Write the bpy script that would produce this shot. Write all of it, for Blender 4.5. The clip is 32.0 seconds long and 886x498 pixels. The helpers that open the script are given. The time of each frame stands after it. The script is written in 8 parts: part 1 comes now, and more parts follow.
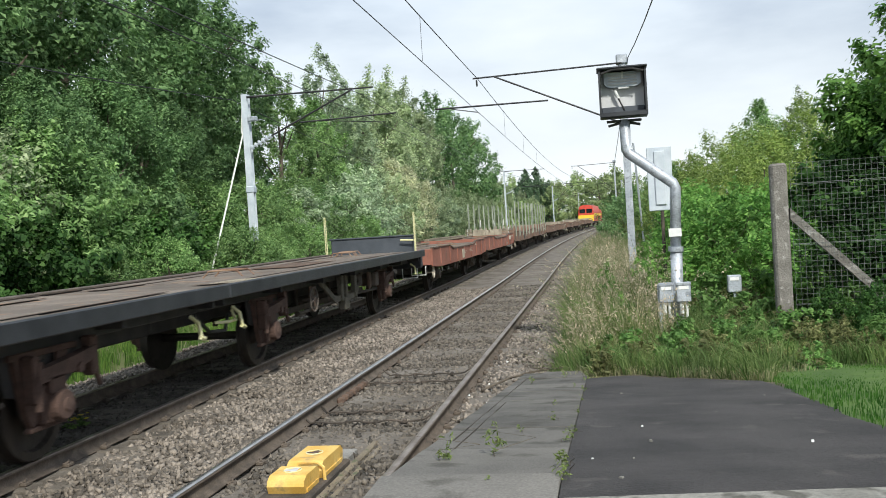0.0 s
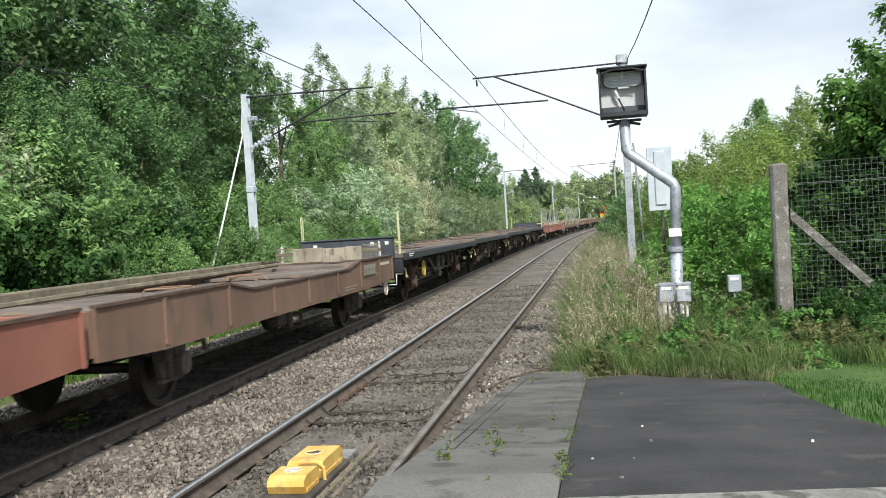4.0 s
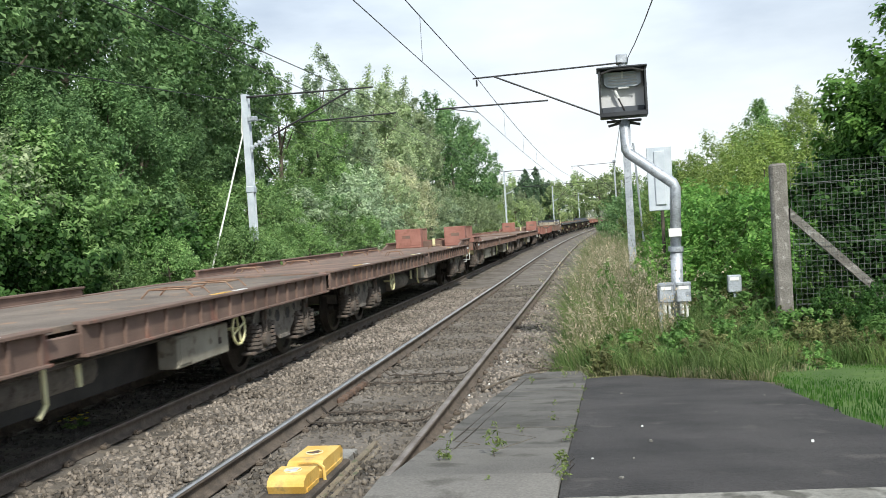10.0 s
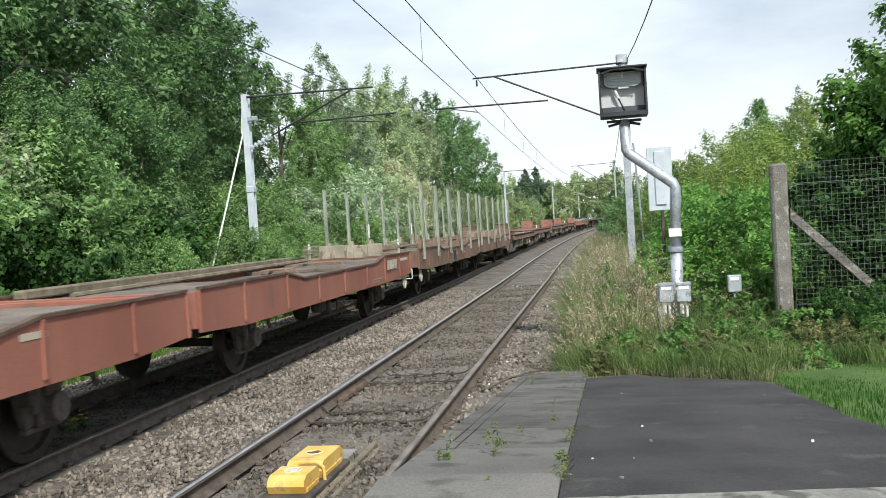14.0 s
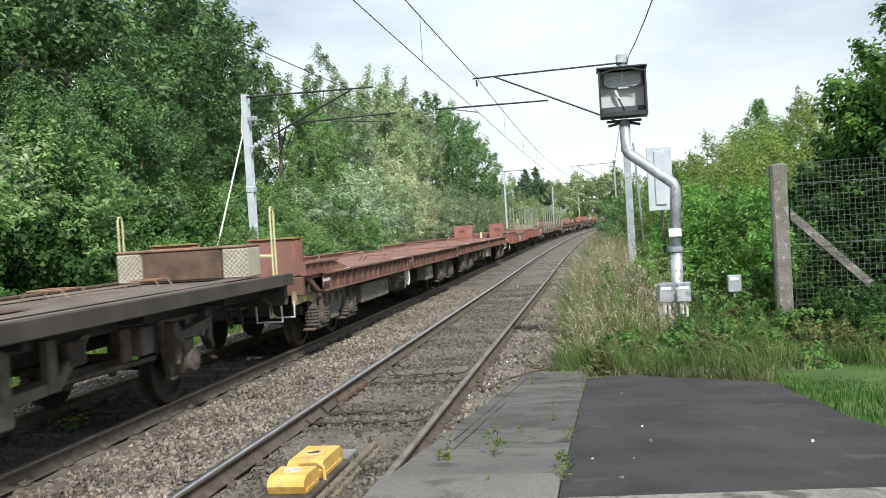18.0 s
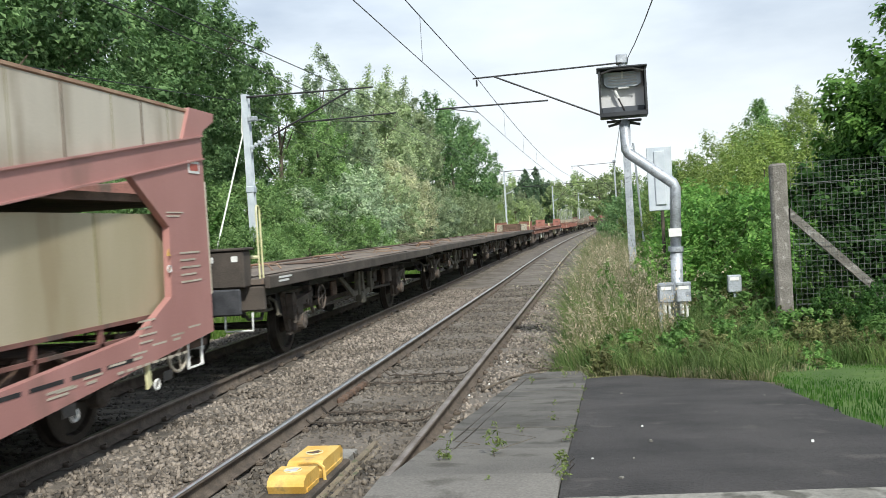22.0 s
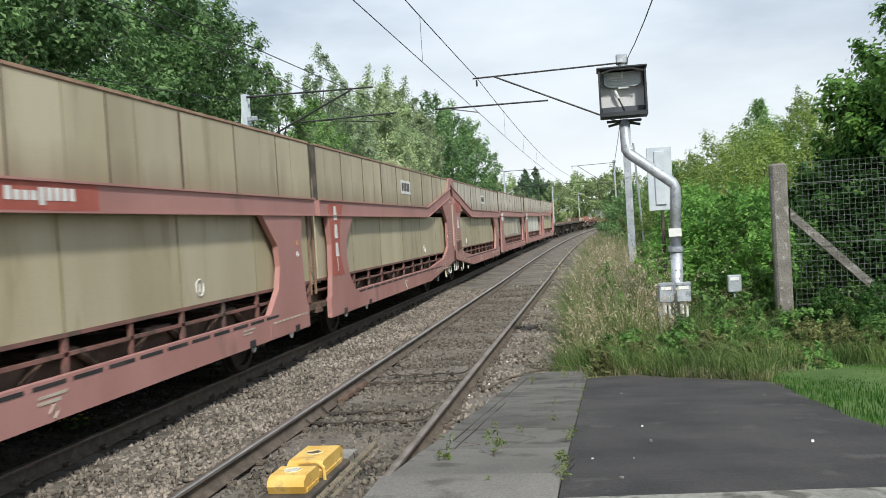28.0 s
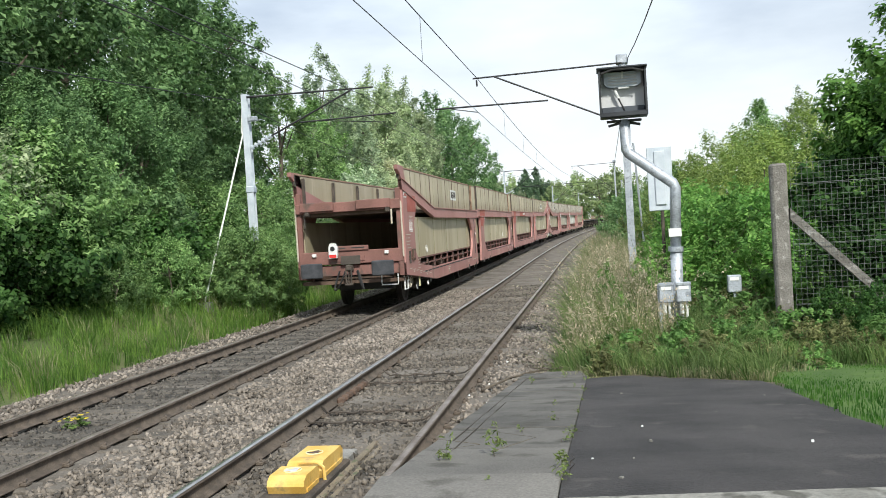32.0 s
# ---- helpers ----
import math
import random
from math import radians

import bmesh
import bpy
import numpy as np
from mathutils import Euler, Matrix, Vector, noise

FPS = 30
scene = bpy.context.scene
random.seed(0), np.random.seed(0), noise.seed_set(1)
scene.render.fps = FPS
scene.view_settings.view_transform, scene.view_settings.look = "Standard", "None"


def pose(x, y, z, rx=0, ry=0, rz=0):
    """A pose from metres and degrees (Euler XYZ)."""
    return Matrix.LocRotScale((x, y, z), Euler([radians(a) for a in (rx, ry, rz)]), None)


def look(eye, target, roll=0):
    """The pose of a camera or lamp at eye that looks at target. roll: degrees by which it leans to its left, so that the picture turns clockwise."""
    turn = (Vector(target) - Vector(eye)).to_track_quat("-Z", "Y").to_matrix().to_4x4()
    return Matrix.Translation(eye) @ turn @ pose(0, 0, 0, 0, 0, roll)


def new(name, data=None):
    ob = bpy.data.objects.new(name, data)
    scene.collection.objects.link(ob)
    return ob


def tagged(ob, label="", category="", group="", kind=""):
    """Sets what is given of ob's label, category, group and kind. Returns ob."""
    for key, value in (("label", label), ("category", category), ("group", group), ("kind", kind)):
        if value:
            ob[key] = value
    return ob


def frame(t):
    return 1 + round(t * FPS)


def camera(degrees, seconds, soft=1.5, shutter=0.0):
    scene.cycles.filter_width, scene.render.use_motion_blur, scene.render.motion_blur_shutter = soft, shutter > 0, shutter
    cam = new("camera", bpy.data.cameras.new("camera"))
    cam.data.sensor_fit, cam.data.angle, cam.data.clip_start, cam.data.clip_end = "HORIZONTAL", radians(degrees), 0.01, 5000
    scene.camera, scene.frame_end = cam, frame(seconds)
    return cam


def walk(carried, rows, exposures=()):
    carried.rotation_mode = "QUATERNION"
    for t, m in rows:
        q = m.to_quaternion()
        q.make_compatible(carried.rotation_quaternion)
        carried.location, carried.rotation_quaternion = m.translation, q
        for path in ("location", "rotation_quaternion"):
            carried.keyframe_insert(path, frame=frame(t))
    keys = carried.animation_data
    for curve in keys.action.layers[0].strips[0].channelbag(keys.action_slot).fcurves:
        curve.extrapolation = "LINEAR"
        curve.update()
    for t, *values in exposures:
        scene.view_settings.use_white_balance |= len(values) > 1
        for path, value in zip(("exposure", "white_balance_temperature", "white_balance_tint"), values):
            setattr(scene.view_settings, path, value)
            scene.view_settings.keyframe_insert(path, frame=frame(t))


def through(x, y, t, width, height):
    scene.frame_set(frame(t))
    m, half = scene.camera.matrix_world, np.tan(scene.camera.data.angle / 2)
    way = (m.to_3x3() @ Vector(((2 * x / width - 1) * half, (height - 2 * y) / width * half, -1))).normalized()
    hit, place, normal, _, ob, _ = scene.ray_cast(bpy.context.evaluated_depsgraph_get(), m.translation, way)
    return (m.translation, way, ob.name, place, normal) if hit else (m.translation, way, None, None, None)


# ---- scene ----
# Camera: still, on the platform ramp's top, looking along the tracks.
cam = camera(52.41, 32.0, soft=0.9, shutter=0.15)
YAW, DIP, LEAN = 0.17055, 0.0225, -0.06165
_fw = Vector((-math.sin(YAW) * math.cos(DIP), math.cos(YAW) * math.cos(DIP), -math.sin(DIP)))
_rt = Vector((math.cos(YAW), math.sin(YAW), 0))
_up = _rt.cross(_fw)
_r2 = _rt * math.cos(LEAN) + _up * math.sin(LEAN)
_u2 = _up * math.cos(LEAN) - _rt * math.sin(LEAN)
CAM = Matrix(((_r2.x, _u2.x, -_fw.x, 0.0), (_r2.y, _u2.y, -_fw.y, 0.0), (_r2.z, _u2.z, -_fw.z, 1.87), (0, 0, 0, 1)))
walk(cam, [(0.0, CAM), (32.0, CAM)], exposures=[(0.0, 0.08, 6300, 6), (6.0, 0.24, 6300, 6), (10.0, 0.2, 6300, 6), (13.0, 0.17, 6300, 6), (20.5, 0.17, 6300, 6), (22.2, 0.15, 6300, 6), (23.2, 0.04, 6300, 6), (30.4, 0.0, 6300, 6), (31.2, 0.1, 6300, 6), (32.0, 0.2, 6300, 6)])

# World: bright broken cloud over a pale blue sky, and one soft sun from behind and right.
SUN_EL, SUN_AZ = radians(42), radians(156)
world = bpy.data.worlds.new("sky")
scene.world = world
world.use_nodes = True
wt = world.node_tree
wt.nodes.clear()


def wn(kind):
    return wt.nodes.new(kind)


w_out, w_bg, w_sky = wn("ShaderNodeOutputWorld"), wn("ShaderNodeBackground"), wn("ShaderNodeTexSky")
w_sky.sky_type, w_sky.sun_disc, w_sky.sun_elevation, w_sky.sun_rotation = "NISHITA", False, SUN_EL, SUN_AZ
w_scale = wn("ShaderNodeVectorMath")
w_scale.operation = "SCALE"
w_scale.inputs["Scale"].default_value = 0.1
wt.links.new(w_sky.outputs[0], w_scale.inputs[0])
w_tc, w_map, w_noise, w_ramp = wn("ShaderNodeTexCoord"), wn("ShaderNodeMapping"), wn("ShaderNodeTexNoise"), wn("ShaderNodeValToRGB")
w_map.inputs["Scale"].default_value = (1.0, 1.0, 3.2)
w_map.inputs["Location"].default_value = (0.35, 0.1, 0.2)
w_noise.inputs["Scale"].default_value, w_noise.inputs["Detail"].default_value = 1.9, 7.0
wt.links.new(w_tc.outputs["Generated"], w_map.inputs[0])
wt.links.new(w_map.outputs[0], w_noise.inputs[0])
wt.links.new(w_noise.outputs["Fac"], w_ramp.inputs[0])
_e = w_ramp.color_ramp.elements.new(0.53)
_e.color = (0.79, 0.855, 0.955, 1)
w_ramp.color_ramp.elements[0].position, w_ramp.color_ramp.elements[0].color = 0.39, (0.4, 0.48, 0.62, 1)
w_ramp.color_ramp.elements[2].position, w_ramp.color_ramp.elements[2].color = 0.66, (1.0, 1.03, 1.08, 1)
w_mix = wn("ShaderNodeMixRGB")
w_mix.inputs[0].default_value = 0.9
wt.links.new(w_scale.outputs[0], w_mix.inputs[1])
wt.links.new(w_ramp.outputs[0], w_mix.inputs[2])
# paler towards the horizon
w_sep, w_hor, w_mix2 = wn("ShaderNodeSeparateXYZ"), wn("ShaderNodeMapRange"), wn("ShaderNodeMixRGB")
wt.links.new(w_tc.outputs["Generated"], w_sep.inputs[0])
wt.links.new(w_sep.outputs["Z"], w_hor.inputs["Value"])
w_hor.inputs["From Min"].default_value, w_hor.inputs["From Max"].default_value = 0.04, 0.27
w_hor.inputs["To Min"].default_value, w_hor.inputs["To Max"].default_value = 0.85, 0.0
wt.links.new(w_hor.outputs[0], w_mix2.inputs[0])
wt.links.new(w_mix.outputs[0], w_mix2.inputs[1])
w_mix2.inputs[2].default_value = (1.0, 1.01, 1.02, 1)
wt.links.new(w_mix2.outputs[0], w_bg.inputs[0])
w_bg.inputs[1].default_value = 1.0
wt.links.new(w_bg.outputs[0], w_out.inputs[0])
sun = new("sun", bpy.data.lights.new("sun", "SUN"))
sun.data.energy, sun.data.angle, sun.data.color = 4.2, radians(4), (1.0, 0.95, 0.86)
# the sun stands to the right of and behind the camera
SUN_DIR = Vector((math.cos(SUN_EL) * 0.42, -math.cos(SUN_EL) * 0.91, math.sin(SUN_EL)))
sun.matrix_world = look(SUN_DIR * 60, (0, 0, 0))


# ---- materials ----
def mat(name, a, b, scale=6.0, rough=0.8, bump=0.2, metal=0.0, fine=60.0, streak=1.0, rand=0.0, c=None, island=0.0, cpos=0.62, foot=None, grain=0.25):
    """Two-scale procedural surface: a and b mix in patches, c (if any) breaks through as wear, fine grain in value and bump."""
    m = bpy.data.materials.new(name)
    m.use_nodes = True
    t = m.node_tree
    p = t.nodes["Principled BSDF"]
    p.inputs["Roughness"].default_value, p.inputs["Metallic"].default_value = rough, metal
    tc, mp = t.nodes.new("ShaderNodeTexCoord"), t.nodes.new("ShaderNodeMapping")
    mp.inputs["Scale"].default_value = (1, 1, streak)
    place = tc.outputs["Object"]
    if rand:
        # pieces that share one mesh each get their own stretch of the pattern
        oj, sc, ad = t.nodes.new("ShaderNodeObjectInfo"), t.nodes.new("ShaderNodeMath"), t.nodes.new("ShaderNodeVectorMath")
        sc.operation, sc.inputs[1].default_value = "MULTIPLY", 61.0
        t.links.new(oj.outputs["Random"], sc.inputs[0])
        t.links.new(place, ad.inputs[0])
        t.links.new(sc.outputs[0], ad.inputs[1])
        place = ad.outputs[0]
    t.links.new(place, mp.inputs[0])
    n1, n2 = t.nodes.new("ShaderNodeTexNoise"), t.nodes.new("ShaderNodeTexNoise")
    n1.inputs["Scale"].default_value, n1.inputs["Detail"].default_value = scale, 5
    n2.inputs["Scale"].default_value, n2.inputs["Detail"].default_value = fine, 4
    t.links.new(mp.outputs[0], n1.inputs[0])
    t.links.new(place, n2.inputs[0])
    r = t.nodes.new("ShaderNodeValToRGB")
    r.color_ramp.elements[0].position, r.color_ramp.elements[1].position = 0.36, 0.64
    r.color_ramp.elements[0].color, r.color_ramp.elements[1].color = (*a, 1), (*b, 1)
    t.links.new(n1.outputs["Fac"], r.inputs[0])
    col = r.outputs[0]
    if c:
        n3, r3, mx = t.nodes.new("ShaderNodeTexNoise"), t.nodes.new("ShaderNodeValToRGB"), t.nodes.new("ShaderNodeMixRGB")
        n3.inputs["Scale"].default_value, n3.inputs["Detail"].default_value = scale * 2.3, 8
        t.links.new(mp.outputs[0], n3.inputs[0])
        r3.color_ramp.elements[0].position, r3.color_ramp.elements[1].position = cpos - 0.05, cpos + 0.04
        t.links.new(n3.outputs["Fac"], r3.inputs[0])
        t.links.new(r3.outputs[0], mx.inputs[0])
        t.links.new(col, mx.inputs[1])
        mx.inputs[2].default_value = (*c, 1)
        col = mx.outputs[0]
    if foot:
        # road film and rust washed down to the foot of a panel, with a ragged upper edge
        lo, hi, dirt = foot
        sx, ns, ad2, mf, mx2 = t.nodes.new("ShaderNodeSeparateXYZ"), t.nodes.new("ShaderNodeTexNoise"), t.nodes.new("ShaderNodeMath"), t.nodes.new("ShaderNodeMapRange"), t.nodes.new("ShaderNodeMixRGB")
        t.links.new(tc.outputs["Object"], sx.inputs[0])
        ns.inputs["Scale"].default_value = 2.6
        t.links.new(mp.outputs[0], ns.inputs[0])
        ad2.operation, ad2.inputs[2].default_value = "MULTIPLY_ADD", -0.25
        ad2.inputs[1].default_value = 0.5
        t.links.new(ns.outputs["Fac"], ad2.inputs[0])
        up = t.nodes.new("ShaderNodeMath")
        t.links.new(sx.outputs["Z"], up.inputs[0])
        t.links.new(ad2.outputs[0], up.inputs[1])
        mf.inputs["From Min"].default_value, mf.inputs["From Max"].default_value = lo, hi
        mf.inputs["To Min"].default_value, mf.inputs["To Max"].default_value = 0.75, 0.0
        t.links.new(up.outputs[0], mf.inputs["Value"])
        t.links.new(mf.outputs[0], mx2.inputs[0])
        t.links.new(col, mx2.inputs[1])
        mx2.inputs[2].default_value = (*dirt, 1)
        col = mx2.outputs[0]
    hsv = t.nodes.new("ShaderNodeHueSaturation")
    t.links.new(col, hsv.inputs["Color"])
    mr = t.nodes.new("ShaderNodeMapRange")
    mr.inputs["From Min"].default_value, mr.inputs["From Max"].default_value = 0.25, 0.75
    mr.inputs["To Min"].default_value, mr.inputs["To Max"].default_value = 1 - grain, 1 + grain
    t.links.new(n2.outputs["Fac"], mr.inputs["Value"])
    val = mr.outputs[0]
    for amount, node, sock in ((rand, "ShaderNodeObjectInfo", "Random"), (island, "ShaderNodeNewGeometry", "Random Per Island")):
        if amount:
            oi, m2, mu = t.nodes.new(node), t.nodes.new("ShaderNodeMapRange"), t.nodes.new("ShaderNodeMath")
            m2.inputs["To Min"].default_value, m2.inputs["To Max"].default_value = 1 - amount, 1 + amount
            t.links.new(oi.outputs[sock], m2.inputs["Value"])
            mu.operation = "MULTIPLY"
            t.links.new(val, mu.inputs[0])
            t.links.new(m2.outputs[0], mu.inputs[1])
            val = mu.outputs[0]
    t.links.new(val, hsv.inputs["Value"])
    t.links.new(hsv.outputs[0], p.inputs["Base Color"])
    if bump:
        bp = t.nodes.new("ShaderNodeBump")
        bp.inputs["Strength"].default_value, bp.inputs["Distance"].default_value = bump, 0.02
        t.links.new(n2.outputs["Fac"], bp.inputs["Height"])
        t.links.new(bp.outputs[0], p.inputs["Normal"])
    return m


def leaf_mat(name, a, b, through=0.45, spread=0.25):
    m = bpy.data.materials.new(name)
    m.use_nodes = True
    t = m.node_tree
    p = t.nodes["Principled BSDF"]
    p.inputs["Roughness"].default_value = 0.6
    p.inputs["Specular IOR Level"].default_value = 0.25
    g, r, oi = t.nodes.new("ShaderNodeNewGeometry"), t.nodes.new("ShaderNodeValToRGB"), t.nodes.new("ShaderNodeObjectInfo")
    r.color_ramp.elements[0].color, r.color_ramp.elements[1].color = (*a, 1), (*b, 1)
    t.links.new(g.outputs["Random Per Island"], r.inputs[0])
    h = t.nodes.new("ShaderNodeHueSaturation")
    mr = t.nodes.new("ShaderNodeMapRange")
    mr.inputs["To Min"].default_value, mr.inputs["To Max"].default_value = 1 - spread, 1 + spread
    t.links.new(oi.outputs["Random"], mr.inputs["Value"])
    # sprays differ in tone and hue at about the size of a bough
    tc, nz, m2, mu, m3 = t.nodes.new("ShaderNodeTexCoord"), t.nodes.new("ShaderNodeTexNoise"), t.nodes.new("ShaderNodeMapRange"), t.nodes.new("ShaderNodeMath"), t.nodes.new("ShaderNodeMapRange")
    nz.inputs["Scale"].default_value, nz.inputs["Detail"].default_value = 1.3, 3.0
    t.links.new(tc.outputs["Object"], nz.inputs[0])
    m2.inputs["From Min"].default_value, m2.inputs["From Max"].default_value = 0.3, 0.7
    m2.inputs["To Min"].default_value, m2.inputs["To Max"].default_value = 0.62, 1.38
    t.links.new(nz.outputs["Fac"], m2.inputs["Value"])
    mu.operation = "MULTIPLY"
    t.links.new(mr.outputs[0], mu.inputs[0])
    t.links.new(m2.outputs[0], mu.inputs[1])
    m3.inputs["From Min"].default_value, m3.inputs["From Max"].default_value = 0.3, 0.7
    m3.inputs["To Min"].default_value, m3.inputs["To Max"].default_value = 0.515, 0.488
    t.links.new(nz.outputs["Fac"], m3.inputs["Value"])
    t.links.new(m3.outputs[0], h.inputs["Hue"])
    t.links.new(mu.outputs[0], h.inputs["Value"])
    t.links.new(r.outputs[0], h.inputs["Color"])
    t.links.new(h.outputs[0], p.inputs["Base Color"])
    tr, mx = t.nodes.new("ShaderNodeBsdfTranslucent"), t.nodes.new("ShaderNodeMixShader")
    t.links.new(h.outputs[0], tr.inputs[0])
    mx.inputs[0].default_value = through
    t.links.new(p.outputs[0], mx.inputs[1])
    t.links.new(tr.outputs[0], mx.inputs[2])
    t.links.new(mx.outputs[0], t.nodes["Material Output"].inputs[0])
    return m


M_BALLAST = mat("ballast", (0.105, 0.088, 0.072), (0.18, 0.158, 0.135), 1.2, 0.95, 0.9, fine=26)
M_STONE = mat("ballast_stone", (0.153, 0.129, 0.106), (0.243, 0.209, 0.177), 0.8, 0.95, 0.2, island=0.6)
M_STONE_B = mat("oily_stone", (0.096, 0.082, 0.067), (0.15, 0.129, 0.107), 0.8, 0.95, 0.2, island=0.6)
M_GROUND = mat("grassy_ground", (0.07, 0.1, 0.03), (0.14, 0.15, 0.06), 0.7, 0.95, 0.6, fine=18)
M_LAWN = mat("lawn", (0.0504, 0.101, 0.0144), (0.0828, 0.144, 0.0252), 2.0, 0.9, 0.5, fine=40)
M_RAILSIDE = mat("rail_rust", (0.085, 0.067, 0.053), (0.15, 0.118, 0.092), 8, 0.8, 0.3)
M_RAILTOP = mat("rail_head", (0.56, 0.53, 0.5), (0.7, 0.67, 0.63), 3, 0.34, 0.02, metal=1.0, grain=0.08)
M_RAILTOP_D = mat("rail_head_dull", (0.2, 0.16, 0.13), (0.34, 0.29, 0.25), 3, 0.45, 0.05, metal=0.6)
M_SLEEPER = mat("sleeper", (0.09, 0.077, 0.064), (0.15, 0.13, 0.108), 4, 0.9, 0.5, rand=0.2)
M_ASPHALT = mat("asphalt", (0.029, 0.0262, 0.0265), (0.056, 0.0505, 0.05), 1.7, 0.9, 0.7, fine=75, c=(0.076, 0.068, 0.064), cpos=0.66)
M_PAVER = mat("paving", (0.075, 0.07, 0.064), (0.13, 0.121, 0.109), 1.6, 0.9, 0.4, fine=90, rand=0.18, c=(0.06, 0.056, 0.047), cpos=0.6)
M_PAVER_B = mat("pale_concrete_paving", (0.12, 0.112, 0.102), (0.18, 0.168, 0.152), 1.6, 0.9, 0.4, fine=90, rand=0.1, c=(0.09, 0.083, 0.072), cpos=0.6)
M_KERB = mat("kerb_concrete", (0.15, 0.143, 0.125), (0.25, 0.24, 0.215), 3, 0.9, 0.5, c=(0.1, 0.095, 0.08), cpos=0.6)
M_CONC = mat("concrete", (0.18, 0.172, 0.158), (0.29, 0.277, 0.256), 3, 0.9, 0.5, c=(0.11, 0.11, 0.095), cpos=0.64)
M_POST = mat("mottled_concrete", (0.144, 0.132, 0.118), (0.228, 0.214, 0.192), 4, 0.95, 0.7, fine=40, c=(0.36, 0.345, 0.32), cpos=0.63)
M_GALV = mat("galvanised", (0.36, 0.39, 0.435), (0.5, 0.53, 0.575), 5, 0.5, 0.08, metal=0.45, c=(0.3, 0.32, 0.35), cpos=0.6)
M_PAINTGREY = mat("pale_grey_paint", (0.45, 0.5, 0.56), (0.56, 0.6, 0.65), 4, 0.5, 0.05, grain=0.07)
M_WIRE = mat("dark_wire", (0.03, 0.03, 0.035), (0.06, 0.06, 0.06), 4, 0.6, 0.1, metal=0.5)
M_FENCEWIRE = mat("fence_wire", (0.13, 0.14, 0.133), (0.194, 0.205, 0.198), 4, 0.55, 0.1, metal=0.4)
M_YELLOW = mat("yellow_paint", (0.66, 0.389, 0.0743), (0.76, 0.525, 0.162), 5, 0.6, 0.15, c=(0.5, 0.33, 0.12), cpos=0.64, grain=0.1)
M_CREAM = mat("cream_yellow_paint", (0.62, 0.58, 0.3), (0.7, 0.67, 0.42), 6, 0.6, 0.1, grain=0.07)
M_HANDWHEEL = mat("handwheel_yellow", (0.6, 0.42, 0.06), (0.7, 0.52, 0.12), 6, 0.6, 0.1, grain=0.07)
M_WHITE = mat("white_paint", (0.66, 0.66, 0.64), (0.8, 0.8, 0.78), 6, 0.6, 0.1, grain=0.06)
M_BLACK = mat("black_frame", (0.018, 0.018, 0.02), (0.04, 0.038, 0.036), 4, 0.65, 0.2)
M_BLUEBLACK = mat("blue_black_paint", (0.02, 0.022, 0.027), (0.036, 0.039, 0.045), 3, 0.5, 0.15, grain=0.12)
M_BLUEGREY = mat("blue_grey_paint", (0.045, 0.053, 0.066), (0.07, 0.08, 0.096), 2, 0.6, 0.12, c=(0.05, 0.046, 0.042), cpos=0.66, grain=0.1)
M_GRIME = mat("underframe_grime", (0.05, 0.042, 0.035), (0.1, 0.08, 0.065), 5, 0.9, 0.4)
M_RUSTGRIME = mat("rusty_grime", (0.08, 0.052, 0.038), (0.14, 0.09, 0.065), 5, 0.9, 0.4)
M_BOGIE = mat("bogie_grime", (0.145, 0.129, 0.111), (0.235, 0.209, 0.181), 5, 0.9, 0.4, c=(0.09, 0.075, 0.062), cpos=0.62)
M_REDGEAR = mat("reddish_gear_grime", (0.068, 0.0403, 0.0313), (0.108, 0.0648, 0.0503), 5, 0.9, 0.4)
M_OLIVEGEAR = mat("olive_gear_grime", (0.085, 0.078, 0.06), (0.145, 0.13, 0.1), 5, 0.9, 0.4)
M_MESHPAD = mat("pale_pad", (0.42, 0.39, 0.3), (0.52, 0.49, 0.4), 4, 0.7, 0.1)
M_CASTING = mat("olive_yellow_casting", (0.24, 0.2, 0.1), (0.34, 0.29, 0.15), 4, 0.85, 0.3, c=(0.14, 0.11, 0.075), cpos=0.62)
M_LICHEN = mat("yellowed_edge", (0.2, 0.14, 0.05), (0.3, 0.22, 0.085), 5, 0.9, 0.3)
M_WHEEL = mat("wheel_steel", (0.03, 0.025, 0.021), (0.055, 0.045, 0.0375), 5, 0.6, 0.2, metal=0.4)
M_REDSIDE = mat("red_brown_side", (0.25, 0.095, 0.065), (0.31, 0.125, 0.088), 1.2, 0.75, 0.15, streak=0.5, c=(0.2, 0.1, 0.07), cpos=0.66, grain=0.1)
M_BROWNSIDE = mat("dirty_brown_side", (0.15, 0.09, 0.062), (0.21, 0.125, 0.088), 1.2, 0.8, 0.15, streak=0.5, c=(0.12, 0.085, 0.06), cpos=0.64, grain=0.13)
M_SILL = mat("flat_sill_brown", (0.14, 0.073, 0.057), (0.21, 0.108, 0.083), 1.6, 0.8, 0.15, streak=0.5, c=(0.11, 0.067, 0.053), cpos=0.62, grain=0.15)
M_REDDIRTY = mat("dirty_red_steel", (0.225, 0.112, 0.088), (0.3, 0.152, 0.122), 1.6, 0.8, 0.15, streak=0.5, c=(0.32, 0.12, 0.09), cpos=0.68, grain=0.14)
M_SILLD = mat("dirty_sill_brown", (0.125, 0.081, 0.064), (0.195, 0.13, 0.104), 1.6, 0.85, 0.15, streak=0.5, c=(0.22, 0.11, 0.082), cpos=0.64, grain=0.16)
M_DECKRED = mat("worn_red_brown_deck", (0.16, 0.105, 0.082), (0.25, 0.165, 0.13), 1.3, 0.9, 0.25, c=(0.14, 0.115, 0.095), cpos=0.58)
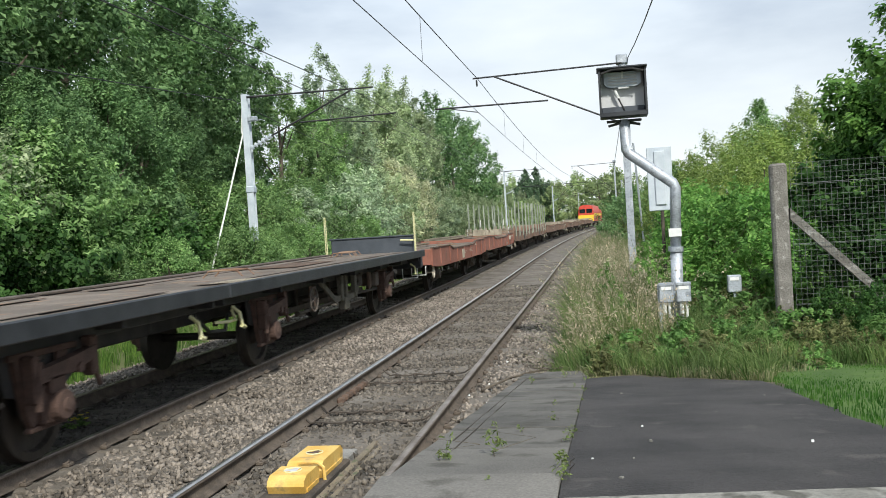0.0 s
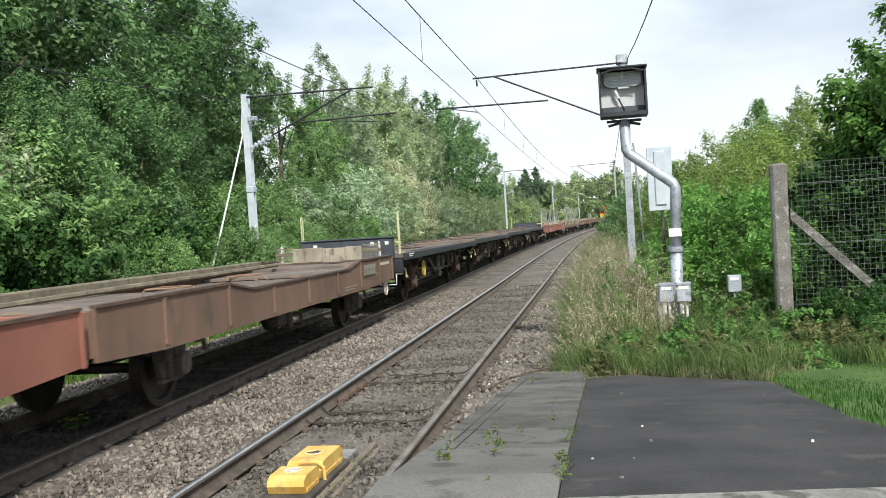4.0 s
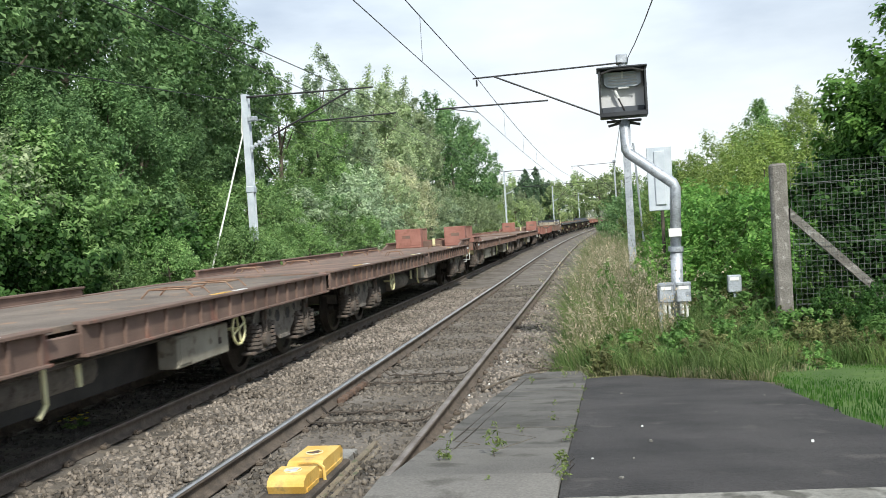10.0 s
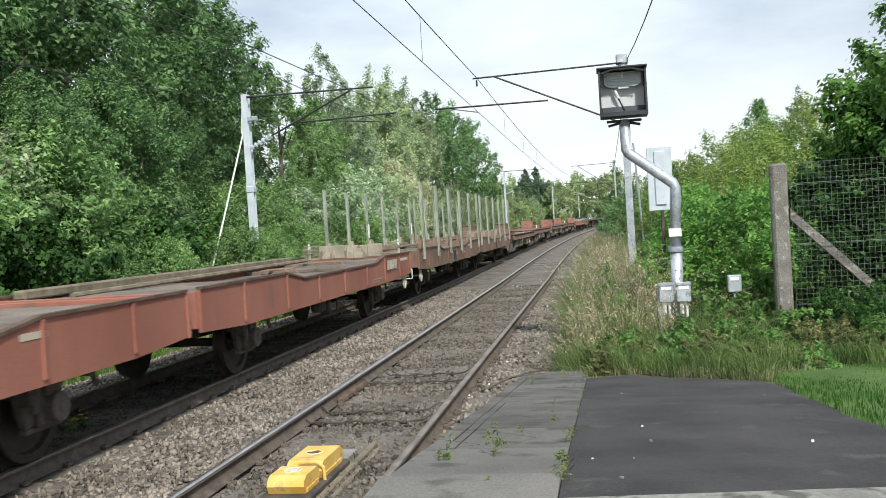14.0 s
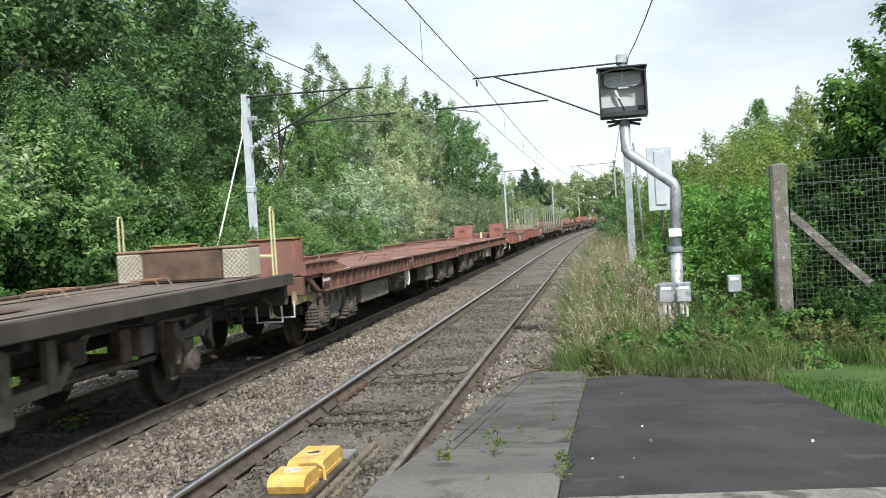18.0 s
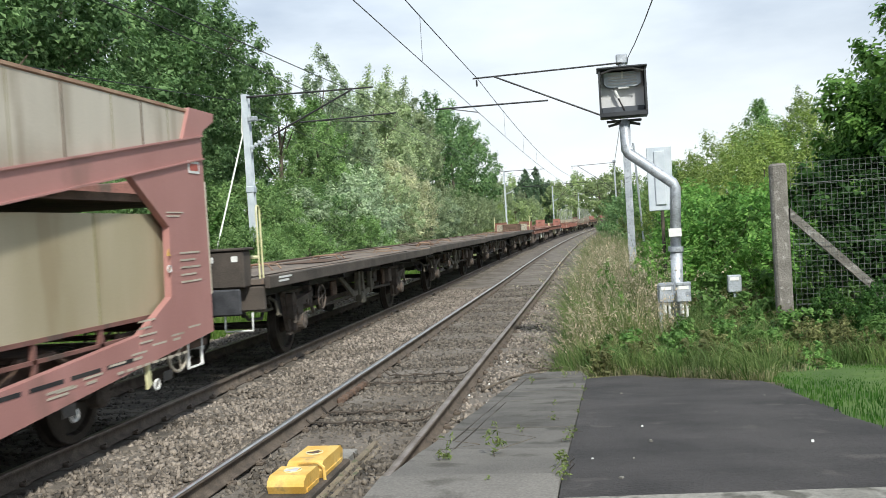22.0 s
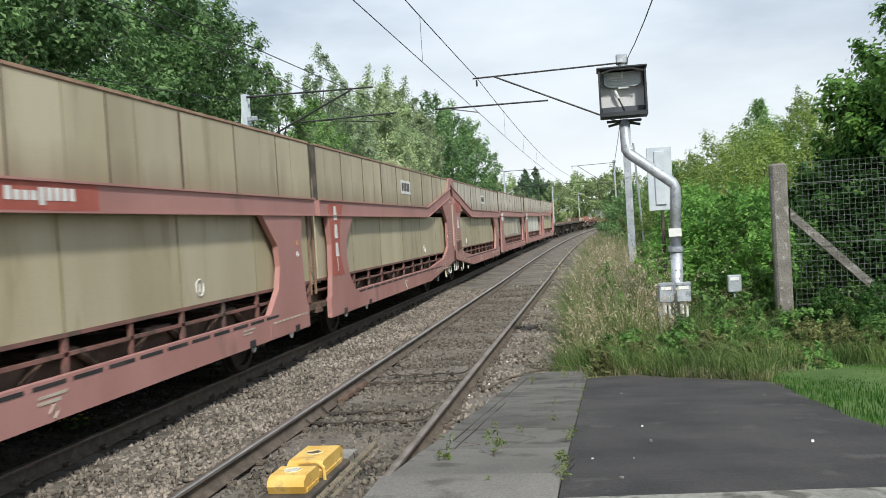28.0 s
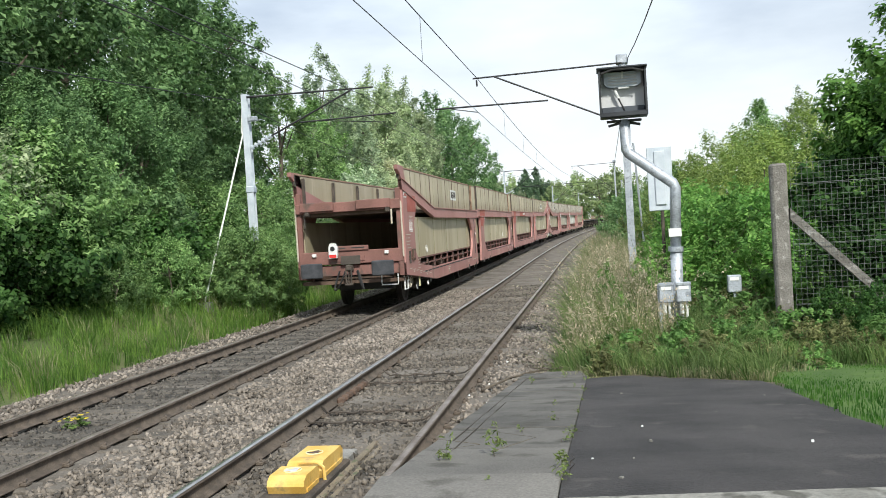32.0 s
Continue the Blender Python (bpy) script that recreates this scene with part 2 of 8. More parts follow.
M_BOXGREY = mat("box_grey_paint", (0.5, 0.5, 0.51), (0.58, 0.58, 0.59), 4, 0.6, 0.05, grain=0.05)
M_EDGE = mat("grimy_deck_edge", (0.05, 0.042, 0.036), (0.09, 0.074, 0.062), 2, 0.85, 0.2)
M_REDBOX = mat("faded_red_box", (0.265, 0.115, 0.09), (0.335, 0.158, 0.126), 2.2, 0.75, 0.2, c=(0.25, 0.11, 0.08), cpos=0.64, grain=0.09)
M_PINKDECK = mat("red_deck", (0.25, 0.122, 0.097), (0.32, 0.165, 0.132), 1.5, 0.85, 0.2, c=(0.215, 0.118, 0.094), cpos=0.6)
M_DECK = mat("grey_deck", (0.125, 0.102, 0.086), (0.195, 0.16, 0.134), 1.2, 0.9, 0.3, c=(0.24, 0.16, 0.11), cpos=0.63, rand=0.15)
M_WOODPALE = mat("pale_timber", (0.25, 0.215, 0.165), (0.37, 0.325, 0.255), 4, 0.85, 0.4, streak=0.4, c=(0.16, 0.13, 0.095))
M_WOODDARK = mat("weathered_timber", (0.15, 0.12, 0.085), (0.24, 0.2, 0.14), 4, 0.9, 0.4, c=(0.1, 0.11, 0.06))
M_STAKE = mat("steel_stake", (0.25, 0.28, 0.225), (0.4, 0.43, 0.365), 3, 0.6, 0.15, c=(0.17, 0.16, 0.13), cpos=0.68, streak=0.3)
M_PINK = mat("faded_red_carrier", (0.359, 0.171, 0.153), (0.446, 0.228, 0.206), 0.7, 0.6, 0.06, streak=0.4, c=(0.31, 0.167, 0.146), cpos=0.66, grain=0.07)
M_FRESHRED = mat("fresh_red_patch", (0.363, 0.0913, 0.0679), (0.433, 0.123, 0.0936), 3, 0.65, 0.1, grain=0.06)
M_PINKD = mat("dirty_red_carrier_end", (0.154, 0.0748, 0.0616), (0.242, 0.116, 0.0968), 1.6, 0.75, 0.15, streak=0.5, c=(0.11, 0.077, 0.0638), cpos=0.6)
L_VERGE = leaf_mat("verge_blades", (0.0597, 0.139, 0.0218), (0.19, 0.295, 0.0626))
M_PANEL = mat("cream_panel", (0.409, 0.349, 0.228), (0.515, 0.45, 0.322), 1.1, 0.55, 0.03, streak=0.2, c=(0.363, 0.298, 0.187), cpos=0.62, rand=0.12, grain=0.06)
M_PANELU = mat("cream_upper_panel", (0.409, 0.351, 0.234), (0.526, 0.462, 0.333), 1.1, 0.55, 0.03, streak=0.15, c=(0.351, 0.292, 0.193), cpos=0.62, rand=0.12, foot=(2.4, 2.85, (0.234, 0.175, 0.111)), grain=0.06)
M_PANELGU = mat("grey_upper_panel", (0.468, 0.421, 0.351), (0.585, 0.532, 0.45), 1.1, 0.55, 0.03, streak=0.15, c=(0.404, 0.351, 0.281), cpos=0.63, rand=0.1, foot=(2.4, 2.85, (0.234, 0.193, 0.14)), grain=0.06)
M_PANELW = mat("pale_grey_white_panel", (0.605, 0.586, 0.521), (0.75, 0.732, 0.659), 1.0, 0.5, 0.03, streak=0.2, c=(0.521, 0.484, 0.4), cpos=0.64, rand=0.08, foot=(1.0, 1.3, (0.363, 0.302, 0.23)), grain=0.06)
M_PANELG = mat("grey_panel", (0.456, 0.404, 0.324), (0.562, 0.505, 0.419), 1.1, 0.55, 0.04, streak=0.2, c=(0.404, 0.345, 0.263), cpos=0.63, rand=0.12, grain=0.06)
M_PANELD = mat("dirty_grey_panel", (0.281, 0.257, 0.205), (0.374, 0.345, 0.281), 1.6, 0.6, 0.05, streak=0.2, c=(0.222, 0.199, 0.146), cpos=0.62, rand=0.1, grain=0.07)
M_BOXCREAM = mat("pale_equipment_box", (0.24, 0.22, 0.175), (0.34, 0.315, 0.255), 3, 0.7, 0.1, c=(0.17, 0.14, 0.11), cpos=0.62, grain=0.1)
M_PANELINT = mat("dull_inner_panel", (0.22, 0.2, 0.1), (0.3, 0.27, 0.15), 1, 0.7, 0.1)
M_TOPRAIL = mat("rusty_top_rail", (0.2, 0.11, 0.07), (0.3, 0.2, 0.13), 3, 0.7, 0.2)
M_RUBBER = mat("dark_buffer", (0.03, 0.032, 0.038), (0.06, 0.062, 0.07), 6, 0.7, 0.2)
M_LOCORED = mat("loco_red", (0.5, 0.05, 0.03), (0.58, 0.08, 0.05), 2, 0.45, 0.05, grain=0.05)
M_LOCOYEL = mat("loco_yellow", (0.8, 0.5, 0.03), (0.85, 0.58, 0.06), 2, 0.45, 0.05, grain=0.05)
M_GLASS = mat("dark_glass", (0.01, 0.012, 0.015), (0.02, 0.022, 0.025), 2, 0.1, 0.0)
M_BARK = mat("bark", (0.08, 0.065, 0.05), (0.16, 0.13, 0.1), 7, 0.95, 0.6, streak=0.3)
M_REDLIGHT = mat("red_lamp", (0.6, 0.03, 0.03), (0.7, 0.06, 0.05), 8, 0.3, 0.0)
L_DARK = leaf_mat("dark_leaves", (0.09, 0.176, 0.066), (0.262, 0.412, 0.174))
L_MID = leaf_mat("mid_leaves", (0.132, 0.244, 0.0756), (0.343, 0.505, 0.197))
# shade of the fence corner is put into this darker leaf green
L_SHRUBSHADE = leaf_mat("shaded_shrub_leaves", (0.028, 0.082, 0.018), (0.092, 0.192, 0.05))
L_NEAR = leaf_mat("fresh_shrub_leaves", (0.0656, 0.164, 0.0287), (0.213, 0.377, 0.0861))
L_NETTLE = leaf_mat("nettle_leaves", (0.108, 0.268, 0.052), (0.325, 0.534, 0.138))
L_DOCK = leaf_mat("seeding_weed_leaves", (0.11, 0.13, 0.045), (0.27, 0.27, 0.12))
L_WEED = leaf_mat("weed_leaves", (0.0875, 0.188, 0.0438), (0.25, 0.413, 0.125))
# the train's shade is put into the colour of these stones and their bed
M_STONE_SHADE = mat("train_shade_stone", (0.07, 0.062, 0.053), (0.115, 0.102, 0.088), 0.8, 0.95, 0.2, island=0.6)
M_SHADEBED = mat("train_shade_bed", (0.05, 0.044, 0.037), (0.085, 0.074, 0.063), 1.2, 0.95, 0.9, fine=26)
M_GEAR = mat("running_gear_grime", (0.075, 0.062, 0.052), (0.13, 0.107, 0.09), 5, 0.9, 0.4, c=(0.12, 0.08, 0.06), cpos=0.62)
L_SEED = leaf_mat("pinkish_seed_heads", (0.36, 0.3, 0.2), (0.58, 0.5, 0.38))
M_EARTH = mat("brown_earth", (0.06, 0.047, 0.03), (0.13, 0.105, 0.065), 3, 0.95, 0.7, fine=30)
L_PALE = leaf_mat("pale_tree_leaves", (0.204, 0.282, 0.135), (0.469, 0.537, 0.332))
L_GREY = leaf_mat("silvery_leaves", (0.236, 0.342, 0.189), (0.614, 0.72, 0.496))
L_YEL = leaf_mat("yellow_green_leaves", (0.139, 0.22, 0.0462), (0.319, 0.399, 0.122))
L_OLIVE = leaf_mat("olive_leaves", (0.317, 0.367, 0.195), (0.688, 0.678, 0.479))
L_GRASS = leaf_mat("grass_blades", (0.0704, 0.141, 0.0308), (0.238, 0.308, 0.114))
L_LAWN = leaf_mat("lawn_blades", (0.033, 0.102, 0.0106), (0.0858, 0.185, 0.033))
L_STRAW = leaf_mat("dry_grass_blades", (0.22, 0.235, 0.105), (0.46, 0.43, 0.27))
# distance haze is put into these leaves as a paler green
L_FARHAZE = leaf_mat("hazed_far_leaves", (0.24, 0.33, 0.14), (0.45, 0.53, 0.27), spread=0.2)
# dark needles, lightened in colour to carry the haze of distance
L_CONIFER = leaf_mat("hazed_conifer_needles", (0.075, 0.143, 0.0825), (0.195, 0.285, 0.158))
L_TUFT = leaf_mat("pale_weed_blades", (0.15, 0.215, 0.06), (0.33, 0.39, 0.135))
L_BRAMBLE = leaf_mat("bramble_leaves", (0.036, 0.0936, 0.0216), (0.122, 0.238, 0.0648))
L_FLOWER = leaf_mat("yellow_flower", (0.6, 0.5, 0.03), (0.75, 0.6, 0.08))


# ---- mesh tools ----
class Build:
    """Collects boxes, tubes and prisms into one mesh."""

    def __init__(self):
        self.v, self.f = [], []

    def add(self, v, f):
        n = len(self.v)
        self.v += [tuple(p) for p in v]
        self.f += [tuple(i + n for i in q) for q in f]
        return self

    def box(self, x0, x1, y0, y1, z0, z1, b=0.0, m=None):
        if b <= 0:
            v = [(x, y, z) for x in (x0, x1) for y in (y0, y1) for z in (z0, z1)]
            f = [(0, 1, 3, 2), (4, 6, 7, 5), (0, 4, 5, 1), (2, 3, 7, 6), (0, 2, 6, 4), (1, 5, 7, 3)]
        else:
            b = min(b, 0.45 * min(x1 - x0, y1 - y0, z1 - z0))
            v, f = [], []
            for ax in (0, 1, 2):
                for hi in (0, 1):
                    base = len(v)
                    for s, t in ((0, 0), (1, 0), (1, 1), (0, 1)):
                        p = [0, 0, 0]
                        lo, up = (x0, y0, z0), (x1, y1, z1)
                        p[ax] = up[ax] if hi else lo[ax]
                        o1, o2 = (ax + 1) % 3, (ax + 2) % 3
                        p[o1] = up[o1] - b if s else lo[o1] + b
                        p[o2] = up[o2] - b if t else lo[o2] + b
                        v.append(tuple(p))
                    q = (base, base + 1, base + 2, base + 3)
                    f.append(q if hi else q[::-1])
            # edge and corner faces, by matching the face corners that share a box corner
            key = {}
            for i, p in enumerate(v):
                c = tuple(int(p[k] > (lo[k] + up[k]) / 2) for k in range(3))
                key.setdefault(c, {})[i // 8] = i
            for c, d in key.items():
                q = (d[0], d[1], d[2])
                f.append(q if sum(c) % 2 else q[::-1])
            for ax in (0, 1, 2):
                o1, o2 = (ax + 1) % 3, (ax + 2) % 3
                for s in (0, 1):
                    for t in (0, 1):
                        c0, c1 = [0, 0, 0], [0, 0, 0]
                        c0[ax], c1[ax] = 0, 1
                        c0[o1] = c1[o1] = s
                        c0[o2] = c1[o2] = t
                        a, d = key[tuple(c0)], key[tuple(c1)]
                        q = (a[o1], d[o1], d[o2], a[o2])
                        f.append(q if (s == t) else q[::-1])
        if m is not None:
            v = [tuple(m @ Vector(p)) for p in v]
        return self.add(v, f)

    def tube(self, pts, r, n=8, caps=True, r1=None):
        """A tube along points; r to r1 taper."""
        pts = [Vector(p) for p in pts]
        rings, v, f = len(pts), [], []
        for i, p in enumerate(pts):
            d = (pts[min(i + 1, rings - 1)] - pts[max(i - 1, 0)]).normalized()
            a = d.orthogonal().normalized() if i == 0 else (a - d * a.dot(d)).normalized()
            bb = d.cross(a)
            rr = r if r1 is None else r + (r1 - r) * i / (rings - 1)
            for k in range(n):
                w = 2 * math.pi * k / n
                v.append(tuple(p + (a * math.cos(w) + bb * math.sin(w)) * rr))
        for i in range(rings - 1):
            for k in range(n):
                f.append((i * n + k, i * n + (k + 1) % n, (i + 1) * n + (k + 1) % n, (i + 1) * n + k))
        if caps:
            f.append(tuple(range(n))[::-1])
            f.append(tuple(range((rings - 1) * n, rings * n)))
        return self.add(v, f)

    def lathe(self, prof, x=0.0, y=0.0, z=0.0, n=20):
        """Turned about an axis along x: prof is (x offset, radius)."""
        v, f = [], []
        for px, pr in prof:
            for k in range(n):
                w = 2 * math.pi * k / n
                v.append((x + px, y + pr * math.cos(w), z + pr * math.sin(w)))
        for i in range(len(prof) - 1):
            for k in range(n):
                f.append((i * n + k, (i + 1) * n + k, (i + 1) * n + (k + 1) % n, i * n + (k + 1) % n))
        f.append(tuple(range(n)))
        f.append(tuple(range((len(prof) - 1) * n, len(prof) * n))[::-1])
        return self.add(v, f)

    def plate(self, poly, x0, x1):
        """A polygon in (y, z), extruded from x0 to x1; poly runs so that its normal points to +x."""
        n = len(poly)
        v = [(x0, y, z) for y, z in poly] + [(x1, y, z) for y, z in poly]
        f = [tuple(range(n))[::-1], tuple(range(n, 2 * n))]
        f += [(i, (i + 1) % n, n + (i + 1) % n, n + i) for i in range(n)]
        return self.add(v, f)

    def plate_xz(self, poly, y0, y1):
        n = len(poly)
        v = [(x, y0, z) for x, z in poly] + [(x, y1, z) for x, z in poly]
        f = [tuple(range(n)), tuple(range(n, 2 * n))[::-1]]
        f += [(i, n + i, n + (i + 1) % n, (i + 1) % n) for i in range(n)]
        return self.add(v, f)

    def ring(self, c, r, tr, n=18, axis="x", spokes=0):
        """A hand wheel: a rim of tube with spokes, its axis along x."""
        pts = [(c[0], c[1] + r * math.cos(2 * math.pi * k / n), c[2] + r * math.sin(2 * math.pi * k / n)) for k in range(n + 1)]
        self.tube(pts, tr, 6, caps=False)
        for k in range(spokes):
            w = 2 * math.pi * k / spokes + 0.3
            self.tube([c, (c[0], c[1] + r * math.cos(w), c[2] + r * math.sin(w))], tr * 0.8, 5)
        return self

    def mesh(self, name):
        me = bpy.data.meshes.new(name)
        me.from_pydata(self.v, [], self.f)
        return me


def part(name, b, material, parent, label="", smooth=False):
    me = b.mesh(name) if isinstance(b, Build) else b
    if not me.materials:
        me.materials.append(material)
    if isinstance(b, Build):
        bm = bmesh.new()
        bm.from_mesh(me)
        bmesh.ops.recalc_face_normals(bm, faces=bm.faces)
        bm.to_mesh(me)
        bm.free()
    if smooth:
        me.polygons.foreach_set("use_smooth", [True] * len(me.polygons))
    ob = new(name, me)
    if parent:
        ob.parent = parent
    if label:
        ob["label"] = label
    return ob


def quick_mesh(name, V, F, material):
    """V: n x 3, F: m x k faces of one size, as arrays."""
    me = bpy.data.meshes.new(name)
    m, k = F.shape
    me.vertices.add(len(V))
    me.vertices.foreach_set("co", np.ascontiguousarray(V, dtype=np.float32).ravel())
    me.loops.add(m * k)
    me.loops.foreach_set("vertex_index", np.ascontiguousarray(F, dtype=np.int32).ravel())
    me.polygons.add(m)
    me.polygons.foreach_set("loop_start", np.arange(0, m * k, k, dtype=np.int32))
    me.polygons.foreach_set("loop_total", np.full(m, k, dtype=np.int32))
    me.update(calc_edges=True)
    me.materials.append(material)
    return me


def thing(name, label, category, group="", kind="", at=None):
    ob = new(name)
    ob.empty_display_size = 0.2
    tagged(ob, label, category, group, kind)
    if at is not None:
        ob.matrix_basis = at
    return ob


# ---- the line of the tracks ----
XA, XB, BEND, Y0 = -5.883, -2.469, 0.000548, 34.1
ZA = 0.02


def off(y):
    d = max(y - Y0, 0.0)
    return BEND * d * d / 2


def heading(y):
    return math.degrees(BEND * max(y - Y0, 0.0))


def rise(y):
    """The line climbs gently towards the bend."""
    return 0.0045 * max(min(y, 400.0) - 30.0, 0.0)


def along(x, y):
    """Distance along the line for a plant that stands y paces on, x across."""
    return 1.13 * y - 0.047 * x


# ---- ground ----
def gz(x, y):
    """Height of the ground at x (across, with the bend taken out) and y."""
    if x < -8.6:
        d = -8.6 - x
        return -0.42 + 0.42 * min(max(d - 0.4, 0), 1.5) + 0.08 * min(max(d - 1.9, 0), 6) + 0.04 * math.sin(y * 0.7 + x)
    if x < -0.75:
        return -0.45
    d = x + 0.75
    return -0.34 + 0.22 * min(d, 1.2) + 0.05 * min(max(d - 1.2, 0), 6) + 0.03 * math.sin(y * 0.9 + 2 * x)


xs = [-1800, -600, -200, -90, -50, -32, -24, -19, -16, -14, -12.5, -11.5, -10.7, -10.0, -9.4, -8.9, -8.55, -0.76, -0.5, 0.0, 0.5, 1.0, 1.6, 2.3, 3, 4, 6, 9, 14, 25, 50, 100, 250, 700, 1800]
ys = [-600, -150, -60, -30, -15, -8, -3, 0] + [1.5 * i for i in range(1, 40)] + [60 + 8 * i for i in range(30)] + [310, 350, 420, 550, 800, 1300, 2400]
V = [(x + (off(min(y, 400)) if abs(x) < 60 else 0), y, gz(x, y) + rise(y)) for y in ys for x in xs]
nx = len(xs)
F = [(j * nx + i, j * nx + i + 1, (j + 1) * nx + i + 1, (j + 1) * nx + i) for j in range(len(ys) - 1) for i in range(nx - 1)]
tagged(new("ground", quick_mesh("ground", np.array(V), np.array(F), M_GROUND)), "grassy earth beside the railway, rough and uneven", "ground", kind="structure")

# ballast bed with sloping shoulders
prof = [(-8.75, -0.5), (-8.1, -0.2), (-7.2, -0.17), (-4.6, -0.17), (-4.2, -0.22), (-3.7, -0.17), (-1.2, -0.17), (-0.95, -0.2), (-0.55, -0.48)]
yb = [-25, -10, -4] + [0.5 * i for i in range(0, 90)] + [45 + 4 * i for i in range(90)]
V = [(x + off(y), y, z + rise(y) + (0.02 * math.sin(3.1 * y + 5 * x) if -8.5 < x < -0.6 else 0)) for y in yb for x, z in prof]
nx = len(prof)
F = [(j * nx + i, j * nx + i + 1, (j + 1) * nx + i + 1, (j + 1) * nx + i) for j in range(len(yb) - 1) for i in range(nx - 1)]
tagged(new("ballast_bed", quick_mesh("ballast_bed", np.array(V), np.array(F), M_BALLAST)), "grey-brown crushed stone ballast under both tracks", "ballast", kind="structure")


# strip between the far rails, coloured dark for shade under the train
V = [(XA + dx + off(y), y, -0.158 + rise(y) + 0.006 * math.sin(4 * y + 9 * dx)) for y in yb for dx in (-0.67, -0.3, 0.3, 0.67)]
F = [(j * 4 + i, j * 4 + i + 1, j * 4 + i + 5, j * 4 + i + 4) for j in range(len(yb) - 1) for i in range(3)]
tagged(new("shaded_track_bed", quick_mesh("shaded_track_bed", np.array(V), np.array(F), M_SHADEBED)), "bed between the far rails, darkened for the train's shade", "ballast", kind="structure")


def stones(name, n, xr, yr, z0, size, material, label, skip=None):
    """Broken stones lying on the bed: eight-faced lumps, each its own shape."""
    rng = np.random.default_rng(len(name) * 7 + n)
    x = rng.uniform(xr[0], xr[1], n)
    y = yr[0] + (yr[1] - yr[0]) * rng.uniform(0, 1, n) ** 1.5
    if skip is not None:
        keep = ~skip(x, y)
        x, y = x[keep], y[keep]
        n = len(x)
    s = size * rng.uniform(0.6, 1.35, n)
    base = np.array([(1, 0, 0), (-1, 0, 0), (0, 1, 0), (0, -1, 0), (0, 0, 1), (0, 0, -1)], float)
    faces = np.array([(0, 2, 4), (2, 1, 4), (1, 3, 4), (3, 0, 4), (2, 0, 5), (1, 2, 5), (3, 1, 5), (0, 3, 5)])
    P = base[None] * rng.uniform(0.55, 1.2, (n, 6, 1)) + rng.normal(0, 0.22, (n, 6, 3))
    P[:, :, 2] *= 0.75
    Q = np.linalg.qr(rng.normal(size=(n, 3, 3)))[0]
    P = np.einsum("nij,nkj->nki", Q, P) * s[:, None, None]
    bend = BEND * np.maximum(y - Y0, 0) ** 2 / 2
    zz = (z0(x, y) if callable(z0) else np.full(n, z0)) + 0.0045 * np.maximum(y - 30, 0)
    P += np.stack([x + bend, y, zz + s * rng.uniform(-0.1, 0.45, n)], -1)[:, None, :]
    V = P.reshape(-1, 3)
    F = (faces[None] + 6 * np.arange(n)[:, None, None]).reshape(-1, 3)
    tagged(new(name, quick_mesh(name, V, F, material)), label, "ballast", kind="stuff")


def bed_z(x, y):
    return np.interp(x, [p[0] for p in prof], [p[1] for p in prof])


def on_rails(x, y):
    k = np.zeros(len(x), bool)
    for c in (XA, XB):
        for s in (-0.752, 0.752):
            k |= np.abs(x - c - s) < 0.1
    return k


stones("loose_ballast", 20000, (-4.9, -3.35), (3, 29.5), bed_z, 0.036, M_STONE, "loose grey-brown broken stone between the tracks", on_rails)
stones("cess_ballast", 9000, (-8.7, -6.6), (9.5, 41), bed_z, 0.038, M_STONE, "loose pale broken stone beside the far track", on_rails)
stones("far_track_ballast", 7500, (-6.6, -5.2), (6, 34), lambda x, y: np.full(len(x), -0.168), 0.034, M_STONE_SHADE, "loose stone between the rails, darkened for the train's shade", on_rails)
stones("near_track_ballast", 14500, (-3.2, -1.75), (4.6, 29.5), lambda x, y: np.full(len(x), -0.178), 0.034, M_STONE_B, "oily brown stone between the rails, low between sleepers", on_rails)
stones("pale_stones", 90, (-1.65, -0.98), (5.2, 14.8), bed_z, 0.026, M_WHITE, "a few white stone chips along the platform edge", on_rails)
stones("shoulder_ballast", 7500, (-1.75, -0.7), (4.6, 34), bed_z, 0.034, M_STONE, "loose brown broken stone along the platform edge", on_rails)


# ---- tracks: rails, sleepers, clips ----
def rail_mesh(c, dz, sect, mat_):
    yy = [-25, -12, -4] + [1.0 * i for i in range(0, 60)] + [60 + 5 * i for i in range(72)]
    n = len(sect)
    V = [(c + off(y) + sx, y, dz + rise(y) + sz) for y in yy for sx, sz in sect]
    F = [(j * n + i, j * n + (i + 1) % n, (j + 1) * n + (i + 1) % n, (j + 1) * n + i) for j in range(len(yy) - 1) for i in range(n)]
    return quick_mesh("rail", np.array(V), np.array(F), mat_)


FOOT = [(-0.07, -0.158), (0.07, -0.158), (0.07, -0.145), (0.012, -0.12), (0.012, -0.045), (0.034, -0.034), (0.034, -0.012), (-0.034, -0.012), (-0.034, -0.034), (-0.012, -0.045), (-0.012, -0.12), (-0.07, -0.145)]
HEAD = [(-0.0345, -0.013), (0.0345, -0.013), (0.0345, -0.006), (0.026, 0.0), (-0.026, 0.0), (-0.0345, -0.006)]
sleeper_me = Build().box(-1.27, 1.27, -0.125, 0.125, -0.33, -0.155, 0.02).mesh("sleeper")
sleeper_me.materials.append(M_SLEEPER)
clip_b = Build()
for s in (-1, 1):
    clip_b.box(s * 0.1 - 0.035, s * 0.1 + 0.035, -0.05, 0.05, -0.16, -0.12, 0.01)
    clip_b.tube([(s * 0.075, -0.05, -0.125), (s * 0.12, -0.03, -0.11), (s * 0.09, 0.03, -0.11), (s * 0.07, 0.05, -0.13)], 0.011, 5)
clip_me = clip_b.mesh("rail_clip")
